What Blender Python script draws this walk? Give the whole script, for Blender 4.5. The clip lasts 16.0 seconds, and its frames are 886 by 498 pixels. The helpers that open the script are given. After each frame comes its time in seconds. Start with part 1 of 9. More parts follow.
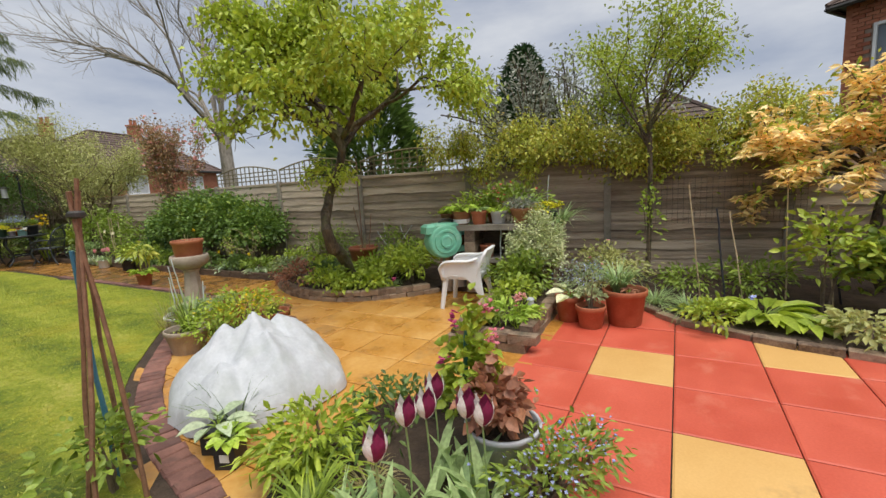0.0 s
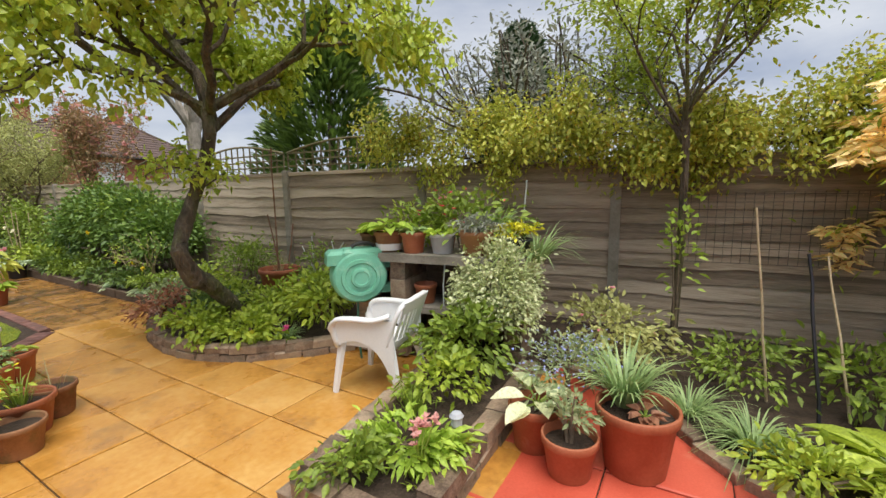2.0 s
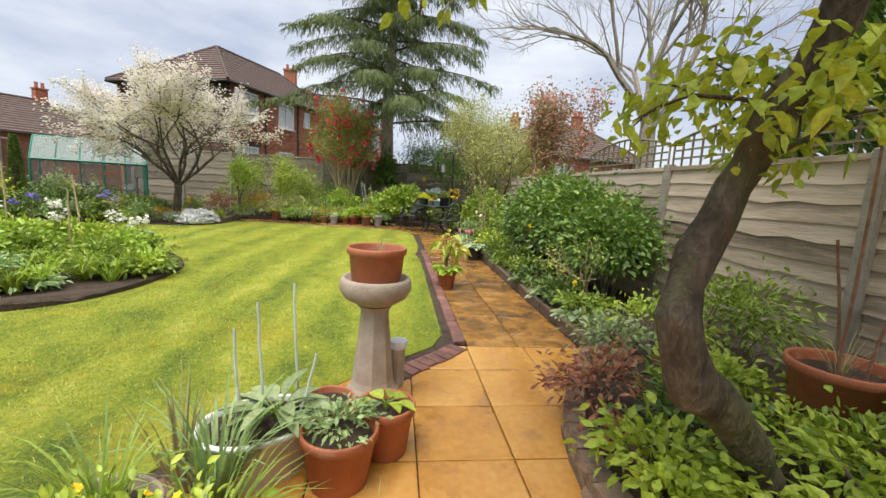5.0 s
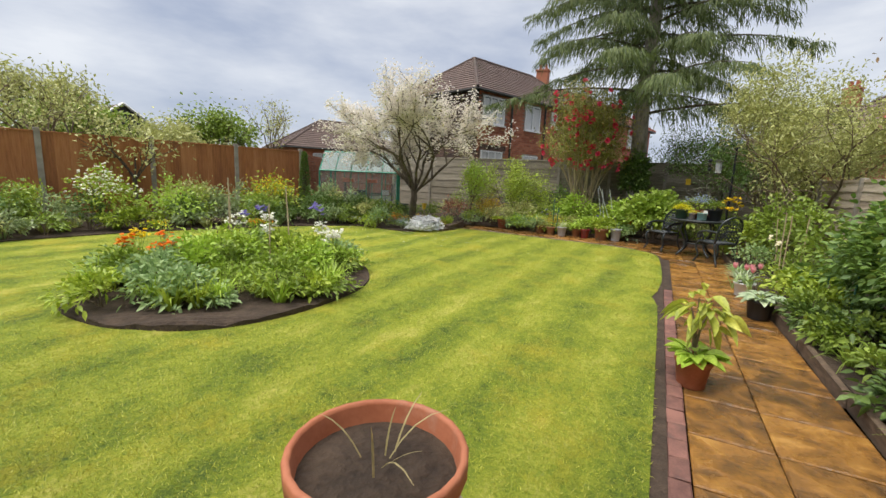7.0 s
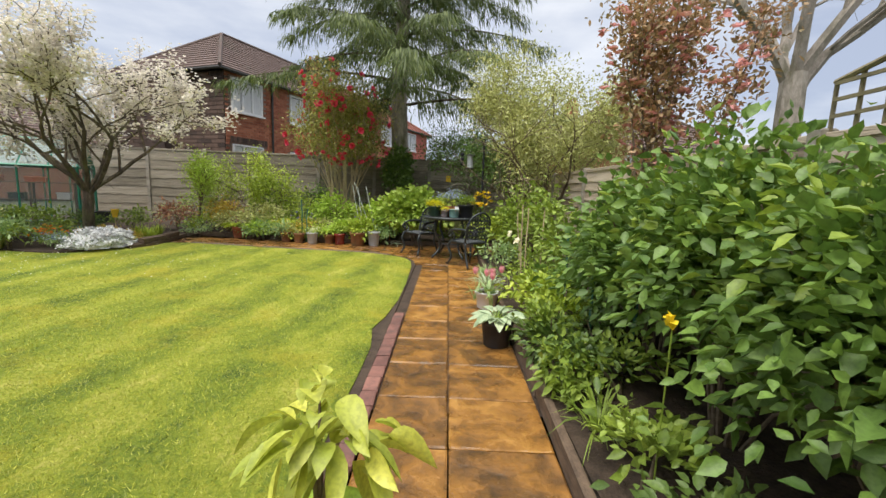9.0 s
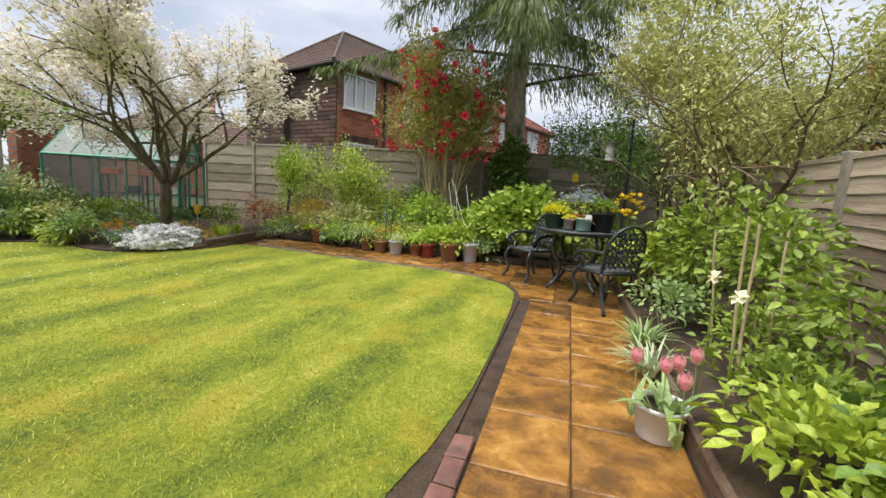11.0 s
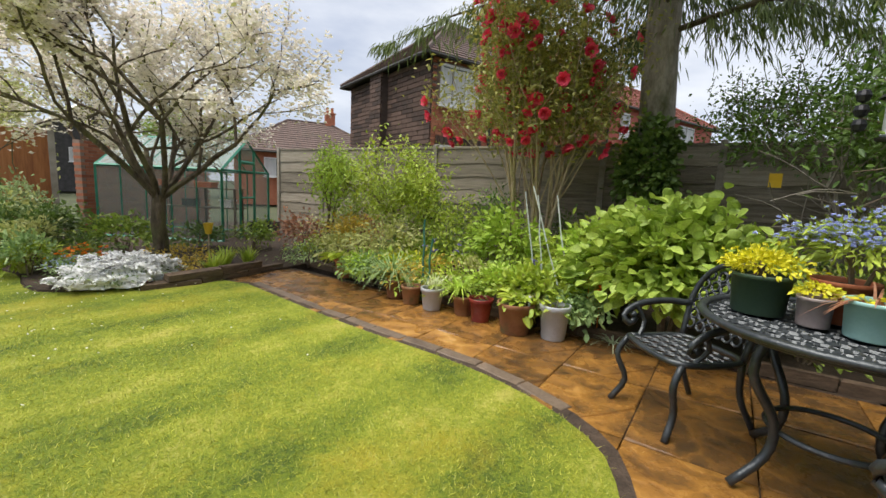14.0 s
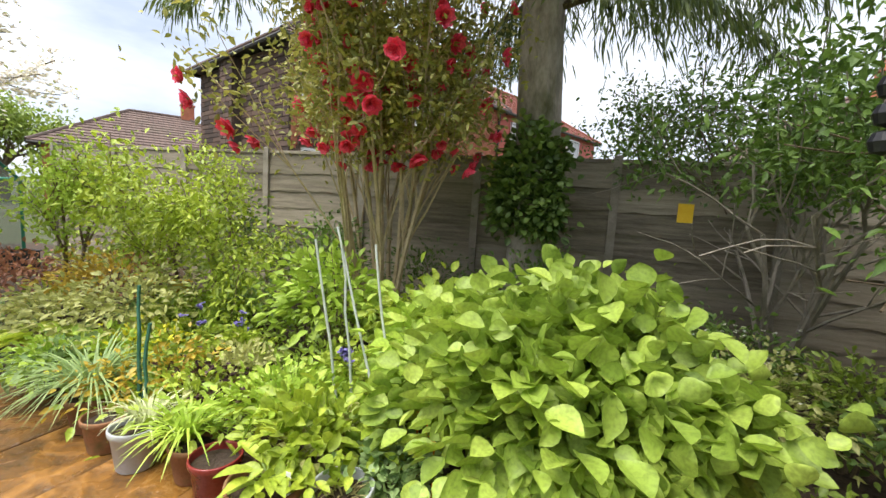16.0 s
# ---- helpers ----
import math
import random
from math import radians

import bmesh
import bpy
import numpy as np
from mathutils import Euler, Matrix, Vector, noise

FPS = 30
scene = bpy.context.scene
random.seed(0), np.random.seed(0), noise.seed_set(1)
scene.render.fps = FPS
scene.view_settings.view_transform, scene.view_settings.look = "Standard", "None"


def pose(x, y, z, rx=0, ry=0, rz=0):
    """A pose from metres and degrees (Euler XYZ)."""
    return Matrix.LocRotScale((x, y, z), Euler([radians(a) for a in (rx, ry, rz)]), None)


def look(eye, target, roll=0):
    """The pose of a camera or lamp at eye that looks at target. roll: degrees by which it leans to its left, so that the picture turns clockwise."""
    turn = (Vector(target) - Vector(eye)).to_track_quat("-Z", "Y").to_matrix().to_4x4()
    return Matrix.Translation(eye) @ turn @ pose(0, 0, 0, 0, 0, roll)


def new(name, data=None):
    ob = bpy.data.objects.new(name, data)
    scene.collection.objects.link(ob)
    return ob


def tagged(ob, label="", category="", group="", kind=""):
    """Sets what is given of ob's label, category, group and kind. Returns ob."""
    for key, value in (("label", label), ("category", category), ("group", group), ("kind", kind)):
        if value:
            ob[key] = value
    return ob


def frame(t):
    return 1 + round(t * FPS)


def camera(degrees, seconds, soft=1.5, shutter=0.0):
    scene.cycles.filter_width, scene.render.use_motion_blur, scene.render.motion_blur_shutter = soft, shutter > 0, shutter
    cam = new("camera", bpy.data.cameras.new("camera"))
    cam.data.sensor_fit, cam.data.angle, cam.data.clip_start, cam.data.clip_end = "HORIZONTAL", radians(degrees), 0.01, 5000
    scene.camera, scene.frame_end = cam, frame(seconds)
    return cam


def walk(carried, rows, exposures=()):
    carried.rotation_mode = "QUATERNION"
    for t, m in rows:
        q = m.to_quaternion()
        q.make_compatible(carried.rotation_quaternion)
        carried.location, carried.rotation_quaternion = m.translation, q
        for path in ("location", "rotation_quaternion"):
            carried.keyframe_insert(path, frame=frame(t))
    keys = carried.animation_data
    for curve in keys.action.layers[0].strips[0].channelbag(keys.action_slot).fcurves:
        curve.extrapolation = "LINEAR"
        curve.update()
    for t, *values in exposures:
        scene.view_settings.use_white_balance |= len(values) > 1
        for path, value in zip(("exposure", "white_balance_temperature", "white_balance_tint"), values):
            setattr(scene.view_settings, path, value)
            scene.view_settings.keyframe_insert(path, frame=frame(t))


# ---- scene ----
cam = camera(92.9, 16.0)
PATH = [
    (0, (-4.836, -5.43, 1.632), (-3.111, -4.459, 1.346), -3.2),
    (0.5, (-4.226, -5.413, 1.7), (-2.401, -4.658, 1.385), -3.3),
    (1, (-3.613, -5.418, 1.72), (-1.764, -4.724, 1.402), -2.8),
    (1.5, (-2.971, -5.38, 1.711), (-1.153, -4.602, 1.404), -1.9),
    (2, (-2.4, -5.139, 1.678), (-0.696, -4.132, 1.394), -1.0),
    (2.5, (-1.944, -4.81, 1.711), (-0.428, -3.537, 1.426), -0.5),
    (3, (-1.629, -4.327, 1.715), (-0.317, -2.843, 1.436), 0.7),
    (3.5, (-1.485, -3.881, 1.636), (-0.383, -2.234, 1.363), 1.5),
    (4, (-1.317, -3.327, 1.632), (-0.441, -1.55, 1.359), 2.2),
    (4.5, (-1.221, -2.842, 1.599), (-0.63, -0.951, 1.321), 2.6),
    (5, (-1.26, -2.256, 1.541), (-1.03, -0.291, 1.251), 3.3),
    (5.2, (-1.268, -2.063, 1.581), (-1.206, -0.086, 1.282), 3.4),
    (7.3, (-0.754, 0.407, 1.721), (-1.662, 2.155, 1.375), 2.4),
    (7.5, (-0.67, 0.688, 1.717), (-1.436, 2.505, 1.379), 2.0),
    (8, (-0.385, 1.342, 1.637), (-0.724, 3.289, 1.326), 1.8),
    (8.2, (-0.281, 1.612, 1.611), (-0.45, 3.582, 1.312), 1.7),
    (10.3, (0.036, 4.562, 1.417), (0.07, 6.543, 1.142), 2.4),
    (10.5, (-0.008, 4.818, 1.406), (-0.131, 6.795, 1.127), 2.6),
    (11, (-0.118, 5.472, 1.422), (-0.674, 7.372, 1.133), 3.3),
    (11.5, (-0.289, 6.038, 1.411), (-1.261, 7.759, 1.107), 3.9),
    (12, (-0.424, 6.53, 1.433), (-1.755, 7.986, 1.107), 4.1),
    (12.5, (-0.497, 7.088, 1.483), (-2.063, 8.285, 1.144), 3.8),
    (13, (-0.53, 7.832, 1.521), (-2.129, 8.986, 1.187), 3.3),
    (13.5, (-0.489, 8.597, 1.529), (-1.928, 9.951, 1.216), 2.9),
    (14, (-0.495, 9.283, 1.507), (-1.606, 10.922, 1.227), 2.7),
    (14.5, (-0.447, 9.972, 1.53), (-1.205, 11.805, 1.278), 2.2),
    (15, (-0.445, 10.662, 1.639), (-0.975, 12.577, 1.408), 1.9),
    (15.5, (-0.571, 11.321, 1.795), (-1.075, 13.243, 1.57), 2.4),
    (16, (-0.783, 11.829, 1.843), (-1.503, 13.68, 1.609), 3.5),
]
EXPOSURE = [(0.0, -0.26), (1.5, -0.12), (2.5, 0.04), (3.5, 0.18), (4.5, 0.27), (5.0, 0.27), (7.5, 0.02), (8.2, 0.08), (10.3, 0.4), (11.0, 0.28), (12.5, 0.12), (13.5, 0.14), (14.5, 0.48), (15.0, 0.64), (15.5, 0.72), (16.0, 0.78)]
walk(cam, [(t, look(eye, target, roll)) for t, eye, target, roll in PATH], EXPOSURE)

# ---- light ----
world = bpy.data.worlds.new("sky")
scene.world = world
world.use_nodes = True
wn, wl = world.node_tree.nodes, world.node_tree.links
wn.clear()
w_out = wn.new("ShaderNodeOutputWorld")
w_bg = wn.new("ShaderNodeBackground")
w_sky = wn.new("ShaderNodeTexSky")
w_sky.sky_type, w_sky.sun_disc = "NISHITA", False
w_sky.sun_elevation, w_sky.sun_rotation = radians(65), radians(214)
w_coord = wn.new("ShaderNodeTexCoord")
w_map = wn.new("ShaderNodeMapping")
w_map.inputs["Scale"].default_value = (1.0, 1.0, 3.2)
w_noise = wn.new("ShaderNodeTexNoise")
w_noise.inputs["Scale"].default_value, w_noise.inputs["Detail"].default_value = 2.2, 7
w_noise.inputs["Roughness"].default_value = 0.55
w_ramp = wn.new("ShaderNodeValToRGB")
w_ramp.color_ramp.elements[0].position, w_ramp.color_ramp.elements[0].color = 0.34, (3.9, 4.4, 5.6, 1)
w_ramp.color_ramp.elements[1].position, w_ramp.color_ramp.elements[1].color = 0.66, (7.6, 7.8, 8.2, 1)
w_mix = wn.new("ShaderNodeMixRGB")
w_mix.inputs[0].default_value = 0.86
wl.new(w_coord.outputs["Generated"], w_map.inputs[0])
wl.new(w_map.outputs[0], w_noise.inputs["Vector"])
wl.new(w_noise.outputs["Fac"], w_ramp.inputs[0])
wl.new(w_sky.outputs[0], w_mix.inputs[1])
wl.new(w_ramp.outputs[0], w_mix.inputs[2])
wl.new(w_mix.outputs[0], w_bg.inputs[0])
w_bg.inputs[1].default_value = 0.115
wl.new(w_bg.outputs[0], w_out.inputs[0])
sun = new("sun", bpy.data.lights.new("sun", "SUN"))
sun.data.energy, sun.data.angle, sun.data.color = 4.3, radians(50), (1.0, 0.95, 0.86)
sun.matrix_basis = look((0, 0, 30), (6.0, 9.0, 0))

rng = np.random.default_rng(7)


# ---- materials ----
def shader(name):
    m = bpy.data.materials.new(name)
    m.use_nodes = True
    return m, m.node_tree.nodes, m.node_tree.links, m.node_tree.nodes["Principled BSDF"]


def ramp_of(nodes, stops):
    r = nodes.new("ShaderNodeValToRGB")
    while len(r.color_ramp.elements) < len(stops):
        r.color_ramp.elements.new(0.5)
    for e, (p, c) in zip(r.color_ramp.elements, stops):
        e.position, e.color = p, (*c, 1)
    return r


def surface(name, stops, rough=0.8, scale=6.0, fine=60.0, bump=0.3, metal=0.0, random=0.0, island=0.0, stretch=(1, 1, 1), stain=None, wet=0.0, space="Object", dist=0.02):
    """Noise of two scales over colour stops, with grain, relief, stains and a change from piece to piece."""
    m, n, l, b = shader(name)
    co = n.new("ShaderNodeTexCoord")
    mp = n.new("ShaderNodeMapping")
    mp.inputs["Scale"].default_value = stretch
    l.new(co.outputs[space], mp.inputs[0])
    big = n.new("ShaderNodeTexNoise")
    big.inputs["Scale"].default_value, big.inputs["Detail"].default_value = scale, 5
    small = n.new("ShaderNodeTexNoise")
    small.inputs["Scale"].default_value, small.inputs["Detail"].default_value = fine, 4
    if random:
        info = n.new("ShaderNodeObjectInfo")
        shift = n.new("ShaderNodeVectorMath")
        shift.operation = "MULTIPLY_ADD"
        shift.inputs[1].default_value = (37, 53, 71)
        l.new(info.outputs["Random"], shift.inputs[0])
        l.new(mp.outputs[0], shift.inputs[2])
        vec = shift.outputs[0]
    else:
        vec = mp.outputs[0]
    l.new(vec, big.inputs["Vector"])
    l.new(vec, small.inputs["Vector"])
    mix = n.new("ShaderNodeMath")
    mix.operation = "MULTIPLY_ADD"
    mix.inputs[1].default_value = 0.35
    l.new(small.outputs["Fac"], mix.inputs[0])
    half = n.new("ShaderNodeMath")
    half.operation = "MULTIPLY"
    half.inputs[1].default_value = 0.65
    l.new(big.outputs["Fac"], half.inputs[0])
    l.new(half.outputs[0], mix.inputs[2])
    fac = mix.outputs[0]
    if random or island:
        src = n.new("ShaderNodeObjectInfo").outputs["Random"] if random else n.new("ShaderNodeNewGeometry").outputs["Random Per Island"]
        add = n.new("ShaderNodeMath")
        add.operation = "MULTIPLY_ADD"
        add.inputs[1].default_value = random or island
        l.new(src, add.inputs[0])
        off = n.new("ShaderNodeMath")
        off.operation = "SUBTRACT"
        off.inputs[1].default_value = 0.5 * (random or island)
        l.new(fac, off.inputs[0])
        l.new(off.outputs[0], add.inputs[2])
        fac = add.outputs[0]
    col = ramp_of(n, stops)
    l.new(fac, col.inputs[0])
    out = col.outputs[0]
    if stain:
        colour, s_scale, lo, hi = stain
        sn = n.new("ShaderNodeTexNoise")
        sn.inputs["Scale"].default_value, sn.inputs["Detail"].default_value = s_scale, 6
        sn.inputs["Roughness"].default_value = 0.62
        l.new(vec, sn.inputs["Vector"])
        sr = ramp_of(n, [(lo, (0, 0, 0)), (hi, (1, 1, 1))])
        l.new(sn.outputs["Fac"], sr.inputs[0])
        sm = n.new("ShaderNodeMixRGB")
        l.new(sr.outputs[0], sm.inputs[0])
        l.new(out, sm.inputs[1])
        sm.inputs[2].default_value = (*colour, 1)
        out = sm.outputs[0]
    l.new(out, b.inputs["Base Color"])
    b.inputs["Roughness"].default_value, b.inputs["Metallic"].default_value = rough, metal
    if wet:
        rr = n.new("ShaderNodeMapRange")
        rr.inputs["From Min"].default_value, rr.inputs["From Max"].default_value = 0.35, 0.65
        rr.inputs["To Min"].default_value, rr.inputs["To Max"].default_value = rough - wet, rough
        l.new(big.outputs["Fac"], rr.inputs[0])
        l.new(rr.outputs[0], b.inputs["Roughness"])
    if bump:
        bp = n.new("ShaderNodeBump")
        bp.inputs["Strength"].default_value, bp.inputs["Distance"].default_value = bump, dist
        l.new(mix.outputs[0], bp.inputs["Height"])
        l.new(bp.outputs[0], b.inputs["Normal"])
    return m


def leafy(name, dark, light, through_light=0.42, rough=0.55, edge=None):
    """Leaf tissue: each leaf has its own tone, and light shines through."""
    m, n, l, b = shader(name)
    geo = n.new("ShaderNodeNewGeometry")
    col = ramp_of(n, [(0.0, dark), (0.55, tuple((p + q) / 2 for p, q in zip(dark, light))), (1.0, light)] + ([(0.985, edge)] if edge else []))
    co = n.new("ShaderNodeTexCoord")
    ns = n.new("ShaderNodeTexNoise")
    ns.inputs["Scale"].default_value = 3.0
    l.new(co.outputs["Object"], ns.inputs["Vector"])
    f = n.new("ShaderNodeMath")
    f.operation = "MULTIPLY_ADD"
    f.inputs[1].default_value = 0.7
    l.new(geo.outputs["Random Per Island"], f.inputs[0])
    g = n.new("ShaderNodeMath")
    g.operation = "MULTIPLY_ADD"
    g.inputs[1].default_value, g.inputs[2].default_value = 0.7, -0.2
    l.new(ns.outputs["Fac"], g.inputs[0])
    l.new(g.outputs[0], f.inputs[2])
    l.new(f.outputs[0], col.inputs[0])
    vein = n.new("ShaderNodeTexNoise")
    vein.inputs["Scale"].default_value, vein.inputs["Detail"].default_value = 55.0, 3
    l.new(co.outputs["Object"], vein.inputs["Vector"])
    tone = ramp_of(n, [(0.32, (0.84, 0.84, 0.78)), (0.60, (1.22, 1.20, 1.14))])
    l.new(vein.outputs["Fac"], tone.inputs[0])
    tissue = n.new("ShaderNodeMixRGB")
    tissue.blend_type = "MULTIPLY"
    tissue.inputs[0].default_value = 1.0
    l.new(col.outputs[0], tissue.inputs[1])
    l.new(tone.outputs[0], tissue.inputs[2])
    col = tissue
    crinkle = n.new("ShaderNodeBump")
    crinkle.inputs["Strength"].default_value, crinkle.inputs["Distance"].default_value = 0.35, 0.008
    l.new(vein.outputs["Fac"], crinkle.inputs["Height"])
    l.new(crinkle.outputs[0], b.inputs["Normal"])
    l.new(col.outputs[0], b.inputs["Base Color"])
    b.inputs["Roughness"].default_value = rough
    tr = n.new("ShaderNodeBsdfTranslucent")
    l.new(col.outputs[0], tr.inputs[0])
    if through_light > 0.4:
        veil = n.new("ShaderNodeMixRGB")
        veil.blend_type = "MULTIPLY"
        veil.inputs[0].default_value = 1.0
        veil.inputs[2].default_value = (through_light, through_light, through_light, 1)
        l.new(col.outputs[0], veil.inputs[1])
        l.new(veil.outputs[0], tr.inputs[0])
        mx = n.new("ShaderNodeAddShader")
        l.new(b.outputs[0], mx.inputs[0])
        l.new(tr.outputs[0], mx.inputs[1])
    else:
        mx = n.new("ShaderNodeMixShader")
        mx.inputs[0].default_value = through_light
        l.new(b.outputs[0], mx.inputs[1])
        l.new(tr.outputs[0], mx.inputs[2])
    l.new(mx.outputs[0], n["Material Output"].inputs[0])
    return m


M = {}
M["soil"] = surface("soil", [(0.3, (0.022, 0.014, 0.009)), (0.7, (0.09, 0.06, 0.04))], 0.95, 7, 45, 1.0, dist=0.05)
M["ground"] = surface("ground", [(0.3, (0.03, 0.04, 0.015)), (0.7, (0.08, 0.09, 0.04))], 0.95, 0.5, 8, 0.5)
M["yellow"] = surface("ochre_slab", [(0.28, (0.30, 0.13, 0.025)), (0.5, (0.52, 0.25, 0.05)), (0.72, (0.62, 0.36, 0.11))], 0.5, 2.2, 22, 0.35, random=0.16, wet=0.3, stain=((0.20, 0.11, 0.05), 1.6, 0.56, 0.78))
M["red"] = surface("red_slab", [(0.3, (0.46, 0.065, 0.035)), (0.7, (0.62, 0.12, 0.07))], 0.6, 2.0, 70, 0.12, random=0.12, stain=((0.62, 0.2, 0.13), 3.0, 0.58, 0.85), wet=0.15)
M["buff"] = surface("buff_slab", [(0.3, (0.56, 0.31, 0.09)), (0.7, (0.68, 0.42, 0.15))], 0.6, 2.0, 70, 0.12, random=0.1, stain=((0.3, 0.17, 0.07), 2.0, 0.62, 0.8))
M["brick_edge"] = surface("edging_brick", [(0.3, (0.12, 0.055, 0.045)), (0.7, (0.28, 0.13, 0.10))], 0.75, 9, 80, 0.3, random=0.3, stain=((0.07, 0.05, 0.045), 4, 0.52, 0.75))
M["stone"] = surface("weathered_stone", [(0.28, (0.10, 0.065, 0.045)), (0.5, (0.27, 0.19, 0.13)), (0.75, (0.42, 0.32, 0.22))], 0.85, 12, 70, 0.7, random=0.3, stain=((0.06, 0.055, 0.035), 6, 0.52, 0.72))
M["strip_stone"] = surface("wet_brown_stone", [(0.3, (0.075, 0.052, 0.036)), (0.7, (0.20, 0.145, 0.10))], 0.6, 5, 40, 0.4, random=0.12)
M["concrete"] = surface("old_concrete", [(0.3, (0.16, 0.14, 0.115)), (0.7, (0.34, 0.31, 0.26))], 0.9, 8, 70, 0.5, stain=((0.07, 0.07, 0.045), 4, 0.5, 0.75))
M["old_board"] = surface("weathered_fence_board", [(0.25, (0.19, 0.145, 0.105)), (0.45, (0.35, 0.275, 0.205)), (0.62, (0.50, 0.41, 0.315)), (0.82, (0.58, 0.495, 0.395))], 0.85, 1.6, 12, 0.8, random=0.36, stretch=(0.7, 9, 9), stain=((0.09, 0.085, 0.05), 1.1, 0.56, 0.82))
M["back_board"] = surface("grey_fence_board", [(0.25, (0.13, 0.11, 0.08)), (0.5, (0.27, 0.235, 0.18)), (0.78, (0.42, 0.37, 0.295))], 0.85, 2.4, 20, 0.5, random=0.3, stretch=(0.8, 10, 10), stain=((0.12, 0.12, 0.055), 1.2, 0.56, 0.8))
M["orange_board"] = surface("orange_stained_board", [(0.25, (0.22, 0.08, 0.025)), (0.5, (0.36, 0.14, 0.045)), (0.78, (0.46, 0.21, 0.08))], 0.75, 3, 30, 0.4, random=0.3, stretch=(9, 9, 0.8))
M["post"] = surface("concrete_post", [(0.3, (0.220, 0.193, 0.154)), (0.7, (0.396, 0.363, 0.308))], 0.9, 6, 60, 0.4, stain=((0.12, 0.11, 0.075), 3, 0.5, 0.75))
M["trellis"] = surface("grey_trellis_wood", [(0.3, (0.13, 0.11, 0.06)), (0.7, (0.28, 0.24, 0.14))], 0.85, 8, 60, 0.3)
M["dark_wood"] = surface("dark_edging_timber", [(0.3, (0.05, 0.033, 0.022)), (0.7, (0.17, 0.115, 0.075))], 0.85, 8, 50, 0.6, stretch=(1, 1, 4))
M["bark"] = surface("bark", [(0.30, (0.022, 0.016, 0.011)), (0.52, (0.105, 0.080, 0.055)), (0.75, (0.23, 0.185, 0.13))], 0.95, 10, 45, 1.0, stretch=(1, 1, 0.35), stain=((0.13, 0.14, 0.045), 3, 0.5, 0.72), dist=0.12)
M["pale_bark"] = surface("pale_bark", [(0.3, (0.19, 0.165, 0.135)), (0.7, (0.45, 0.40, 0.34))], 0.9, 10, 45, 0.7, stretch=(1, 1, 0.4), stain=((0.09, 0.09, 0.04), 3, 0.52, 0.75))
M["twig"] = surface("twig", [(0.3, (0.10, 0.075, 0.05)), (0.7, (0.24, 0.18, 0.12))], 0.9, 20, 90, 0.3)
M["cane"] = surface("bamboo_cane", [(0.3, (0.36, 0.27, 0.15)), (0.7, (0.55, 0.45, 0.30))], 0.6, 20, 90, 0.2)
M["rust_cane"] = surface("red_brown_cane", [(0.3, (0.14, 0.06, 0.035)), (0.7, (0.30, 0.16, 0.09))], 0.7, 15, 90, 0.3)
M["terracotta"] = surface("terracotta", [(0.3, (0.33, 0.095, 0.04)), (0.7, (0.48, 0.17, 0.085))], 0.65, 7, 60, 0.15, random=0.2, stain=((0.48, 0.30, 0.21), 5, 0.6, 0.85))
M["old_terracotta"] = surface("weathered_terracotta", [(0.3, (0.19, 0.08, 0.035)), (0.7, (0.36, 0.18, 0.09))], 0.8, 7, 60, 0.3, random=0.25, stain=((0.12, 0.12, 0.05), 5, 0.52, 0.75))
M["glazed_red"] = surface("glazed_red", [(0.3, (0.16, 0.018, 0.018)), (0.7, (0.28, 0.045, 0.04))], 0.2, 7, 60, 0.05)
M["grey_plastic"] = surface("grey_plastic", [(0.3, (0.40, 0.42, 0.46)), (0.7, (0.56, 0.58, 0.62))], 0.5, 6, 70, 0.08, stain=((0.32, 0.28, 0.22), 5, 0.6, 0.85))
M["black_plastic"] = surface("black_plastic", [(0.3, (0.015, 0.016, 0.018)), (0.7, (0.04, 0.04, 0.045))], 0.45, 6, 70, 0.08)
M["green_plastic"] = surface("dark_green_plastic", [(0.3, (0.025, 0.055, 0.035)), (0.7, (0.05, 0.09, 0.055))], 0.5, 6, 70, 0.08)
M["teal_plastic"] = surface("pale_teal_plastic", [(0.3, (0.28, 0.50, 0.46)), (0.7, (0.36, 0.58, 0.54))], 0.5, 6, 70, 0.06)
M["mauve_plastic"] = surface("mauve_grey_plastic", [(0.3, (0.32, 0.26, 0.25)), (0.7, (0.42, 0.35, 0.34))], 0.5, 6, 70, 0.08)
M["reel"] = surface("faded_green_plastic", [(0.3, (0.13, 0.43, 0.29)), (0.7, (0.23, 0.56, 0.40))], 0.5, 5, 70, 0.08, stain=((0.38, 0.62, 0.48), 9, 0.55, 0.75))
M["white_plastic"] = surface("white_plastic", [(0.3, (0.72, 0.73, 0.74)), (0.7, (0.83, 0.83, 0.84))], 0.4, 4, 60, 0.03, stain=((0.58, 0.57, 0.52), 6, 0.66, 0.9))
M["cast"] = surface("weathered_cast_metal", [(0.3, (0.022, 0.028, 0.033)), (0.6, (0.055, 0.062, 0.068)), (0.8, (0.14, 0.15, 0.155))], 0.32, 9, 60, 0.3, metal=0.35)
M["black_metal"] = surface("black_metal", [(0.3, (0.012, 0.013, 0.018)), (0.7, (0.04, 0.04, 0.05))], 0.45, 9, 60, 0.1, metal=0.3)
M["gh_green"] = surface("green_painted_frame", [(0.3, (0.015, 0.16, 0.10)), (0.7, (0.03, 0.26, 0.17))], 0.45, 9, 60, 0.05)
M["birdbath"] = surface("cast_stone", [(0.3, (0.30, 0.23, 0.18)), (0.7, (0.50, 0.42, 0.34))], 0.85, 8, 90, 0.35, stain=((0.20, 0.16, 0.12), 4, 0.55, 0.8))
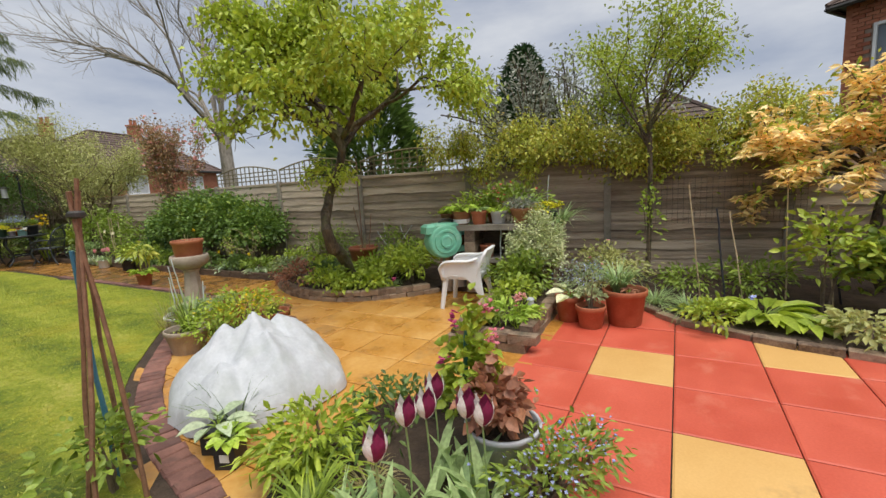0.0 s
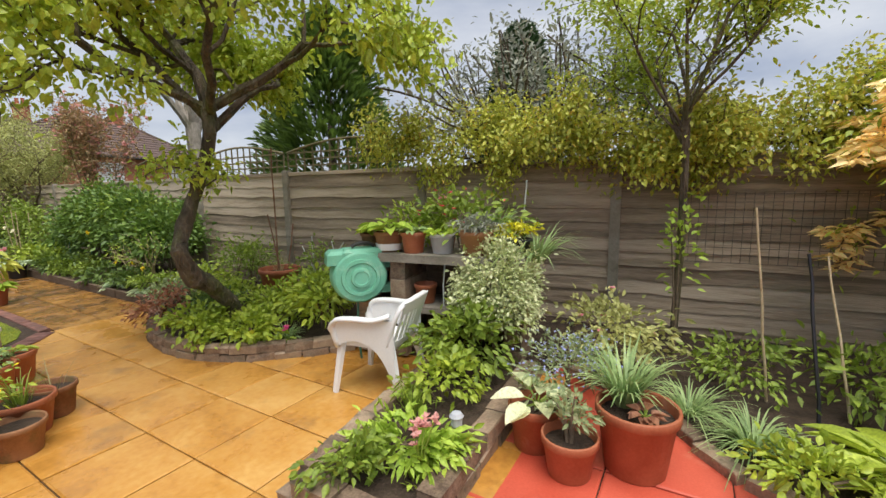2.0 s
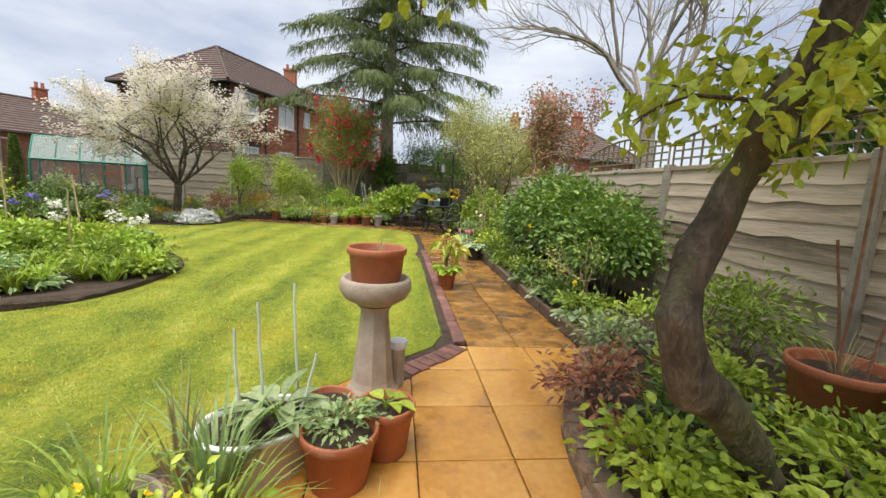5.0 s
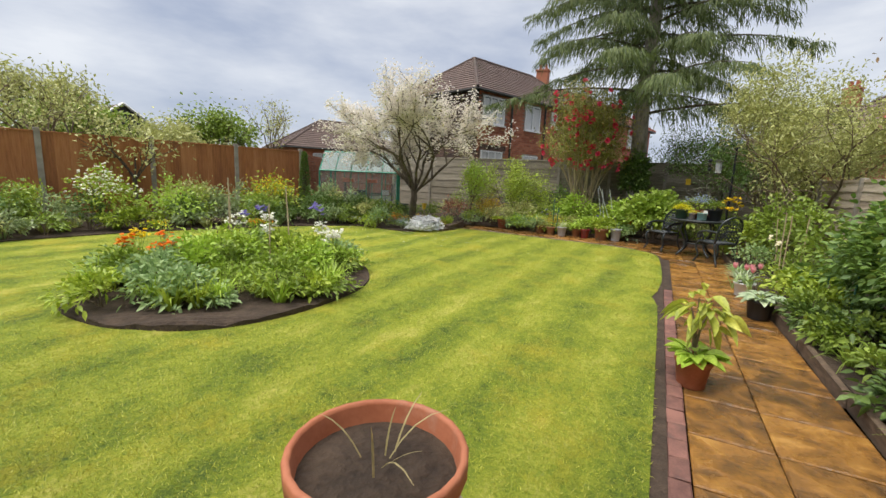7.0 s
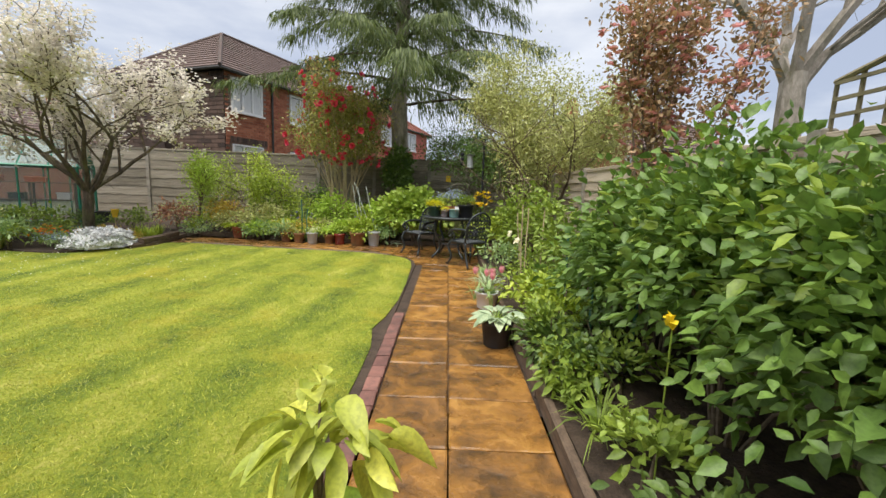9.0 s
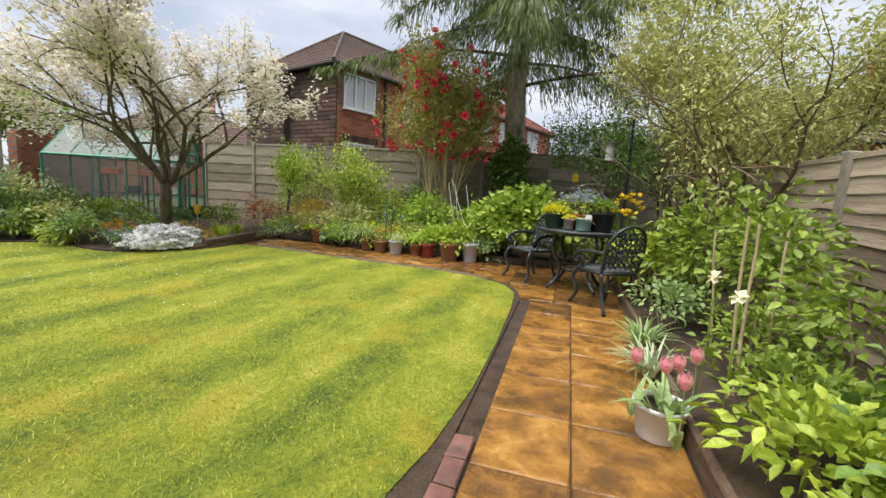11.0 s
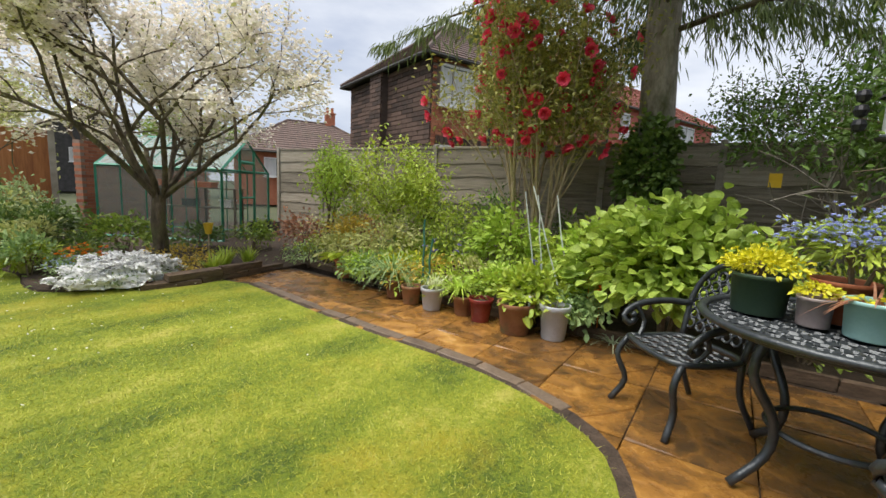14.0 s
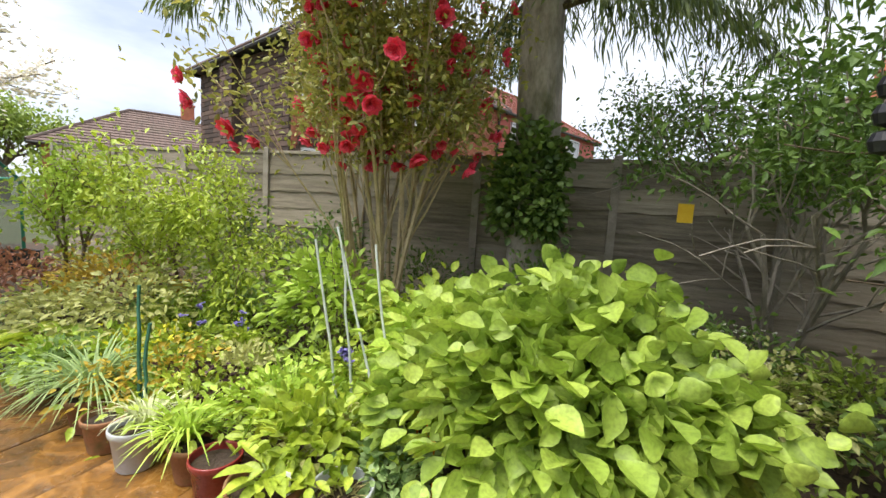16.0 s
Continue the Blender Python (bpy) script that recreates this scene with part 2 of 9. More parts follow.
M["roof"] = surface("brown_roof_tile", [(0.3, (0.065, 0.045, 0.038)), (0.7, (0.155, 0.105, 0.09))], 0.8, 3, 20, 0.3, random=0.3, stain=((0.10, 0.085, 0.06), 0.6, 0.55, 0.8))
M["roof_red"] = surface("red_roof_tile", [(0.3, (0.20, 0.06, 0.04)), (0.7, (0.34, 0.13, 0.09))], 0.8, 3, 20, 0.3, random=0.3)
M["brick_red"] = surface("red_brick", [(0.3, (0.30, 0.095, 0.05)), (0.7, (0.46, 0.18, 0.10))], 0.85, 5, 30, 0.3, island=0.5)
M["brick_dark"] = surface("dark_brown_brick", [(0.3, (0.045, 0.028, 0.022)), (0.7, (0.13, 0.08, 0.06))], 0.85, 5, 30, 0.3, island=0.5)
M["mortar"] = surface("mortar", [(0.3, (0.22, 0.16, 0.12)), (0.7, (0.34, 0.26, 0.21))], 0.9, 8, 60, 0.2)
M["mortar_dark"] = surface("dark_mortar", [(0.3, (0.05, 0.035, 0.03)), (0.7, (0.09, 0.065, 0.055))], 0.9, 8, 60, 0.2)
M["render_red"] = surface("red_painted_render", [(0.3, (0.42, 0.10, 0.075)), (0.7, (0.52, 0.16, 0.12))], 0.85, 2, 40, 0.15)
M["white_frame"] = surface("white_window_frame", [(0.3, (0.74, 0.74, 0.74)), (0.7, (0.82, 0.82, 0.82))], 0.4, 6, 60, 0.02)
M["dark_trim"] = surface("dark_gutter", [(0.3, (0.02, 0.018, 0.016)), (0.7, (0.05, 0.045, 0.04))], 0.5, 6, 60, 0.05)
M["curtain"] = surface("net_curtain", [(0.3, (0.55, 0.55, 0.56)), (0.7, (0.75, 0.75, 0.75))], 0.9, 4, 40, 0.2, stretch=(6, 6, 0.5))
M["slate"] = surface("dark_slate_cladding", [(0.3, (0.04, 0.038, 0.038)), (0.7, (0.10, 0.095, 0.095))], 0.8, 4, 30, 0.3)
M["wire"] = surface("wire_mesh", [(0.3, (0.03, 0.03, 0.028)), (0.7, (0.07, 0.07, 0.06))], 0.6, 9, 60, 0.0)
M["green_stick"] = surface("green_stake", [(0.3, (0.02, 0.10, 0.07)), (0.7, (0.05, 0.18, 0.13))], 0.5, 9, 60, 0.05)
M["pale_stick"] = surface("pale_stake", [(0.3, (0.42, 0.46, 0.44)), (0.7, (0.6, 0.64, 0.62))], 0.5, 9, 60, 0.05)
M["label"] = surface("white_label", [(0.3, (0.7, 0.7, 0.68)), (0.7, (0.82, 0.82, 0.8))], 0.5, 9, 60, 0.0)
M["orange_paint"] = surface("orange_plastic", [(0.3, (0.55, 0.10, 0.03)), (0.7, (0.7, 0.18, 0.06))], 0.5, 9, 60, 0.0)
M["yellow_paint"] = surface("yellow_plastic", [(0.3, (0.70, 0.42, 0.02)), (0.7, (0.82, 0.56, 0.05))], 0.5, 9, 60, 0.0)
M["blue_paint"] = surface("blue_paint", [(0.3, (0.03, 0.13, 0.22)), (0.7, (0.07, 0.22, 0.33))], 0.6, 9, 60, 0.1)
M["fleece"] = surface("white_fleece", [(0.3, (0.43, 0.45, 0.48)), (0.7, (0.57, 0.59, 0.62))], 0.6, 5, 40, 0.3, stain=((0.38, 0.41, 0.40), 4, 0.5, 0.8))
M["white_petal"] = surface("white_petal", [(0.3, (0.80, 0.80, 0.79)), (0.7, (0.90, 0.90, 0.89))], 0.7, 9, 60, 0.0)

LEAF = {
    "mid": ((0.079, 0.13, 0.014), (0.249, 0.33, 0.046)),
    "dark": ((0.038, 0.075, 0.015), (0.123, 0.191, 0.037)),
    "lime": ((0.176, 0.28, 0.024), (0.368, 0.48, 0.072)),
    "fresh": ((0.136, 0.206, 0.015), (0.362, 0.43, 0.049)),
    "tree": ((0.17, 0.24, 0.017), (0.42, 0.48, 0.062)),
    "grey": ((0.125, 0.174, 0.076), (0.288, 0.34, 0.176)),
    "olive": ((0.208, 0.224, 0.072), (0.416, 0.424, 0.168)),
    "silver": ((0.128, 0.144, 0.116), (0.272, 0.288, 0.248)),
    "acer": ((0.17, 0.22, 0.022), (0.48, 0.47, 0.08)),
    "peach": ((0.60, 0.43, 0.16), (0.86, 0.74, 0.42)),
    "bronze": ((0.144, 0.06, 0.039), (0.384, 0.18, 0.101)),
    "cedar": ((0.03, 0.055, 0.013), (0.137, 0.175, 0.043)),
    "cypress": ((0.014, 0.038, 0.015), (0.05, 0.094, 0.032)),
    "variegated": ((0.245, 0.302, 0.108), (0.605, 0.619, 0.446)),
    "glaucous": ((0.119, 0.202, 0.072), (0.313, 0.405, 0.18)),
    "pale": ((0.192, 0.264, 0.16), (0.416, 0.48, 0.336)),
    "grass": ((0.09, 0.13, 0.006), (0.44, 0.43, 0.06)),
    "straw": ((0.176, 0.152, 0.064), (0.336, 0.288, 0.144)),
    "yellow_leaf": ((0.36, 0.36, 0.008), (0.62, 0.57, 0.03)),
    "orange_leaf": ((0.272, 0.216, 0.024), (0.48, 0.336, 0.048)),
    "plum": ((0.024, 0.011, 0.016), (0.08, 0.032, 0.04)),
    "hydrangea": ((0.12, 0.195, 0.022), (0.36, 0.455, 0.085)),
    "hedge": ((0.035, 0.08, 0.014), (0.155, 0.25, 0.045)),
    "camellia": ((0.10, 0.12, 0.025), (0.36, 0.34, 0.09)),
    "photinia": ((0.11, 0.10, 0.035), (0.40, 0.24, 0.14)),
}
for key, (dark, light) in LEAF.items():
    M["leaf_" + key] = leafy("leaf_" + key, dark, light)
PETAL = {
    "white": ((0.82, 0.82, 0.80), (0.91, 0.91, 0.89)), "blossom": ((0.72, 0.68, 0.66), (0.90, 0.87, 0.85)),
    "red": ((0.66, 0.02, 0.08), (0.92, 0.14, 0.24)), "pink": ((0.62, 0.16, 0.26), (0.82, 0.38, 0.45)),
    "magenta": ((0.55, 0.06, 0.24), (0.75, 0.14, 0.38)), "blue": ((0.36, 0.42, 0.80), (0.60, 0.66, 0.95)),
    "violet": ((0.16, 0.13, 0.45), (0.34, 0.30, 0.66)), "orange": ((0.72, 0.16, 0.01), (0.90, 0.34, 0.02)),
    "yellow": ((0.75, 0.52, 0.01), (0.90, 0.74, 0.04)), "plum": ((0.13, 0.008, 0.045), (0.24, 0.02, 0.085)),
    "cream": ((0.72, 0.66, 0.46), (0.86, 0.82, 0.66)), "blush": ((0.62, 0.28, 0.29), (0.84, 0.52, 0.50)),
}
for key, (dark, light) in PETAL.items():
    M["petal_" + key] = leafy("petal_" + key, dark, light, 0.3, 0.6)


def value(n, l, op, a, b):
    """One sum or product of two sockets or numbers."""
    m = n.new("ShaderNodeMath")
    m.operation = op
    for k, q in enumerate((a, b)):
        if isinstance(q, (int, float)):
            m.inputs[k].default_value = q
        else:
            l.new(q, m.inputs[k])
    return m.outputs[0]


def noise_of(n, l, vec, scale, detail=5, rough=0.6):
    t = n.new("ShaderNodeTexNoise")
    t.inputs["Scale"].default_value, t.inputs["Detail"].default_value, t.inputs["Roughness"].default_value = scale, detail, rough
    l.new(vec, t.inputs["Vector"])
    return t.outputs["Fac"]


def lawn_material():
    m, n, l, b = shader("mown_lawn")
    co = n.new("ShaderNodeTexCoord")
    turn = n.new("ShaderNodeMapping")
    turn.inputs["Rotation"].default_value = (0, 0, radians(3))
    l.new(co.outputs["Object"], turn.inputs[0])
    wave = n.new("ShaderNodeTexWave")
    wave.inputs["Scale"].default_value, wave.inputs["Distortion"].default_value = 0.32, 1.3
    wave.inputs["Detail"].default_value, wave.inputs["Detail Scale"].default_value = 2, 0.8
    l.new(turn.outputs[0], wave.inputs["Vector"])
    pull = n.new("ShaderNodeMapping")
    pull.inputs["Rotation"].default_value, pull.inputs["Scale"].default_value = (0, 0, radians(3)), (1.0, 0.5, 1.0)
    l.new(co.outputs["Object"], pull.inputs[0])
    patch = noise_of(n, l, pull.outputs[0], 2.6, 9, 0.7)
    fine = noise_of(n, l, co.outputs["Object"], 30, 8, 0.8)
    f = value(n, l, "MULTIPLY_ADD", wave.outputs["Fac"], 0.14)
    f.node.inputs[2].default_value = -0.105
    f = value(n, l, "ADD", f, value(n, l, "MULTIPLY", patch, 0.80))
    f = value(n, l, "ADD", f, value(n, l, "MULTIPLY", fine, 0.75))
    col = ramp_of(n, [(0.54, (0.060, 0.105, 0.007)), (0.68, (0.176, 0.238, 0.012)), (0.82, (0.31, 0.35, 0.025)), (0.96, (0.52, 0.48, 0.10))])
    l.new(f, col.inputs[0])
    dry = noise_of(n, l, co.outputs["Object"], 0.9, 8, 0.7)
    dr = ramp_of(n, [(0.515, (0, 0, 0)), (0.66, (1, 1, 1))])
    l.new(value(n, l, "ADD", value(n, l, "MULTIPLY", dry, 0.85), value(n, l, "MULTIPLY", fine, 0.15)), dr.inputs[0])
    mx = n.new("ShaderNodeMixRGB")
    l.new(value(n, l, "MULTIPLY", dr.outputs[0], 0.75), mx.inputs[0])
    l.new(col.outputs[0], mx.inputs[1])
    mx.inputs[2].default_value = (0.43, 0.35, 0.02, 1)
    l.new(mx.outputs[0], b.inputs["Base Color"])
    b.inputs["Roughness"].default_value = 0.9
    bp = n.new("ShaderNodeBump")
    bp.inputs["Strength"].default_value, bp.inputs["Distance"].default_value = 1.0, 0.03
    l.new(fine, bp.inputs["Height"])
    l.new(bp.outputs[0], b.inputs["Normal"])
    return m


def riven_material():
    """Wet sandstone slabs: flaked ridges, ochre and brown by patches, water in the hollows."""
    m, n, l, b = shader("riven_slab")
    co = n.new("ShaderNodeTexCoord")
    info = n.new("ShaderNodeObjectInfo")
    shift = n.new("ShaderNodeVectorMath")
    shift.operation = "MULTIPLY_ADD"
    shift.inputs[1].default_value = (37, 53, 71)
    l.new(info.outputs["Random"], shift.inputs[0])
    l.new(co.outputs["Object"], shift.inputs[2])
    bend = n.new("ShaderNodeTexNoise")
    bend.inputs["Scale"].default_value, bend.inputs["Detail"].default_value = 3.0, 4
    l.new(shift.outputs[0], bend.inputs["Vector"])
    warp = n.new("ShaderNodeVectorMath")
    warp.operation = "MULTIPLY_ADD"
    warp.inputs[1].default_value = (0.5, 0.5, 0.5)
    l.new(bend.outputs["Color"], warp.inputs[0])
    l.new(shift.outputs[0], warp.inputs[2])
    cell = n.new("ShaderNodeTexVoronoi")
    cell.inputs["Scale"].default_value = 5.0
    l.new(warp.outputs[0], cell.inputs["Vector"])
    flake = cell.outputs["Distance"]
    big = noise_of(n, l, warp.outputs[0], 2.8, 8, 0.68)
    small = noise_of(n, l, shift.outputs[0], 22, 7, 0.75)
    f = value(n, l, "ADD", value(n, l, "MULTIPLY", big, 0.62), value(n, l, "MULTIPLY", small, 0.3))
    f = value(n, l, "ADD", f, value(n, l, "MULTIPLY", flake, 0.24))
    f = value(n, l, "ADD", f, value(n, l, "MULTIPLY", info.outputs["Random"], 0.16))
    col = ramp_of(n, [(0.48, (0.08, 0.046, 0.022)), (0.60, (0.155, 0.077, 0.024)), (0.72, (0.28, 0.132, 0.030)), (0.83, (0.41, 0.21, 0.05)), (0.95, (0.52, 0.32, 0.12))])
    l.new(f, col.inputs[0])
    l.new(col.outputs[0], b.inputs["Base Color"])
    rr = n.new("ShaderNodeMapRange")
    rr.inputs["From Min"].default_value, rr.inputs["From Max"].default_value = 0.38, 0.62
    rr.inputs["To Min"].default_value, rr.inputs["To Max"].default_value = 0.10, 0.46
    l.new(big, rr.inputs[0])
    l.new(rr.outputs[0], b.inputs["Roughness"])
    bp = n.new("ShaderNodeBump")
    bp.inputs["Strength"].default_value, bp.inputs["Distance"].default_value = 0.6, 0.03
    h = value(n, l, "ADD", value(n, l, "MULTIPLY", flake, 1.0), value(n, l, "MULTIPLY", big, 0.7))
    l.new(value(n, l, "ADD", h, value(n, l, "MULTIPLY", small, 0.35)), bp.inputs["Height"])
    l.new(bp.outputs[0], b.inputs["Normal"])
    return m


M["riven"] = riven_material()
M["lawn"] = lawn_material()


def glass_material(name, tint, alpha):
    m, n, l, b = shader(name)
    b.inputs["Base Color"].default_value = (*tint, 1)
    b.inputs["Roughness"].default_value = 0.06
    b.inputs["Alpha"].default_value = alpha
    return m


M["glass"] = glass_material("greenhouse_glass", (0.30, 0.38, 0.36), 0.14)
M["roof_glass"] = glass_material("greenhouse_roof_glass", (0.48, 0.58, 0.55), 0.30)
M["pane"] = surface("window_glass", [(0.3, (0.10, 0.12, 0.14)), (0.7, (0.20, 0.23, 0.26))], 0.04, 1.0, 5, 0.0)


# ---- shaping helpers ----
class Shape:
    """Vertices and faces gathered for one mesh."""

    def __init__(self):
        self.v, self.f, self.count = [], [], 0

    def add(self, verts, faces):
        self.v.append(np.asarray(verts, dtype=np.float32).reshape(-1, 3))
        self.f.append((np.asarray(faces, dtype=np.int64) + self.count) if len(faces) else np.zeros((0, 3), np.int64))
        self.count += len(self.v[-1])
        return self

    def box(self, c, s, rz=0.0, jitter=0.0, chamfer=0.0):
        """A block, its upper edges chamfered where asked."""
        x, y, z = s[0] / 2, s[1] / 2, s[2] / 2
        k = chamfer
        rings = [(x, y, -z), (x, y, z - k)] + ([(x - k, y - k, z)] if k else [])
        if not k:
            rings = [(x, y, -z), (x, y, z)]
        pts = np.array([[sx * a, sy * b, h] for a, b, h in rings for sx, sy in ((-1, -1), (1, -1), (1, 1), (-1, 1))])
        if jitter:
            pts = pts + rng.normal(0, jitter, pts.shape)
        ca, sa = math.cos(rz), math.sin(rz)
        pts = pts @ np.array([[ca, sa, 0], [-sa, ca, 0], [0, 0, 1]]) + np.array(c)
        n = len(rings)
        faces = [[3, 2, 1, 0]] + [[4 * r + i, 4 * r + (i + 1) % 4, 4 * r + 4 + (i + 1) % 4, 4 * r + 4 + i] for r in range(n - 1) for i in range(4)]
        faces.append([4 * n - 4, 4 * n - 3, 4 * n - 2, 4 * n - 1])
        return self.add(pts, faces)

    def tube(self, pts, radii, n=6, flat=1.0):
        """A tapered tube along points, closed at both ends."""
        pts = np.asarray(pts, float)
        radii = np.broadcast_to(np.asarray(radii, float), (len(pts),))
        d = np.gradient(pts, axis=0)
        d /= np.linalg.norm(d, axis=1, keepdims=True) + 1e-9
        ref = np.array([0, 0, 1.0]) if abs(d[:, 2]).mean() < 0.8 else np.array([1.0, 0, 0])
        s = np.cross(d, ref)
        s /= np.linalg.norm(s, axis=1, keepdims=True) + 1e-9
        u = np.cross(s, d)
        a = np.arange(n) * 2 * np.pi / n
        ring = s[:, None] * np.cos(a)[None, :, None] + u[:, None] * (flat * np.sin(a))[None, :, None]
        v = (pts[:, None] + ring * radii[:, None, None]).reshape(-1, 3)
        f = [[k * n + i, k * n + (i + 1) % n, (k + 1) * n + (i + 1) % n, (k + 1) * n + i] for k in range(len(pts) - 1) for i in range(n)]
        m = len(v)
        v = np.vstack([v, pts[:1], pts[-1:]])
        last = (len(pts) - 1) * n
        f += [[m, (i + 1) % n, i, i] for i in range(n)] + [[m + 1, last + i, last + (i + 1) % n, last + (i + 1) % n] for i in range(n)]
        return self.add(v, f)

    def lathe(self, profile, n=20, c=(0, 0, 0), sx=1.0, sy=1.0):
        """A turned shape: profile of (radius, height)."""
        a = np.arange(n) * 2 * np.pi / n
        v = np.array([[r * math.cos(t) * sx + c[0], r * math.sin(t) * sy + c[1], h + c[2]] for r, h in profile for t in a])
        f = [[k * n + i, k * n + (i + 1) % n, (k + 1) * n + (i + 1) % n, (k + 1) * n + i] for k in range(len(profile) - 1) for i in range(n)]
        return self.add(v, f)

    def leaves(self, p, d, length, width, fold=0.18, droop=0.15, lift=0.6):
        """Rounded, folded leaves."""
        p, d = np.asarray(p, float), np.asarray(d, float)
        n = len(p)
        length, width = np.broadcast_to(length, (n,))[:, None], np.broadcast_to(width, (n,))[:, None]
        d = d / (np.linalg.norm(d, axis=1, keepdims=True) + 1e-9)
        up = np.array([0, 0, 1.0]) + rng.normal(0, lift, (n, 3))
        s = np.cross(d, up)
        s /= np.linalg.norm(s, axis=1, keepdims=True) + 1e-9
        nn = np.cross(s, d)
        def at(t, w, side_lift):
            return p + d * length * t + s * width * w + nn * width * side_lift - np.array([0, 0, 1.0]) * length * droop * t * t
        if n < 4500 and length.mean() > 0.098:
            rows = [p]
            for t, w in ((0.10, 0.22), (0.28, 0.43), (0.48, 0.5), (0.68, 0.42), (0.86, 0.22)):
                rows += [at(t, w, fold * w * 2), at(t, 0.0, -fold * 0.5), at(t, -w, fold * w * 2)]
            rows.append(at(1.0, 0.0, 0.0))
            v = np.stack(rows, 1).reshape(-1, 3)
            b = (np.arange(n) * 17)[:, None]
            tri = [[0, 2, 1], [0, 3, 2], [16, 13, 14], [16, 14, 15]]
            for k in range(4):
                i, j = 1 + 3 * k, 4 + 3 * k
                tri += [[i, i + 1, j + 1], [i, j + 1, j], [i + 1, i + 2, j + 2], [i + 1, j + 2, j + 1]]
            return self.add(v, np.concatenate([b + [q] for q in tri]))
        mid = at(0.5, 0.0, -fold * 0.6)
        v = np.stack([p, at(0.25, 0.38, fold), at(0.55, 0.48, fold), at(0.82, 0.26, fold * 0.5), at(1.0, 0.0, 0.0), at(0.82, -0.26, fold * 0.5), at(0.55, -0.48, fold), at(0.25, -0.38, fold), mid], 1).reshape(-1, 3)
        b = (np.arange(n) * 9)[:, None]
        f = np.concatenate([b + [q] for q in ([8, 1, 0], [8, 0, 7], [8, 2, 1], [8, 7, 6], [8, 4, 2], [8, 6, 4])])
        return self.add(v, f)

    def straps(self, p, d, length, width, bend=0.6, seg=4):
        """Long narrow leaves that arch over."""
        p, d = np.asarray(p, float), np.asarray(d, float)
        n = len(p)
        length = np.broadcast_to(length, (n,)).astype(float)
        width = np.broadcast_to(width, (n,)).astype(float)
        d = d / (np.linalg.norm(d, axis=1, keepdims=True) + 1e-9)
        flatd = d.copy()
        flatd[:, 2] = 0
        flatd = flatd / (np.linalg.norm(flatd, axis=1, keepdims=True) + 1e-6)
        s = np.cross(flatd, [0, 0, 1.0])
        b = np.broadcast_to(bend, (n,)) * rng.uniform(0.4, 1.5, n)
        rows = []
        for k in range(seg + 1):
            t = k / seg
            c = p + d * (length * t)[:, None] + flatd * (length * b * 0.35 * t * t)[:, None] - np.array([0, 0, 1.0]) * (length * b * 0.6 * t ** 2.4)[:, None]
            w = (width * (1.0 - t ** 2.5) * (0.7 + 0.6 * t * (1 - t)) * 0.5 + 0.0006)[:, None]
            rows += [c - s * w, c + s * w]
        m = 2 * (seg + 1)
        v = np.stack(rows, 1).reshape(-1, 3)
        base = (np.arange(n) * m)[:, None]
        f = np.concatenate([base + [[2 * k, 2 * k + 1, 2 * k + 3, 2 * k + 2]] for k in range(seg)])
        return self.add(v, f)

    def make(self, name, material, parent=None, label="", smooth=False):
        me = bpy.data.meshes.new(name)
        v = np.concatenate(self.v)
        tri, quad = [], []
        for f in self.f:
            if not len(f):
                continue
            if f.shape[1] == 3:
                tri.append(f)
            else:
                same = f[:, 2] == f[:, 3]
                tri.append(f[same][:, :3])
                quad.append(f[~same])
        tri = np.concatenate(tri) if tri else np.zeros((0, 3), np.int64)
        quad = np.concatenate(quad) if quad else np.zeros((0, 4), np.int64)
        loops = np.concatenate([tri.ravel(), quad.ravel()]).astype(np.int32)
        starts = np.concatenate([np.arange(len(tri)) * 3, len(tri) * 3 + np.arange(len(quad)) * 4]).astype(np.int32)
        me.vertices.add(len(v))
        me.vertices.foreach_set("co", v.astype(np.float32).ravel())
        me.loops.add(len(loops))
        me.loops.foreach_set("vertex_index", loops)
        me.polygons.add(len(starts))
        me.polygons.foreach_set("loop_start", starts)
        me.polygons.foreach_set("use_smooth", np.full(len(starts), bool(smooth) or name in ("foliage", "crown", "bloom", "blossom", "flower", "petal", "new_growth")))
        me.update(calc_edges=True)
        me.materials.append(material if not isinstance(material, str) else M[material])
        ob = link(name, me, parent, label)
        if name in ("foliage", "bloom", "stem", "stalk", "crown", "blossom"):
            tagged(ob, "", "", "", "stuff")
        return ob


def link(name, me, parent=None, label=""):
    ob = new(name, me)
    if parent is not None:
        ob.parent = parent
    return tagged(ob, label)


def thing(name, at, label, category, group="", kind="", rz=0.0):
    ob = new(name)
    ob.empty_display_size = 0.1
    ob.matrix_basis = pose(*at, 0, 0, rz)
    return tagged(ob, label, category, group, kind)


def ball_dirs(n):
    d = rng.normal(size=(n, 3))
    return d / np.linalg.norm(d, axis=1, keepdims=True)


def smooth_line(pts, step=0.12):
    """A rounded line through the points, evenly stepped."""
    p = np.array([(*q, 0)[:3] if len(q) == 2 else q for q in pts], float)
    ext = np.vstack([2 * p[0] - p[1], p, 2 * p[-1] - p[-2]])
    out = []
    for k in range(len(p) - 1):
        a, b, c, d = ext[k:k + 4]
        m = max(2, int(np.linalg.norm(c - b) / step))
        for t in np.arange(m) / m:
            out.append(0.5 * (2 * b + (c - a) * t + (2 * a - 5 * b + 4 * c - d) * t * t + (3 * b - a - 3 * c + d) * t ** 3))
    return np.array(out + [p[-1]])


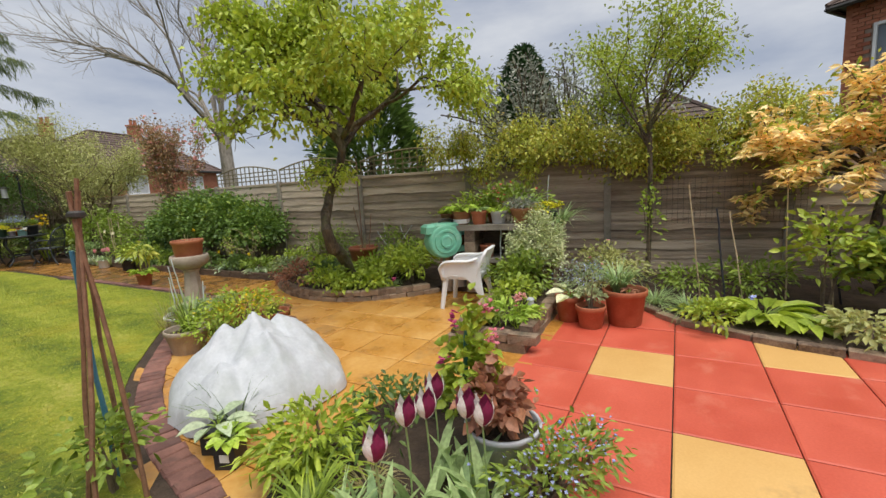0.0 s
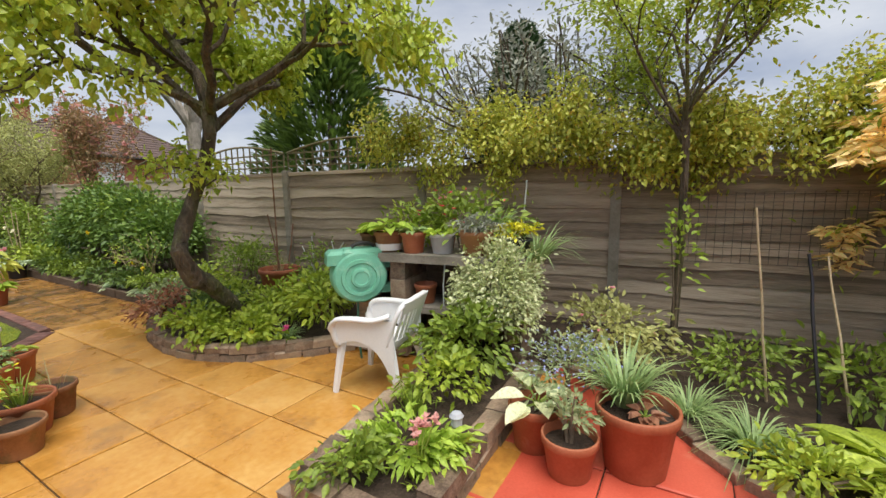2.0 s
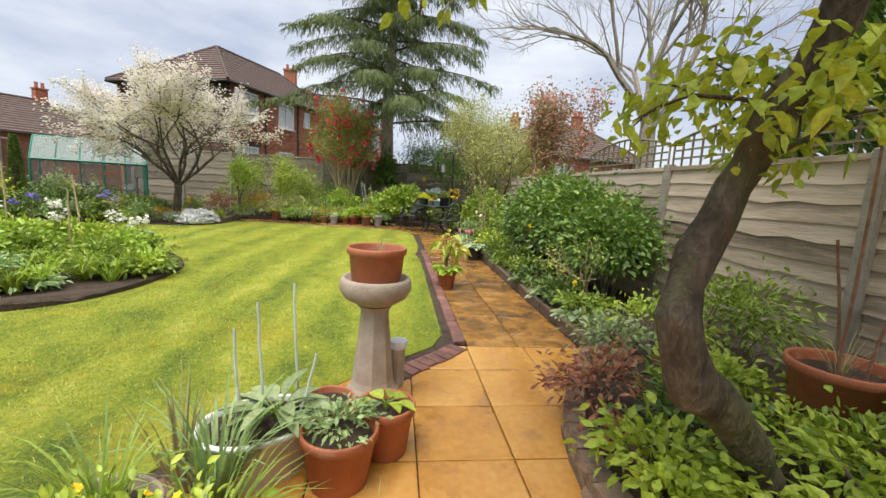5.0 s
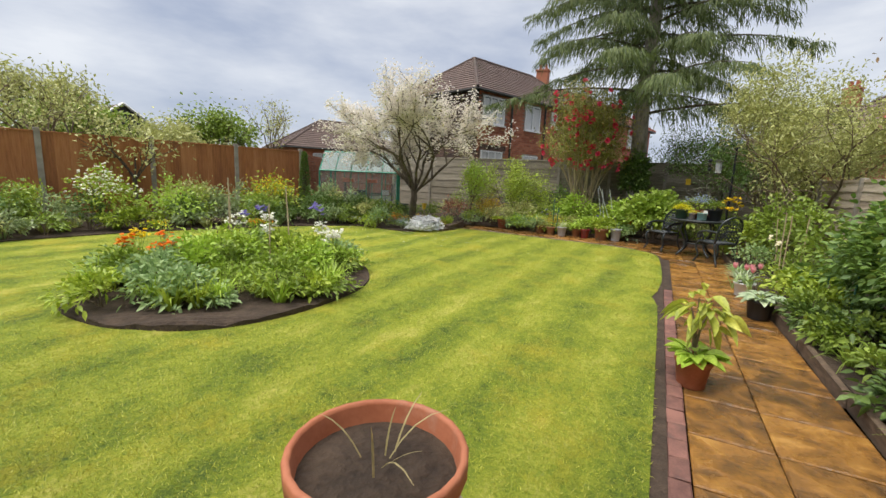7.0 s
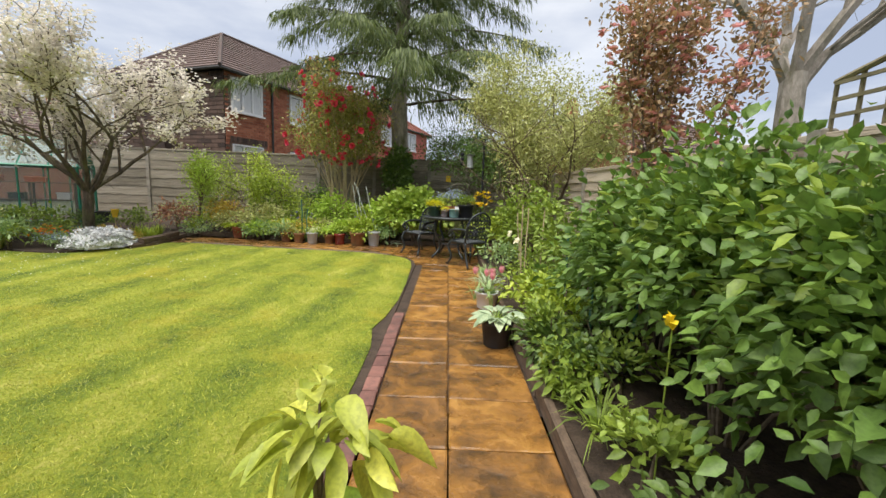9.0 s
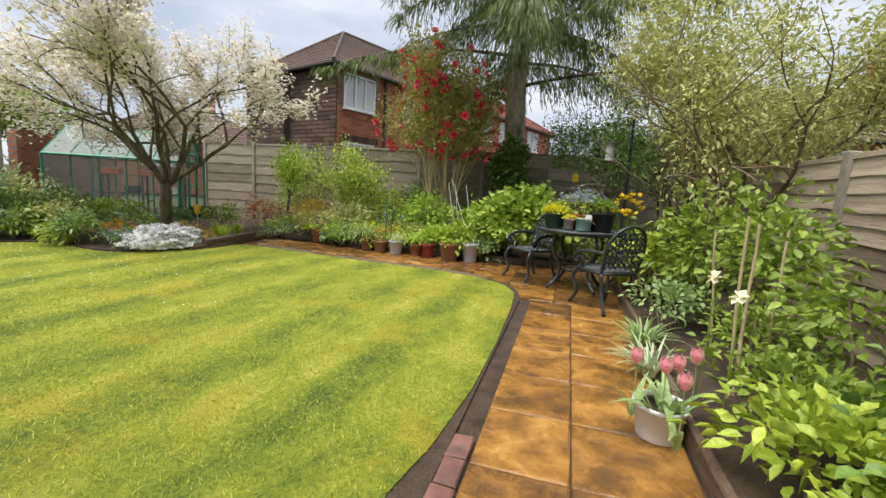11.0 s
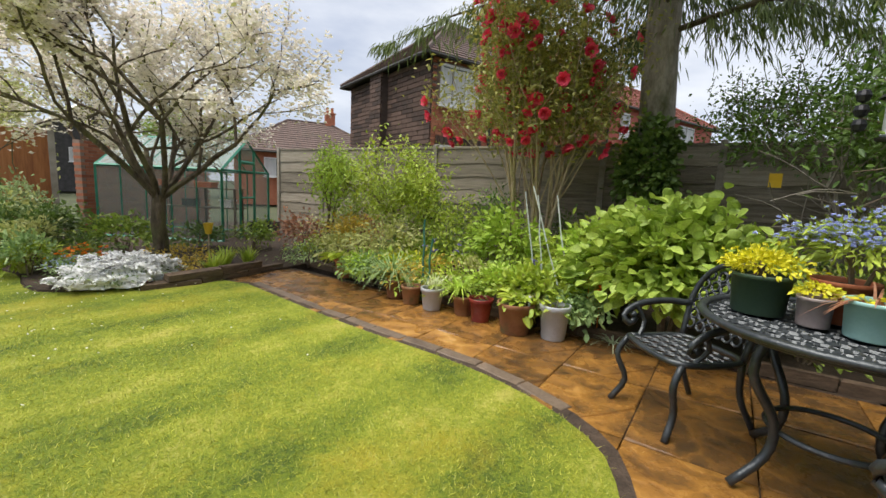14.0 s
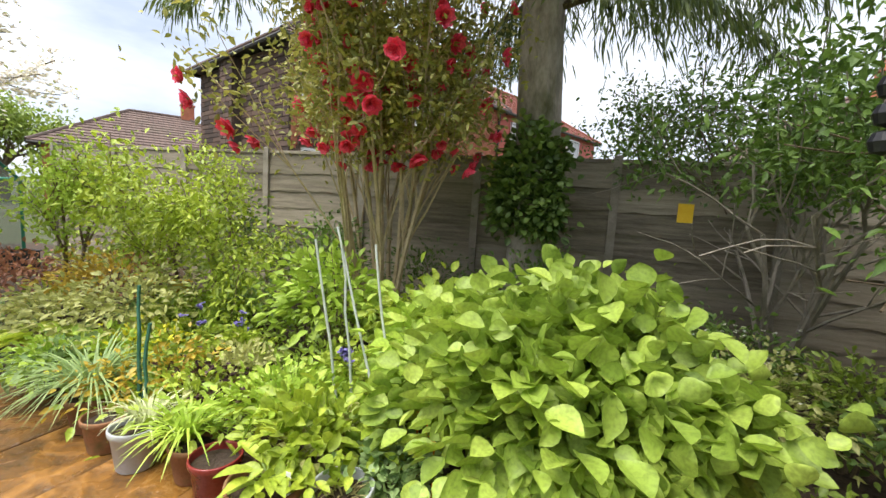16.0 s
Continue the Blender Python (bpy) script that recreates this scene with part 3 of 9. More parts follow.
def inside(poly, x, y):
    poly = np.asarray(poly)[:, :2]
    x, y = np.asarray(x, float), np.asarray(y, float)
    r = np.zeros(x.shape, bool)
    for (x0, y0), (x1, y1) in zip(poly, np.roll(poly, -1, 0)):
        hit = ((y0 > y) != (y1 > y)) & (x < (x1 - x0) * (y - y0) / (y1 - y0 + 1e-12) + x0)
        r ^= hit
    return r


def sheet(name, outline, z, material, rise=0.0, skirt=0.1, step=None):
    """A filled outline with a skirt downwards, its middle raised and roughened where asked."""
    bm = bmesh.new()
    o = np.asarray(outline)
    top = [bm.verts.new((p[0], p[1], z)) for p in o]
    face = bm.faces.new(top)
    if face.normal.z < 0:
        face.normal_flip()
    ext = bmesh.ops.extrude_face_region(bm, geom=[face])
    for v in ext["geom"]:
        if isinstance(v, bmesh.types.BMVert):
            v.co.z = z
    for v in top:
        v.co.z = z - skirt
    bmesh.ops.triangulate(bm, faces=[f for f in bm.faces if len(f.verts) > 4])
    if step:
        bmesh.ops.subdivide_edges(bm, edges=[e for e in bm.edges if e.calc_length() > step], cuts=3, use_grid_fill=True)
        for v in bm.verts:
            if v.co.z > z - 0.01 and not v.is_boundary:
                v.co.z += rise * (0.3 + noise.noise(v.co * 2.2)) + 0.5 * rise * noise.noise(v.co * 6)
    bmesh.ops.recalc_face_normals(bm, faces=bm.faces)
    me = bpy.data.meshes.new(name)
    bm.to_mesh(me)
    bm.free()
    me.materials.append(M[material])
    return link(name, me)


def structure(ob, label, category):
    return tagged(ob, label, category, "", "structure")


# ---- ground, lawn, beds ----
g = Shape()
g.add([(-400, -400, -0.12), (400, -400, -0.12), (400, 400, -0.12), (-400, 400, -0.12)], [[0, 1, 2, 3]])
structure(g.make("ground", "ground"), "rough dark green and brown open ground", "ground")

KERB_IN = [(-4.1, -4.15), (-3.78, -3.6), (-3.6, -3.19), (-3.42, -2.45), (-3.16, -1.73), (-2.80, -1.07), (-2.37, -0.47), (-1.75, 0.32), (-1.03, 1.08), (-0.72, 1.38), (-0.52, 1.62)]
FAR_EDGE = [(-0.75, 11.3), (-0.94, 11.72), (-1.3, 12.0), (-1.85, 12.2), (-2.5, 12.3), (-3.9, 12.38), (-6.2, 12.66)]
ISLAND = [(-5.38, 2.33), (-5.07, 2.52), (-4.75, 2.95), (-4.56, 3.7), (-4.62, 4.75), (-4.98, 5.5), (-5.6, 6.0), (-6.6, 6.1), (-7.6, 5.5), (-8.2, 4.4), (-8.0, 3.1), (-7.0, 2.2), (-6.0, 2.1)]
BORDER = [(-6.62, 12.55), (-6.95, 11.75), (-7.3, 10.82), (-7.85, 10.62), (-9.3, 10.65), (-10.6, 9.2), (-11.6, 7.2), (-12.3, 5.4), (-12.7, 2.0), (-12.6, -3.4)]
kerb_in = smooth_line(KERB_IN, 0.1)
tang = np.gradient(kerb_in[:, :2], axis=0)
tang /= np.linalg.norm(tang, axis=1, keepdims=True)
left = np.stack([-tang[:, 1], tang[:, 0], np.zeros(len(tang))], 1)
lawn_near = (kerb_in + left * 0.27)[6:-2]
border_line = smooth_line(BORDER, 0.3)
lawn_poly = np.vstack([lawn_near[:, :2], [(-0.73, 1.95), (-0.71, 6.0), (-0.72, 6.6), (-0.80, 7.1), (-0.72, 7.55), (-0.66, 8.3), (-0.655, 9.3), (-0.69, 10.6)], smooth_line(FAR_EDGE, 0.2)[:, :2], border_line[:, :2], [(-12.4, -3.5), (-4.3, -3.5)]])
lawn = sheet("lawn", lawn_poly, 0.012, "lawn")
structure(lawn, "mown striped green lawn with yellow patches", "lawn")
soil_poly = np.vstack([(kerb_in + left * 0.14)[:, :2], [(-0.64, 11.0)], (smooth_line(FAR_EDGE, 0.2)[:, :2] + [0.05, 0.12]), border_line[:, :2] + [-0.1, 0.1], [(-12.6, -3.9), (-4.3, -3.9)]])
structure(sheet("soil_strip", soil_poly, 0.002, "soil"), "dark bare soil strip along the lawn edge", "soil")

island = smooth_line(ISLAND + ISLAND[:1], 0.15)[:-1]
structure(sheet("bed_soil_island", island, 0.05, "soil", 0.06, 0.12, 0.25), "dark crumbly soil of a rounded island bed", "flower bed")
back_border = np.vstack([border_line[:, :2] - [0.03, -0.03], [(-17.5, -4), (-16.5, 9), (-15, 18.3), (3.5, 18.3), (3.5, 14.0), (-1.4, 13.88), (-6.9, 14.3), (-6.75, 12.75)]])
structure(sheet("bed_soil_back", back_border, 0.03, "soil", 0.05, 0.15), "dark planted soil along the boundary fences", "flower bed")
RING = [(0.70, 1.55), (0.28, 0.95), (-0.05, 0.35), (-0.20, -0.15), (-0.22, -0.69), (-0.03, -1.28), (0.37, -1.78), (0.72, -2.10)]
ring_line = smooth_line(RING, 0.1)
right_bed = np.vstack([[(0.72, 12.6)], ring_line[:, :2] + [0.06, 0], [(0.95, -2.12), (0.98, -3.55), (1.0, -4.02), (3.4, -4.02), (3.4, 12.6)]])
structure(sheet("bed_soil_side", right_bed, 0.09, "soil", 0.06, 0.2), "dark soil of the raised side bed by the fence", "flower bed")
EDGE = [(1.35, -4.25), (1.05, -4.85), (0.75, -5.16), (0.37, -5.46), (0.10, -6.0), (-0.03, -6.32), (-0.13, -6.8), (-0.3, -8.0), (-0.4, -10.5)]
edge_line = smooth_line(EDGE, 0.1)
front_bed = np.vstack([edge_line[:, :2] + [0.05, 0], [(3.6, -10.5), (3.6, -4.02), (1.35, -4.02)]])
structure(sheet("bed_soil_front", front_bed, 0.06, "soil", 0.06, 0.2), "dark soil of the border beside the red paving", "flower bed")
WEDGE = [(-1.05, -4.12), (-1.03, -3.33), (0.70, -3.12), (1.0, -3.12), (1.0, -4.02), (0.05, -4.10)]
structure(sheet("bed_soil_wedge", WEDGE, 0.13, "soil", 0.05, 0.2), "dark soil of the wedge-shaped raised bed", "flower bed")
NEAR_BED = [(-3.95, -4.5), (-3.75, -3.75), (-3.3, -3.45), (-2.45, -3.55), (-2.25, -4.1), (-2.7, -4.85), (-3.3, -5.05)]
structure(sheet("bed_soil_near", smooth_line(NEAR_BED + NEAR_BED[:1], 0.15)[:-1], 0.06, "soil", 0.05, 0.15), "dark soil of the tulip bed between patio and paving", "flower bed")


# ---- trees and plants ----
def grow(shape, p, d, length, radius, depth, tips, spread=0.55, shrink=0.72, kids=3, wander=0.12, up=0.15, n=6, sub=4):
    """One limb and, from it, its own limbs; tips gathers the twig ends."""
    p, d = np.array(p, float), np.array(d, float)
    pts, rad = [p.copy()], [radius]
    for k in range(sub):
        d = d + rng.normal(0, wander, 3) + np.array([0, 0, up * 0.25])
        d /= np.linalg.norm(d)
        p = p + d * length / sub
        pts.append(p.copy())
        rad.append(radius * (1 - (1 - shrink) * (k + 1) / sub))
        if depth <= 1:
            tips.append((p.copy(), d.copy()))
    shape.tube(pts, rad, n if radius > 0.02 else 4)
    if depth > 0:
        for k in range(kids):
            side = ball_dirs(1)[0]
            side -= d * (side @ d)
            side /= np.linalg.norm(side) + 1e-9
            nd = d * (1 - spread * 0.5) + side * spread * rng.uniform(0.7, 1.25) + np.array([0, 0, up])
            nd /= np.linalg.norm(nd)
            at = pts[-1] if k == 0 else pts[rng.integers(max(1, sub // 2), sub + 1)]
            grow(shape, at, nd, length * shrink * rng.uniform(0.8, 1.1), rad[-1] * rng.uniform(0.6, 0.8), depth - 1, tips, spread, shrink, kids, wander, up, n, sub)


def leaf_on(shape, tips, per, size, width, scatter=0.12, droop=0.15, out=0.6):
    p = np.repeat(np.array([t[0] for t in tips]), per, 0)
    d = np.repeat(np.array([t[1] for t in tips]), per, 0)
    p = p + rng.normal(0, scatter, p.shape)
    d = d * 0.4 + ball_dirs(len(d)) * out + np.array([0, 0, -droop])
    s = size * rng.uniform(0.6, 1.25, len(p))
    shape.leaves(p, d, s, s * width, droop=droop)


def clumped(n, rx, ry, h, clumps, tight=0.32, shell=0.55):
    """Points of a bushy outline: clumps over a rounded body, with gaps."""
    c = ball_dirs(clumps)
    c[:, 2] = np.abs(c[:, 2]) * 1.15 - 0.2
    c = c * rng.uniform(shell, 1.0, (clumps, 1))
    k = rng.integers(0, clumps, n)
    p = c[k] + rng.normal(0, tight, (n, 3)) * np.array([1, 1, 0.8])
    d = p / (np.linalg.norm(p, axis=1, keepdims=True) + 1e-6) + rng.normal(0, 0.5, (n, 3))
    return np.stack([p[:, 0] * rx, p[:, 1] * ry, np.maximum(0.02, (p[:, 2] * 0.5 + 0.5) * h)], 1), d


def blooms(shape, p, size, petals=5, face=None, cup=0.5):
    """Open flowers: petals round a centre."""
    p = np.asarray(p, float)
    n = len(p)
    a = (np.arange(petals) * 2 * np.pi / petals)[None] + rng.uniform(0, 6, (n, 1))
    nrm = (np.array([0, 0, 1.0]) if face is None else np.asarray(face)) + rng.normal(0, 0.35, (n, 3))
    nrm /= np.linalg.norm(nrm, axis=1, keepdims=True)
    s = np.cross(nrm, [0.3, 0.9, 0.1])
    s /= np.linalg.norm(s, axis=1, keepdims=True)
    t = np.cross(nrm, s)
    d = (s[:, None] * np.cos(a)[..., None] + t[:, None] * np.sin(a)[..., None] + nrm[:, None] * cup).reshape(-1, 3)
    shape.leaves(np.repeat(p, petals, 0), d, size * 0.55, size * 0.5, fold=0.1, droop=0.0, lift=0.2)


def bush(name, at, rx, ry, h, n, size, mat, label, width=0.5, clumps=0, flowers=None, stems=5, category="shrub", tight=0.3, group="", droop=0.2):
    """A shrub: stems, leaves in clumps and, where it blooms, flowers."""
    ob = thing(name, at, label, category, group)
    p, d = clumped(n, rx, ry, h, clumps or max(6, n // 60), tight)
    s = size * rng.uniform(0.6, 1.3, n)
    Shape().leaves(p, d, s, s * width, droop=droop).make("foliage", "leaf_" + mat, ob)
    if stems:
        st = Shape()
        for k in range(stems):
            q = p[rng.integers(0, n)]
            st.tube([(q[0] * 0.08, q[1] * 0.08, -0.08), (q[0] * 0.3, q[1] * 0.3, q[2] * 0.5), tuple(q * np.array([0.8, 0.8, 0.95]))], [0.014, 0.010, 0.004], 5)
        st.make("stem", "twig", ob)
    if flowers:
        fm, fn, fs, petals = flowers
        fl = Shape()
        top = p[p[:, 2] > np.quantile(p[:, 2], 0.35)]
        q = top[rng.integers(0, len(top), fn)]
        q = q + (q - np.array([0, 0, h * 0.4])) * 0.06
        blooms(fl, q, fs, petals)
        fl.make("bloom", "petal_" + fm, ob)
    return ob


def clump(name, at, n, length, width, spread, mat, label, bend=0.6, flowers=None, category="plant", radius=0.06, group=""):
    """A tuft of arching strap leaves."""
    ob = thing(name, at, label, category, group)
    a = rng.uniform(0, 2 * np.pi, n)
    r = radius * np.sqrt(rng.uniform(0, 1, n))
    lean = spread * rng.uniform(0.1, 1.0, n)
    d = np.stack([np.cos(a) * lean, np.sin(a) * lean, np.ones(n)], 1)
    Shape().straps(np.stack([np.cos(a) * r, np.sin(a) * r, np.full(n, -0.02)], 1), d, length * rng.uniform(0.55, 1.1, n), width, bend).make("foliage", "leaf_" + mat, ob)
    if flowers:
        fm, fn, fs, fh = flowers
        fl, st = Shape(), Shape()
        for k in range(fn):
            b = rng.uniform(0, 6.3)
            rr = rng.uniform(0, 1) * spread * fh * 0.6
            q = np.array([math.cos(b) * rr, math.sin(b) * rr, fh * rng.uniform(0.8, 1.1)])
            st.tube([(0, 0, -0.02), q * np.array([0.4, 0.4, 0.6]), q], 0.0035, 4)
            blooms(fl, q[None] + rng.normal(0, fs * 0.35, (4, 3)), fs, 5)
        st.make("stalk", "leaf_mid", ob)
        fl.make("bloom", "petal_" + fm, ob)
    return ob


def rosette(name, at, n, length, width, mat, label, rise=0.7, category="plant", group=""):
    """Broad leaves on stalks round one crown."""
    ob = thing(name, at, label, category, group)
    a = np.arange(n) * 2.4 + rng.uniform(0, 0.5, n)
    up = rise * rng.uniform(0.5, 1.5, n)
    d = np.stack([np.cos(a), np.sin(a), up], 1)
    d /= np.linalg.norm(d, axis=1, keepdims=True)
    st, lf = Shape(), Shape()
    base = d * (length * 0.5 * rng.uniform(0.6, 1.2, (n, 1)))
    for q in base:
        st.tube([(0, 0, -0.03), q * np.array([0.35, 0.35, 0.6]), q], 0.005, 4)
    d2 = d * np.array([1, 1, 0.35])
    lf.leaves(base, d2, length * rng.uniform(0.7, 1.2, n), width, 0.22, 0.3, 0.15)
    st.make("stalk", "leaf_mid", ob)
    lf.make("foliage", "leaf_" + mat, ob)
    return ob


def pot(at, r, h, mat, label, rim=0.12, foot=0.72, sx=1.0, name="flower_pot", group="", soil=True, rz=0.0):
    """A thick-walled plant pot with a rolled rim, filled with soil."""
    ob = thing(name, at, label, "plant pot", group, rz=rz)
    k = rim * h
    b = Shape().lathe([(0.001, 0), (r * foot, 0), (r * foot + 0.004, 0.006), (r * (foot + (0.94 - foot) * 0.9), h - k), (r * 0.94, h - k * 0.98), (r, h - k * 0.86), (r * 1.005, h - 0.006), (r * 0.985, h), (r * 0.93, h), (r * 0.915, h - 0.01), (r * 0.87, h - k * 1.4), (r * 0.8, h * 0.55)], 24, sx=sx)
    b.make("pot_body", mat, ob, smooth=True)
    if soil:
        Shape().lathe([(0.001, h - k * 1.0), (r * 0.45, h - k * 0.95), (r * 0.9, h - k * 1.1)], 18, sx=sx).make("soil", "soil", ob)
    return ob


def canes(name, feet, top, r, mat, label, category="plant support", group=""):
    """Stakes standing in the soil."""
    ob = thing(name, (feet[0][0], feet[0][1], feet[0][2]), label, category, group)
    o = np.array(feet[0])
    for f, t in zip(feet, top):
        f, t = np.array(f) - o, np.array(t) - o
        s = Shape()
        ks = np.linspace(0, 1, 7)
        pts = f + (t - f) * ks[:, None] + rng.normal(0, r * 0.4, (7, 3))
        pts[0, 2] -= 0.06
        s.tube(pts, [r * (1.0 if k % 2 else 1.12) * (1 - 0.25 * k / 6) for k in range(7)], 6)
        s.make("cane", mat, ob)
    return ob


# ---- fences ----
def box_mesh(name, s, mat, chamfer=0.0, jitter=0.0):
    me = Shape().box((0, 0, 0), s, 0, jitter, chamfer).make(name, mat)
    data = me.data
    bpy.data.objects.remove(me)
    return data


def place(name, me, m, parent, label=""):
    ob = link(name, me, parent, label)
    ob.matrix_basis = m
    return ob


def lap_fence(name, a, b, n, height, board, mat, label, trellis=(), base=0.0, lean=6.0, post_up=0.06):
    """Posts with panels of overlapping boards between them."""
    a, b = np.array(a, float), np.array(b, float)
    span = (b - a) / n
    length = np.linalg.norm(span)
    ang = math.degrees(math.atan2(span[1], span[0]))
    ob = structure(thing(name, (a[0], a[1], base), label, "fence", rz=ang), label, "fence")
    post = box_mesh("post", (0.11, 0.11, height + 0.25), "post", 0.012)
    boards = []
    for k in range(4):
        s = Shape()
        xs = np.linspace(-length / 2 + 0.05, length / 2 - 0.05, 9)
        lower = -board * 0.62 + rng.normal(0, 0.012, 9)
        upper = board * 0.62 + rng.normal(0, 0.004, 9)
        v = np.concatenate([np.stack([xs, np.full(9, y), z], 1) for y, z in ((-0.011, lower), (-0.006, upper), (0.006, upper), (0.011, lower))])
        f = [[r * 9 + i, r * 9 + i + 1, ((r + 1) % 4) * 9 + i + 1, ((r + 1) % 4) * 9 + i] for r in range(4) for i in range(8)] + [[0, 9, 18, 27], [35, 26, 17, 8]]
        s.add(v, f)
        o = s.make("board", mat)
        boards.append(o.data)
        bpy.data.objects.remove(o)
    rail = box_mesh("rail", (length - 0.1, 0.045, 0.05), mat, 0.004)
    rows = int(height / board)
    for k in range(n + 1):
        place("post", post, pose(k * length, 0, height / 2 - 0.1 + post_up), ob, "grey concrete post")
        if k == n:
            break
        for r in range(rows):
            place("board", boards[rng.integers(0, 4)], pose((k + 0.5) * length, rng.normal(0, 0.003), board * (r + 0.5), lean), ob)
        place("rail", rail, pose((k + 0.5) * length, 0.0, rows * board + 0.03), ob)
        if k in trellis:
            t = Shape()
            m = 14
            for i in range(m + 1):
                x = (k + 0.02 + 0.96 * i / m) * length
                arch = 0.30 + 0.16 * math.sin(math.pi * i / m)
                t.box((x, 0, rows * board + 0.05 + arch / 2), (0.022, 0.016, arch))
            for z in (0.10, 0.20, 0.30):
                t.box(((k + 0.5) * length, 0.018, rows * board + 0.05 + z), (length * 0.95, 0.016, 0.022))
            xs = np.linspace(0.02, 0.98, 15)
            t.tube([((k + x) * length, 0.01, rows * board + 0.06 + 0.30 + 0.16 * math.sin(math.pi * (x - 0.02) / 0.96)) for x in xs], 0.018, 6)
            t.make("trellis", "trellis", ob, "arched square wooden trellis")
    return ob


lap_fence("fence_right", (3.40, -11.72), (2.24, 0.485), 5, 1.92, 0.16, "old_board", "weathered grey-brown lapped timber fence with concrete posts", trellis=(4,))
lap_fence("fence_side", (2.24, 0.485), (2.7, 18.35), 7, 1.92, 0.16, "old_board", "weathered grey-brown lapped timber fence beside the path", trellis=(0, 1))
lap_fence("fence_back", (3.2, 18.4), (-12.6, 17.6), 8, 2.5, 0.31, "back_board", "grey weathered board fence with concrete posts", lean=3.0)


def upright_fence(name, a, b, n, height, label):
    a, b = np.array(a, float), np.array(b, float)
    span = (b - a) / n
    length = np.linalg.norm(span)
    ang = math.degrees(math.atan2(span[1], span[0]))
    ob = structure(thing(name, (a[0], a[1], 0), label, "fence", rz=ang), label, "fence")
    post = box_mesh("post", (0.12, 0.13, height + 0.2), "post", 0.012)
    per = 16
    slat = [box_mesh("board", (length / per * 1.08, 0.018 + 0.004 * k, height - 0.18 + 0.006 * k), "orange_board", 0.003) for k in range(3)]
    cap = box_mesh("rail", (length - 0.1, 0.06, 0.035), "orange_board", 0.004)
    gravel = box_mesh("gravel_board", (length - 0.1, 0.05, 0.28), "post", 0.006)
    for k in range(n + 1):
        place("post", post, pose(k * length, 0, height / 2 + 0.02), ob, "pale concrete post")
        if k == n:
            break
        for i in range(per):
            place("board", slat[i % 3], pose((k + (i + 0.5) / per) * length, 0.008 * (i % 2), height / 2 + 0.1 + rng.normal(0, 0.003), 0, 0, 2.0), ob)
        place("rail", cap, pose((k + 0.5) * length, 0, height + 0.03), ob)
        place("gravel_board", gravel, pose((k + 0.5) * length, 0, 0.14), ob)
    return ob


upright_fence("fence_left", (-17.2, -4.6), (-13.4, 12.3), 7, 2.36, "orange-brown stained upright board fence with concrete posts")
lap_fence("fence_near", (-17.2, -12.0), (3.3, -11.8), 9, 1.92, 0.16, "old_board", "weathered grey-brown lapped timber fence behind the paving")
lap_fence("fence_corner", (-17.2, -4.6), (-17.2, -12.0), 3, 1.92, 0.16, "old_board", "weathered grey-brown lapped timber side fence")

# brick garden wall by the greenhouse
wall = structure(thing("wall_brick", (-14.0, 12.9, 0), "orange-brown brick garden wall", "wall", rz=115), "orange-brown brick garden wall", "wall")
wb = Shape()
Shape().box((2.2, 0, 1.15), (4.4, 0.2, 2.3)).make("wall_core", "mortar", wall)
for r in range(30):
    for k in range(20):
        wb.box(((k + (r % 2) * 0.5) * 0.22 + 0.1, 0, r * 0.0765 + 0.04), (0.21, 0.216, 0.066), jitter=0.001)
tagged(wb.make("bricks", "brick_red", wall), "", "", "", "stuff")


# ---- houses ----
def window(parent, o, u, v, x, z, w, h, lights=2, curtain=True):
    """A framed window set in a wall that runs along u from o; v points into the house."""
    win = thing("window", (0, 0, 0), "", "")
    win.parent = parent
    ang = math.degrees(math.atan2(u[1], u[0]))
    win.matrix_basis = pose(o[0] + u[0] * x, o[1] + u[1] * x, z, 0, 0, ang)
    fr = Shape()
    fr.box((w / 2, -0.03, 0.04), (w, 0.12, 0.08)).box((w / 2, -0.03, h - 0.04), (w, 0.12, 0.08))
    for k in range(lights + 1):
        fr.box((0.04 + (w - 0.08) * k / lights, -0.032, h / 2), (0.07, 0.116, h - 0.02))
    fr.make("window_frame", "white_frame", win)
    for k in range(lights):
        Shape().box(((k + 0.5) * w / lights, 0.0, h / 2), (w / lights - 0.09, 0.02, h - 0.14)).make("pane", "pane", win)
        if curtain:
            c = Shape()
            xs = np.linspace(k * w / lights + 0.07, (k + 1) * w / lights - 0.07, 16)
            ys = -0.018 - 0.003 * np.sin(np.arange(16) * 2.4)
            c.add(np.concatenate([np.stack([xs, ys, np.full(16, 0.08)], 1), np.stack([xs, ys, np.full(16, h * 0.92)], 1)]), [[i, i + 1, 17 + i, 16 + i] for i in range(15)])
            c.make("net_curtain", "curtain", win)
    Shape().box((w / 2, -0.08, -0.03), (w + 0.16, 0.2, 0.06)).make("sill", "white_frame", win)
    return win


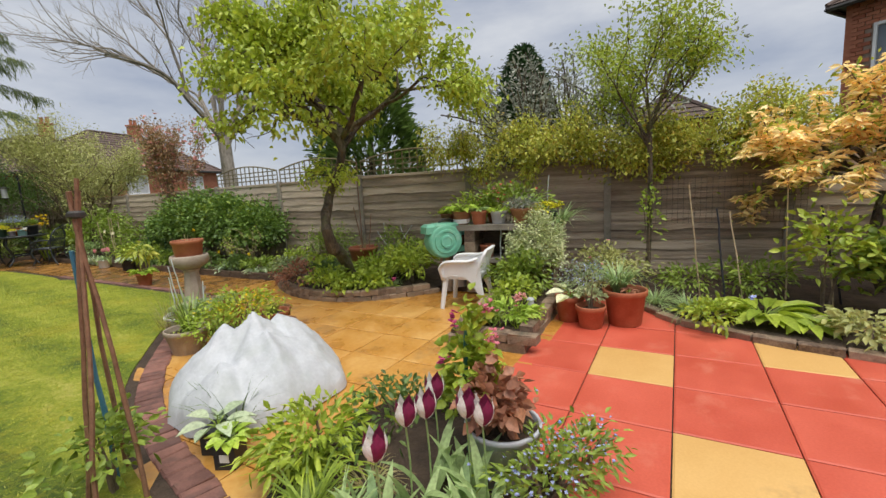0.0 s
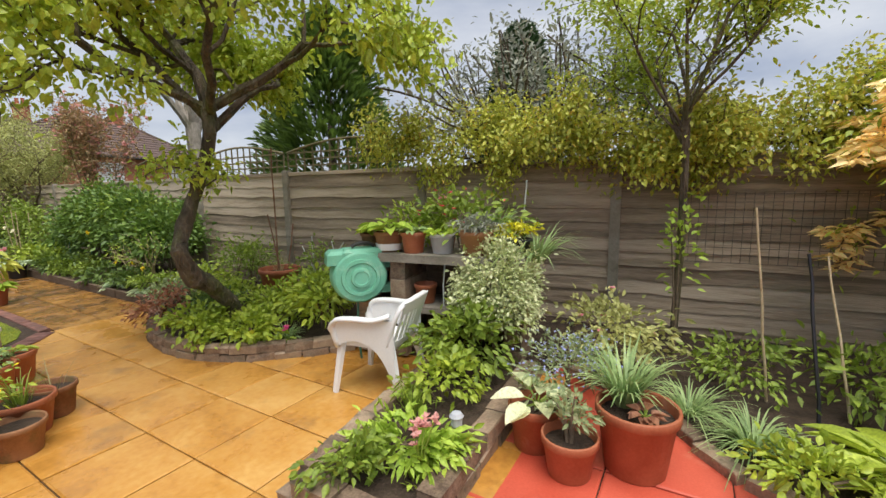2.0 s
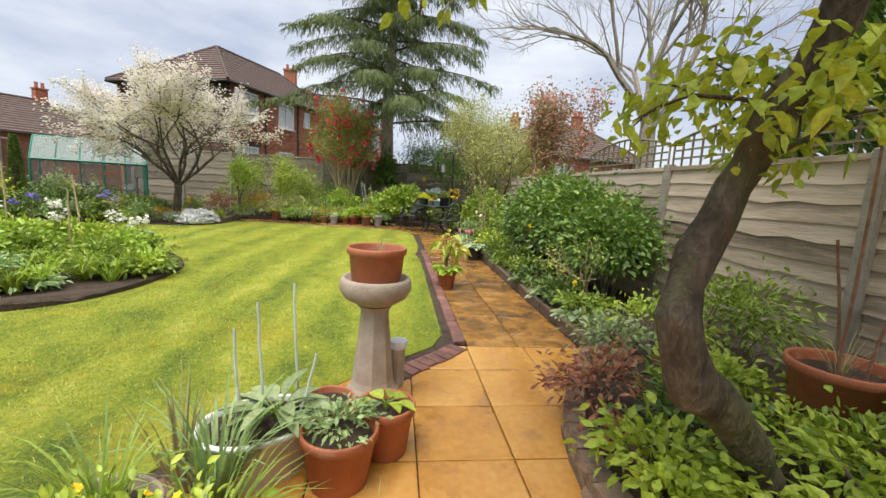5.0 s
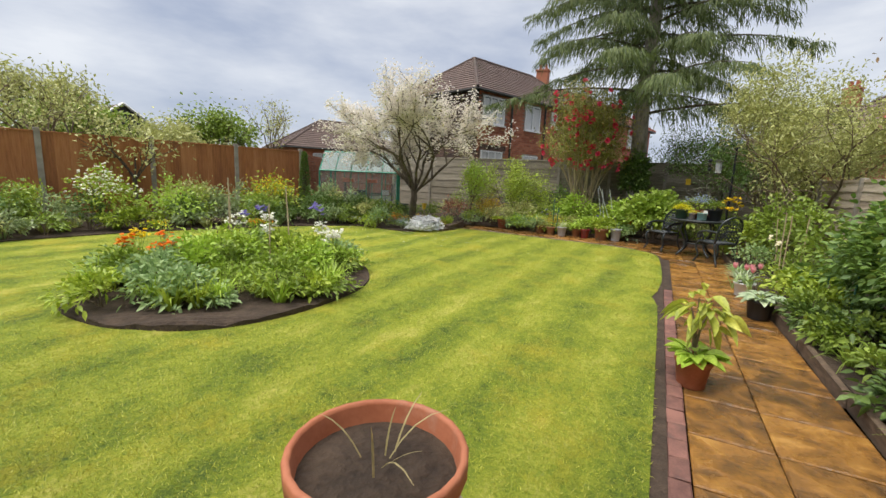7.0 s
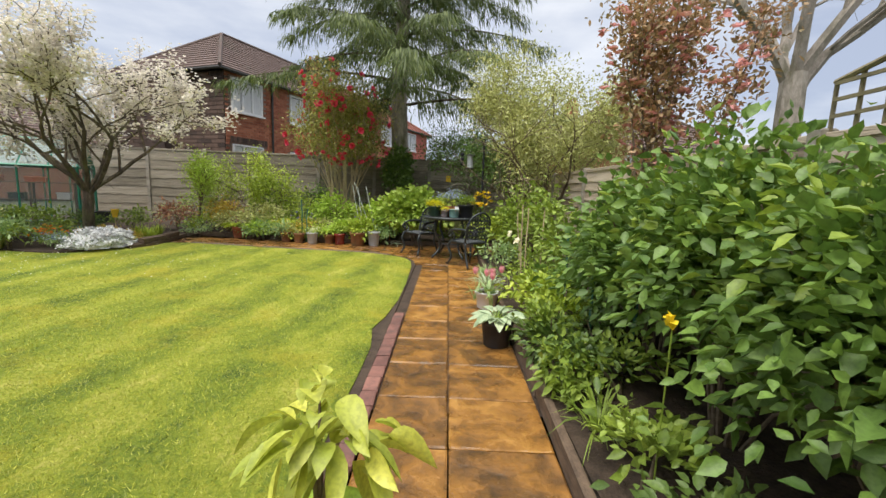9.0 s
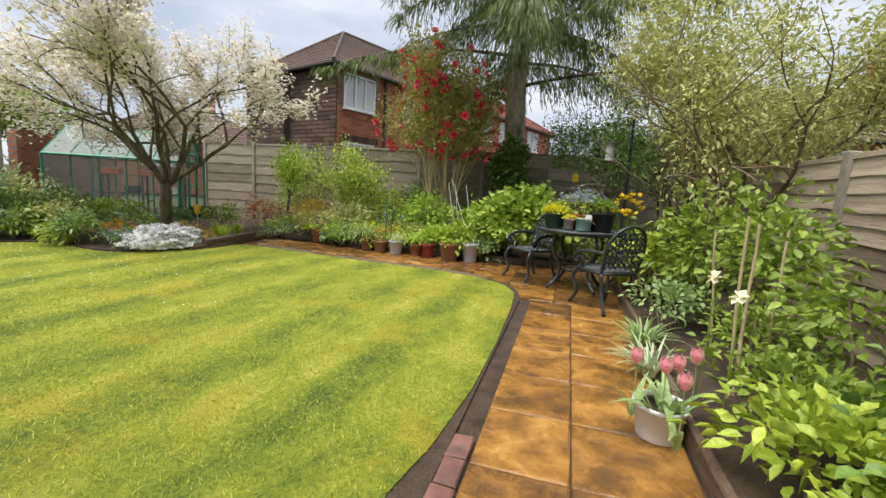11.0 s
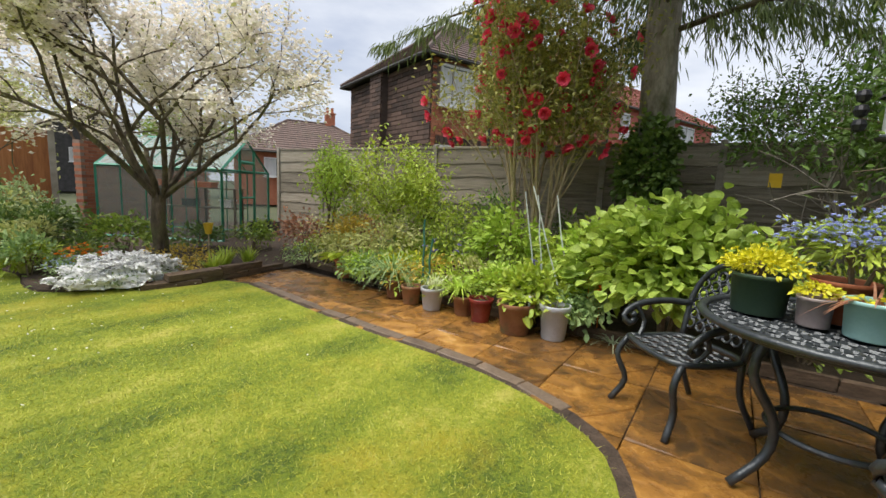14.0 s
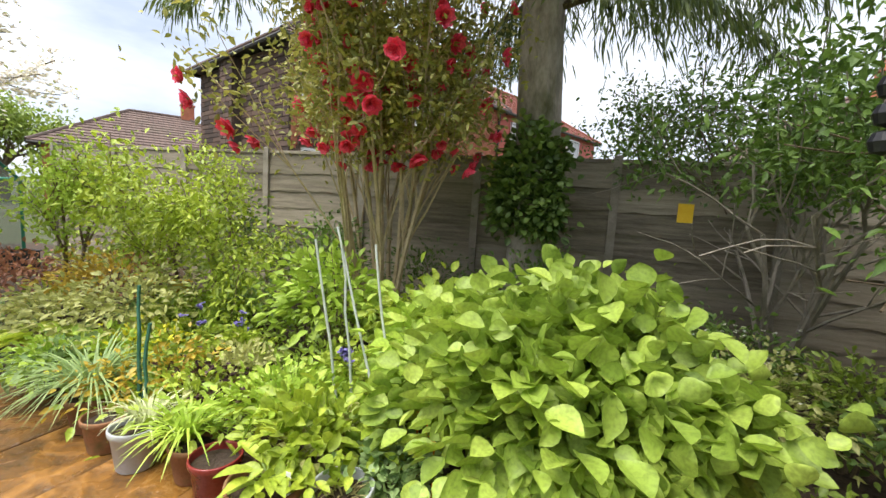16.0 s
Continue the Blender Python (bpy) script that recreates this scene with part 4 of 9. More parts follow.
def bricked(parent, name, o, u, length, height, mat, mortar, course, brick=0.4, holes=(), proud=0.02, thick=0.3):
    """A wall with its courses as raised bricks, open where windows are."""
    ang = math.atan2(u[1], u[0])
    ca, sa = math.cos(ang), math.sin(ang)
    w = Shape()
    w.box((o[0] + u[0] * length / 2 - sa * thick / 2, o[1] + u[1] * length / 2 + ca * thick / 2, height / 2), (length, thick, height), ang)
    wall_ob = w.make(name, mortar, parent)
    b = Shape()
    rows = int(height / course)
    for r in range(int(2.0 / course), rows):
        x = -brick * 0.5 * (r % 2)
        z = (r + 0.5) * course
        while x < length:
            x0, x1 = max(0, x + 0.012), min(length, x + brick - 0.012)
            x += brick
            if x1 - x0 < 0.05 or any(hx - 0.05 < x1 and x0 < hx + hw + 0.05 and hz - 0.05 < z < hz + hh + 0.05 for hx, hz, hw, hh in holes):
                continue
            m = (x0 + x1) / 2
            b.box((o[0] + u[0] * m + sa * proud * 0.5, o[1] + u[1] * m - ca * proud * 0.5, z), (x1 - x0, 0.03 + proud, course * 0.86), ang)
    tagged(b.make("bricks", mat, wall_ob), "", "", "", "stuff")
    return wall_ob


def hip_roof(parent, name, corners, eave, ridge, rise, mat, over=0.45, tile=0.32):
    """A hipped roof in rows of tiles; ridge is (inset at each end)."""
    c = np.array(corners, float)
    mid = c.mean(0)
    e = []
    for k in range(4):
        d = (c[k] - mid)
        e.append(c[k] + d / np.linalg.norm(d) * over * 1.35)
    e = np.array(e)
    a, b = (e[0] + e[3]) / 2, (e[1] + e[2]) / 2
    ax = (b - a) / np.linalg.norm(b - a)
    r0, r1 = a + ax * ridge[0], b - ax * ridge[1]
    top = eave + rise
    roof = Shape()
    E = [np.array([*p, eave]) for p in e]
    R0, R1 = np.array([*r0, top]), np.array([*r1, top])

    def slope(p0, p1, q0, q1):
        nrm = np.cross(p1 - p0, q0 - p0)
        nrm /= np.linalg.norm(nrm)
        if nrm[2] < 0:
            nrm = -nrm
        rows = max(3, int(np.linalg.norm((q0 + q1) / 2 - (p0 + p1) / 2) / tile))
        for k in range(rows):
            t0, t1 = k / rows, (k + 1) / rows
            l0, l1 = p0 + (q0 - p0) * t0, p1 + (q1 - p1) * t0
            u0, u1 = p0 + (q0 - p0) * t1, p1 + (q1 - p1) * t1
            m = max(1, int(np.linalg.norm(l1 - l0) / (tile * 0.8)))
            for i in range(m):
                s0, s1 = (i + 0.03) / m, (i + 0.97) / m
                lo0, lo1 = l0 + (l1 - l0) * s0, l0 + (l1 - l0) * s1
                up0, up1 = u0 + (u1 - u0) * s0, u0 + (u1 - u0) * s1
                w = nrm * 0.05
                roof.add([lo0 + w, lo1 + w, up1 + nrm * 0.012, up0 + nrm * 0.012, lo0 - nrm * 0.02, lo1 - nrm * 0.02], [[0, 1, 2, 3], [4, 5, 1, 0]])
        return roof

    slope(E[0], E[1], R0, R1)
    slope(E[2], E[3], R1, R0)
    slope(E[3], E[0], R0, R0 + (R1 - R0) * 0.002)
    slope(E[1], E[2], R1, R1 + (R0 - R1) * 0.002)
    ob = roof.make(name, mat, parent)
    under = Shape().add(E + [R0 - [0, 0, 0.03], R1 - [0, 0, 0.03]], [[0, 1, 5, 4], [2, 3, 4, 5], [3, 0, 4, 4], [1, 2, 5, 5], [3, 2, 1, 0]])
    under.make("roof_deck", "dark_trim", ob)
    cap = Shape()
    for p, q in ((E[0], R0), (E[3], R0), (R0, R1), (E[1], R1), (E[2], R1)):
        cap.tube(np.linspace(p, q, 8) + [0, 0, 0.04], 0.09, 6)
    cap.make("ridge_tiles", mat, ob)
    gut = Shape()
    for k in range(4):
        gut.tube([E[k] - [0, 0, 0.06], E[(k + 1) % 4] - [0, 0, 0.06]], 0.07, 6)
    gut.make("gutter", "dark_trim", ob)
    return ob


def pipe(parent, x, y, z0, z1, r=0.05):
    Shape().tube([(x, y, z0), (x, y, (z0 + z1) / 2), (x, y, z1)], r, 8).make("drainpipe", "dark_trim", parent)


def chimney(parent, x, y, z, h, w=0.7, rz=0.0):
    ch = Shape().box((x, y, z + h / 2), (w, w * 0.7, h), rz, 0, 0.04).box((x, y, z + h + 0.05), (w * 1.15, w * 0.85, 0.1), rz)
    c = ch.make("chimney", "brick_red", parent)
    for k in (-0.25, 0.25):
        Shape().lathe([(0.11, 0), (0.1, 0.35), (0.12, 0.38), (0.08, 0.38), (0.08, 0)], 10, (x + k * w * math.cos(rz), y + k * w * math.sin(rz), z + h + 0.1)).make("chimney_pot", "terracotta", c)


house = thing("house", (0, 0, 0), "two-storey red brick semi-detached house with brown tiled hip roof", "house")
C = np.array([-10.5, 22.8])
U = np.array([0.345, 0.939])
U /= np.linalg.norm(U)
V = np.array([-U[1], U[0]])
WIN = [(0.35, 4.75, 1.9, 1.55), (4.3, 4.75, 1.6, 1.55), (7.2, 5.2, 0.7, 1.0), (0.35, 2.0, 1.9, 1.25), (4.3, 2.0, 1.6, 1.2)]
bricked(house, "wall_front", C, U, 11.5, 6.5, "brick_red", "mortar", 0.11, 0.34, WIN)
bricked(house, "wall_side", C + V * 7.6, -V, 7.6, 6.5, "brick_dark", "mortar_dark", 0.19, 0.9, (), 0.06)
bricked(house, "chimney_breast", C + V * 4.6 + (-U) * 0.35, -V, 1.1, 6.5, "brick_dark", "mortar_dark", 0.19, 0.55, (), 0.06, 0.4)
for x, z, w, h in WIN:
    window(house, C, U, V, x, z, w, h, 3 if w > 1.7 else (2 if w > 1 else 1))
bs = Shape()
for k in range(26):
    q = C + U * (0.25 + k * 0.09) - V * 0.03
    bs.box((q[0], q[1], 3.45), (0.075, 0.09, 0.28), math.atan2(U[1], U[0]))
bs.make("soldier_course", "brick_dark", house)
D = C + U * 11.5
WIN2 = [(1.0, 4.75, 0.8, 1.4), (3.0, 4.75, 1.9, 1.5), (7.5, 4.75, 1.9, 1.5), (3.0, 2.0, 1.9, 1.2)]
w2 = Shape().box((*(D + U * 6 + V * 0.15), 3.25), (12, 0.3, 6.5), math.atan2(U[1], U[0]))
w2.make("wall_painted", "render_red", house, "red painted rendered wall")
for x, z, w, h in WIN2:
    window(house, D - V * 0.02, U, V, x, z, w, h, 2 if w > 1 else 1)
back = C + V * 7.6
Shape().box((*(back + U * 11.75), 3.25), (23.5, 0.3, 6.5), math.atan2(U[1], U[0])).make("wall_back", "brick_red", house)
Shape().box((*(D + U * 12 + V * 3.8), 3.25), (0.3, 7.6, 6.5), math.atan2(U[1], U[0])).make("wall_end", "brick_red", house)
hip_roof(house, "roof", [C, C + U * 11.5, C + U * 11.5 + V * 7.6, C + V * 7.6], 6.55, (3.9, 2.2), 2.9, "roof")
hip_roof(house, "roof", [D + U * 0.4, D + U * 12, D + U * 12 + V * 7.6, D + U * 0.4 + V * 7.6], 6.5, (2.5, 3.9), 2.6, "roof_red")
for s in (2.9, 6.4, 11.3):
    q = C + U * s - V * 0.1
    pipe(house, q[0], q[1], 0, 6.5, 0.06)
chimney(house, *(C + U * 11.3 + V * 3.8), 8.6, 1.5, 0.9)

side_house = thing("house", (0, 0, 0), "red brick two-storey house with dark eaves beyond the fence", "house")
SU = np.array([-0.55, -0.835])
SC = np.array([12.3, -9.7])
SV = np.array([-SU[1], SU[0]])
SWIN = [(0.5, 3.9, 1.7, 1.6), (3.9, 3.9, 1.7, 1.6)]
bricked(side_house, "wall_front", SC, SU, 8, 6.2, "brick_red", "mortar", 0.11, 0.3, SWIN)
for x, z, w, h in SWIN:
    window(side_house, SC, SU, SV, x, z, w, h, 2, False)
Shape().box((*(SC + SV * 3.5), 3.1), (7, 0.3, 6.2), math.atan2(SV[1], SV[0])).make("wall_side", "brick_red", side_house)
hip_roof(side_house, "roof", [SC, SC + SU * 8, SC + SU * 8 + SV * 7, SC + SV * 7], 6.2, (3.5, 3.0), 2.6, "roof")
low = thing("house", (0, 0, 0), "low brick extension with brown tiled roof beyond the fence", "house")
Shape().box((17.5, -5.0, 1.9), (5.0, 3.0, 3.8)).make("wall", "brick_red", low)
hip_roof(low, "roof", [(15.0, -6.5), (20.0, -6.5), (20.0, -3.5), (15.0, -3.5)], 3.8, (1.5, 1.5), 1.2, "roof")
chimney(low, 18.5, -5.0, 4.3, 0.6, 0.5)


def bungalow(at, size, eave, rise, rz, label, mat="roof"):
    ob = thing("house", (*at, 0), label, "house", rz=rz)
    x, y = size[0] / 2, size[1] / 2
    Shape().box((0, 0, eave / 2), (size[0], size[1], eave)).make("wall", "brick_red", ob)
    hip_roof(ob, "roof", [(-x, -y), (x, -y), (x, y), (-x, y)], eave, (y, y), rise, mat)
    for k in (-0.25, 0.25):
        window(ob, np.array([k * size[0] - 0.8, -y]), np.array([1.0, 0.0]), None, 0.0, eave - 1.6, 1.6, 1.2, 2)
    chimney(ob, x * 0.3, 0, eave + rise * 0.7, 1.5)
    return ob


bungalow((10.5, 28.5), (10, 7), 3.9, 2.6, 20, "brick bungalow with brown tiled hip roof beyond the garden")
bungalow((-27, 30), (10, 8), 3.4, 2.5, 60, "distant bungalow with brown tiled hip roof and chimney")
bungalow((7.5, 33.0), (6, 5), 4.2, 2.4, -50, "distant brick house with brown tiled roof")


def gable_house(at, w, d, eave, rise, rz, label):
    ob = thing("house", (*at, 0), label, "house", rz=rz)
    s = Shape()
    s.add([(-w / 2, 0, 0), (w / 2, 0, 0), (w / 2, 0, eave), (0, 0, eave + rise), (-w / 2, 0, eave), (-w / 2, d, 0), (w / 2, d, 0), (w / 2, d, eave), (0, d, eave + rise), (-w / 2, d, eave)],
          [[0, 1, 2, 4], [4, 2, 3, 3], [5, 9, 7, 6], [9, 8, 7, 7], [0, 4, 9, 5], [1, 6, 7, 2]])
    s.make("wall", "slate", ob, "dark clad gable wall")
    for sg in (-1, 1):
        r = Shape()
        for k in range(12):
            t0, t1 = k / 12, (k + 1) / 12
            x0, x1 = sg * (w / 2 + 0.3) * (1 - t0), sg * (w / 2 + 0.3) * (1 - t1)
            z0, z1 = eave - 0.2 + (rise + 0.2) * t0, eave - 0.2 + (rise + 0.2) * t1
            r.add([(x0, -0.3, z0 + 0.1), (x0, d + 0.3, z0 + 0.1), (x1, d + 0.3, z1 + 0.05), (x1, -0.3, z1 + 0.05), (x0, -0.3, z0 + 0.02), (x0, d + 0.3, z0 + 0.02)], [[0, 1, 2, 3], [4, 5, 1, 0]])
        r.make("roof", "roof", ob)
        b = Shape().tube([(sg * (w / 2 + 0.3), -0.33, eave - 0.2), (0, -0.33, eave + rise + 0.05)], 0.11, 4)
        b.make("barge_board", "white_frame", ob)
    window(ob, np.array([-0.8, 0.0]), np.array([1.0, 0]), None, 0, eave - 1.3, 1.6, 1.1, 2)
    return ob


gable_house((-43, 21), 8, 9, 3.6, 3.0, 80, "dark gabled bungalow with white barge boards")
gable_house((-44, 9.5), 8, 9, 3.4, 2.6, 120, "dark gabled bungalow with white barge boards")

# ---- greenhouse ----
gh = thing("greenhouse", (-11.0, 15.55, 0), "green-framed glass greenhouse with open door", "greenhouse", rz=31)
GW, GL, GE, GR = 2.3, 3.1, 1.72, 2.5
gf = Shape()
for x in (0, -GL):
    for y in (-GW / 2, GW / 2):
        gf.tube([(x, y, 0), (x, y, GE)], 0.035, 4)
    gf.tube([(x, -GW / 2, GE), (x, 0, GR), (x, GW / 2, GE)], 0.035, 4)
    gf.tube([(x, -GW / 2, GE), (x, GW / 2, GE)], 0.025, 4)
for y in (-GW / 2, GW / 2):
    gf.tube([(0, y, GE), (-GL, y, GE)], 0.035, 4).tube([(0, y, 0.03), (-GL, y, 0.03)], 0.035, 4)
    for k in range(1, 5):
        gf.tube([(-GL * k / 5, y, 0), (-GL * k / 5, y, GE)], 0.018, 4).tube([(-GL * k / 5, y, GE), (-GL * k / 5, 0, GR)], 0.018, 4)
gf.tube([(0, 0, GR), (-GL, 0, GR)], 0.035, 4)
for y in (-0.35, 0.35):
    gf.tube([(0, y, 0), (0, y, GR - 0.25)], 0.035, 4)
gf.tube([(0, -0.35, 1.05), (0, 0.35, 1.05)], 0.025, 4).tube([(0, -0.35, 1.95), (0, 0.35, 1.95)], 0.045, 4)
gf.make("frame", "gh_green", gh)
for sg in (-1, 1):
    for k in range(5):
        x0, x1 = -GL * k / 5 - 0.02, -GL * (k + 1) / 5 + 0.02
        Shape().box(((x0 + x1) / 2, sg * GW / 2, 0.9), (GL / 5 - 0.04, 0.006, 1.6)).make("pane", "glass", gh)
        p0, p1 = np.array([0, sg * GW / 2, GE + 0.012]), np.array([0, 0, GR + 0.012])
        Shape().add([(x0, p0[1], p0[2]), (x1, p0[1], p0[2]), (x1, p1[1], p1[2]), (x0, p1[1], p1[2]), (x0, p0[1], p0[2] + 0.006), (x1, p0[1], p0[2] + 0.006), (x1, p1[1], p1[2] + 0.006), (x0, p1[1], p1[2] + 0.006)], [[3, 2, 1, 0], [4, 5, 6, 7], [0, 1, 5, 4], [2, 3, 7, 6]]).make("roof_pane", "roof_glass", gh)
for y in (-0.75, 0.75):
    Shape().box((0, y, 0.9), (0.006, 0.72, 1.6)).make("pane", "glass", gh)
Shape().box((-GL, 0, 0.9), (0.006, GW - 0.08, 1.6)).make("pane", "glass", gh)
bench = thing("staging", (-12.3, 15.25, 0), "dark wooden greenhouse staging with pots and boxes", "shelf", rz=31)
for z in (0.75, 1.25):
    for k in range(5):
        Shape().box((0, -0.55 + 0.09 * k, z), (2.2, 0.08, 0.025), 0, 0, 0.003).make("slat", "dark_wood", bench)
for x in (-1, 0, 1):
    for y in (-0.55, -0.2):
        Shape().box((x, y, 0.62), (0.05, 0.05, 1.25)).make("leg", "dark_wood", bench)
for k, (x, y, z, s, m) in enumerate(((-12.9, 14.55, 1.27, (0.5, 0.3, 0.16), "orange_paint"), (-12.0, 15.0, 1.27, (0.45, 0.3, 0.14), "orange_paint"), (-11.5, 15.3, 0.77, (0.3, 0.25, 0.2), "white_plastic"), (-12.4, 14.8, 0.77, (0.35, 0.25, 0.18), "black_plastic"), (-11.3, 16.2, 0.0, (0.7, 0.45, 0.38), "black_plastic"))):
    t = Shape().box((0, 0, s[2] / 2), s, 0, 0, 0.012).box((0, 0, s[2] - 0.015), (s[0] + 0.04, s[1] + 0.04, 0.03), 0, 0, 0.006).make("tray", m)
    t.matrix_basis = pose(x, y, z, 0, 0, 31)
    tagged(t, "plastic seed tray box in the greenhouse" if k < 4 else "black plastic storage tub in the greenhouse", "box")

# ---- trees ----
def tree(name, label, build, group=""):
    ob = thing(name, (0, 0, 0), label, "tree", group)
    build(ob)
    return ob


def crooked(ob):
    trunk, tips, lf = Shape(), [], Shape()
    line = smooth_line([(0.64, -0.55, 0.02), (0.44, -0.65, 0.36), (0.20, -0.74, 0.64), (-0.11, -0.82, 0.88), (-0.20, -0.84, 1.10), (-0.08, -0.74, 1.35), (0.04, -0.74, 1.6), (0.10, -0.84, 1.9), (0.13, -0.96, 2.25), (0.22, -0.9, 2.6)], 0.10)
    k = np.linspace(0, 1, len(line))
    trunk.tube(line + rng.normal(0, 0.010, line.shape), 0.092 - 0.034 * k + 0.028 * np.exp(-((k - 0.38) / 0.06) ** 2) + rng.normal(0, 0.004, len(k)), 14)
    for d, l, r in (((-0.80, 0.10, 0.6), 1.1, 0.05), ((-0.5, 0.75, 0.5), 1.1, 0.05), ((0.5, -0.75, 0.4), 1.15, 0.055), ((0.75, 0.35, 0.6), 0.95, 0.05), ((0.05, 0.05, 1.0), 1.2, 0.07), ((-0.45, -0.75, 0.42), 1.15, 0.045), ((0.2, 0.8, 0.7), 1.05, 0.045)):
        grow(trunk, line[-1] + np.array([0, 0, rng.uniform(-0.4, 0.05)]), np.array(d) / np.linalg.norm(d), l, r, 3, tips, 0.72, 0.70, 3, 0.2, 0.10)
    tips = [t for t in tips if t[0][2] > 2.2 - 0.1 * t[0][0] and not (t[0][0] < -0.45 and t[0][2] < 2.55)]
    low = []
    for d in ((-0.7, 0.5, 0.15), (0.6, -0.6, 0.2), (-0.5, -0.6, 0.3), (0.5, 0.7, 0.2), (-0.3, 0.8, 0.0)):
        grow(trunk, line[int(len(line) * rng.uniform(0.66, 0.84))], np.array(d) / np.linalg.norm(d), 0.3, 0.011, 1, low, 0.6, 0.7, 3, 0.15, 0.05)
    leaf_on(lf, tips, 20, 0.08, 0.68, 0.11, 0.3, 0.8)
    leaf_on(lf, low, 7, 0.07, 0.6, 0.07, 0.3, 0.8)
    trunk.make("trunk", "bark", ob, "leaning crooked mossy trunk")
    lf.make("crown", "leaf_tree", ob)


tree("garden_tree", "crooked tree with fresh yellow-green leaves leaning from the raised bed", crooked)


def blossom(ob):
    trunk, tips, lf, fl = Shape(), [], Shape(), Shape()
    line = smooth_line([(-8.3, 12.4, -0.05), (-8.36, 12.42, 0.4), (-8.30, 12.38, 0.85), (-8.3, 12.4, 1.2)], 0.1)
    trunk.tube(line + rng.normal(0, 0.008, line.shape), np.linspace(0.13, 0.10, len(line)), 12)
    for k in range(9):
        a = k * 0.7
        e = 0.75 if k % 2 else 1.5
        d = np.array([math.cos(a), math.sin(a), e])
        grow(trunk, (-8.3, 12.4, 1.05 + 0.06 * (k % 3)), d / np.linalg.norm(d), 1.55, 0.05, 3, tips, 0.6, 0.78, 3, 0.14, 0.10)
    tips = [t for t in tips if t[0][2] > 1.9]
    p = np.repeat(np.array([t[0] for t in tips]), 14, 0)
    p = p + rng.normal(0, 0.095, p.shape)
    blooms(fl, p, 0.088, 4)
    leaf_on(lf, tips, 2, 0.07, 0.5, 0.1)
    trunk.make("trunk", "bark", ob, "grey-brown trunk dividing low into limbs")
    lf.make("foliage", "leaf_olive", ob)
    fl.make("blossom", "petal_blossom", ob)


tree("blossom_tree", "fruit tree covered in white blossom", blossom)


def cedar(ob):
    trunk, boughs, lf = Shape(), Shape(), Shape()
    x, y = -1.75, 17.35
    zs = np.linspace(0, 17, 18)
    trunk.tube(np.stack([x + 0.05 * np.sin(zs), np.full(18, y), zs], 1), 0.32 - zs * 0.014, 14)
    P, Dd = [], []
    for k in range(84):
        z = 4.2 + 12 * (k / 84) ** 0.9
        a = k * 2.4 + rng.normal(0, 0.2)
        l = (4.6 * (1 - (z - 4.4) / 15.0) + 0.6) * rng.uniform(0.8, 1.1)
        ts = np.linspace(0, 1, 9)
        pts = np.stack([x + np.cos(a) * l * ts, y + np.sin(a) * l * ts, z + 0.35 * np.sin(ts * 2.2) - 0.55 * ts ** 2], 1)
        boughs.tube(pts, 0.055 * (1 - ts * 0.85), 5)
        for q, t in zip(pts[1:], ts[1:]):
            for j in range(25):
                b = a + rng.normal(0, 1.1)
                s = np.array([np.cos(b), np.sin(b), rng.uniform(-0.5, 0.1)])
                m = 7
                r = np.linspace(0.05, 0.9 * (1.1 - 0.5 * t), m)
                P.append(q + s[None] * r[:, None] - np.array([0, 0, 1.0]) * (0.35 * r ** 1.5)[:, None])
                Dd.append(np.tile(s * 0.8 + np.array([0, 0, -1.1]), (m, 1)))
    P, Dd = np.concatenate(P), np.concatenate(Dd)
    Dd = Dd + rng.normal(0, 0.35, Dd.shape)
    lf.leaves(P, Dd, 0.20 * rng.uniform(0.6, 1.3, len(P)), 0.026, 0.1, 0.3)
    trunk.make("trunk", "pale_bark", ob, "tall straight grey trunk")
    tagged(boughs.make("bough", "bark", ob), kind="stuff")
    lf.make("crown", "leaf_cedar", ob)


tree("conifer", "tall cedar with drooping dark green boughs behind the fence", cedar)
p, d = clumped(2400, 0.42, 0.42, 1.9, 40, 0.2)
ivy = thing("ivy", (-1.75, 17.1, 0.9), "dark green ivy climbing the conifer trunk", "climber")
Shape().leaves(p, d, 0.10, 0.085).make("foliage", "leaf_dark", ivy)
Shape().tube([(0, 0.2, -0.9), (0.1, 0.1, 0.5), (0, 0.15, 2.0)], 0.03, 6).make("vine", "twig", ivy)


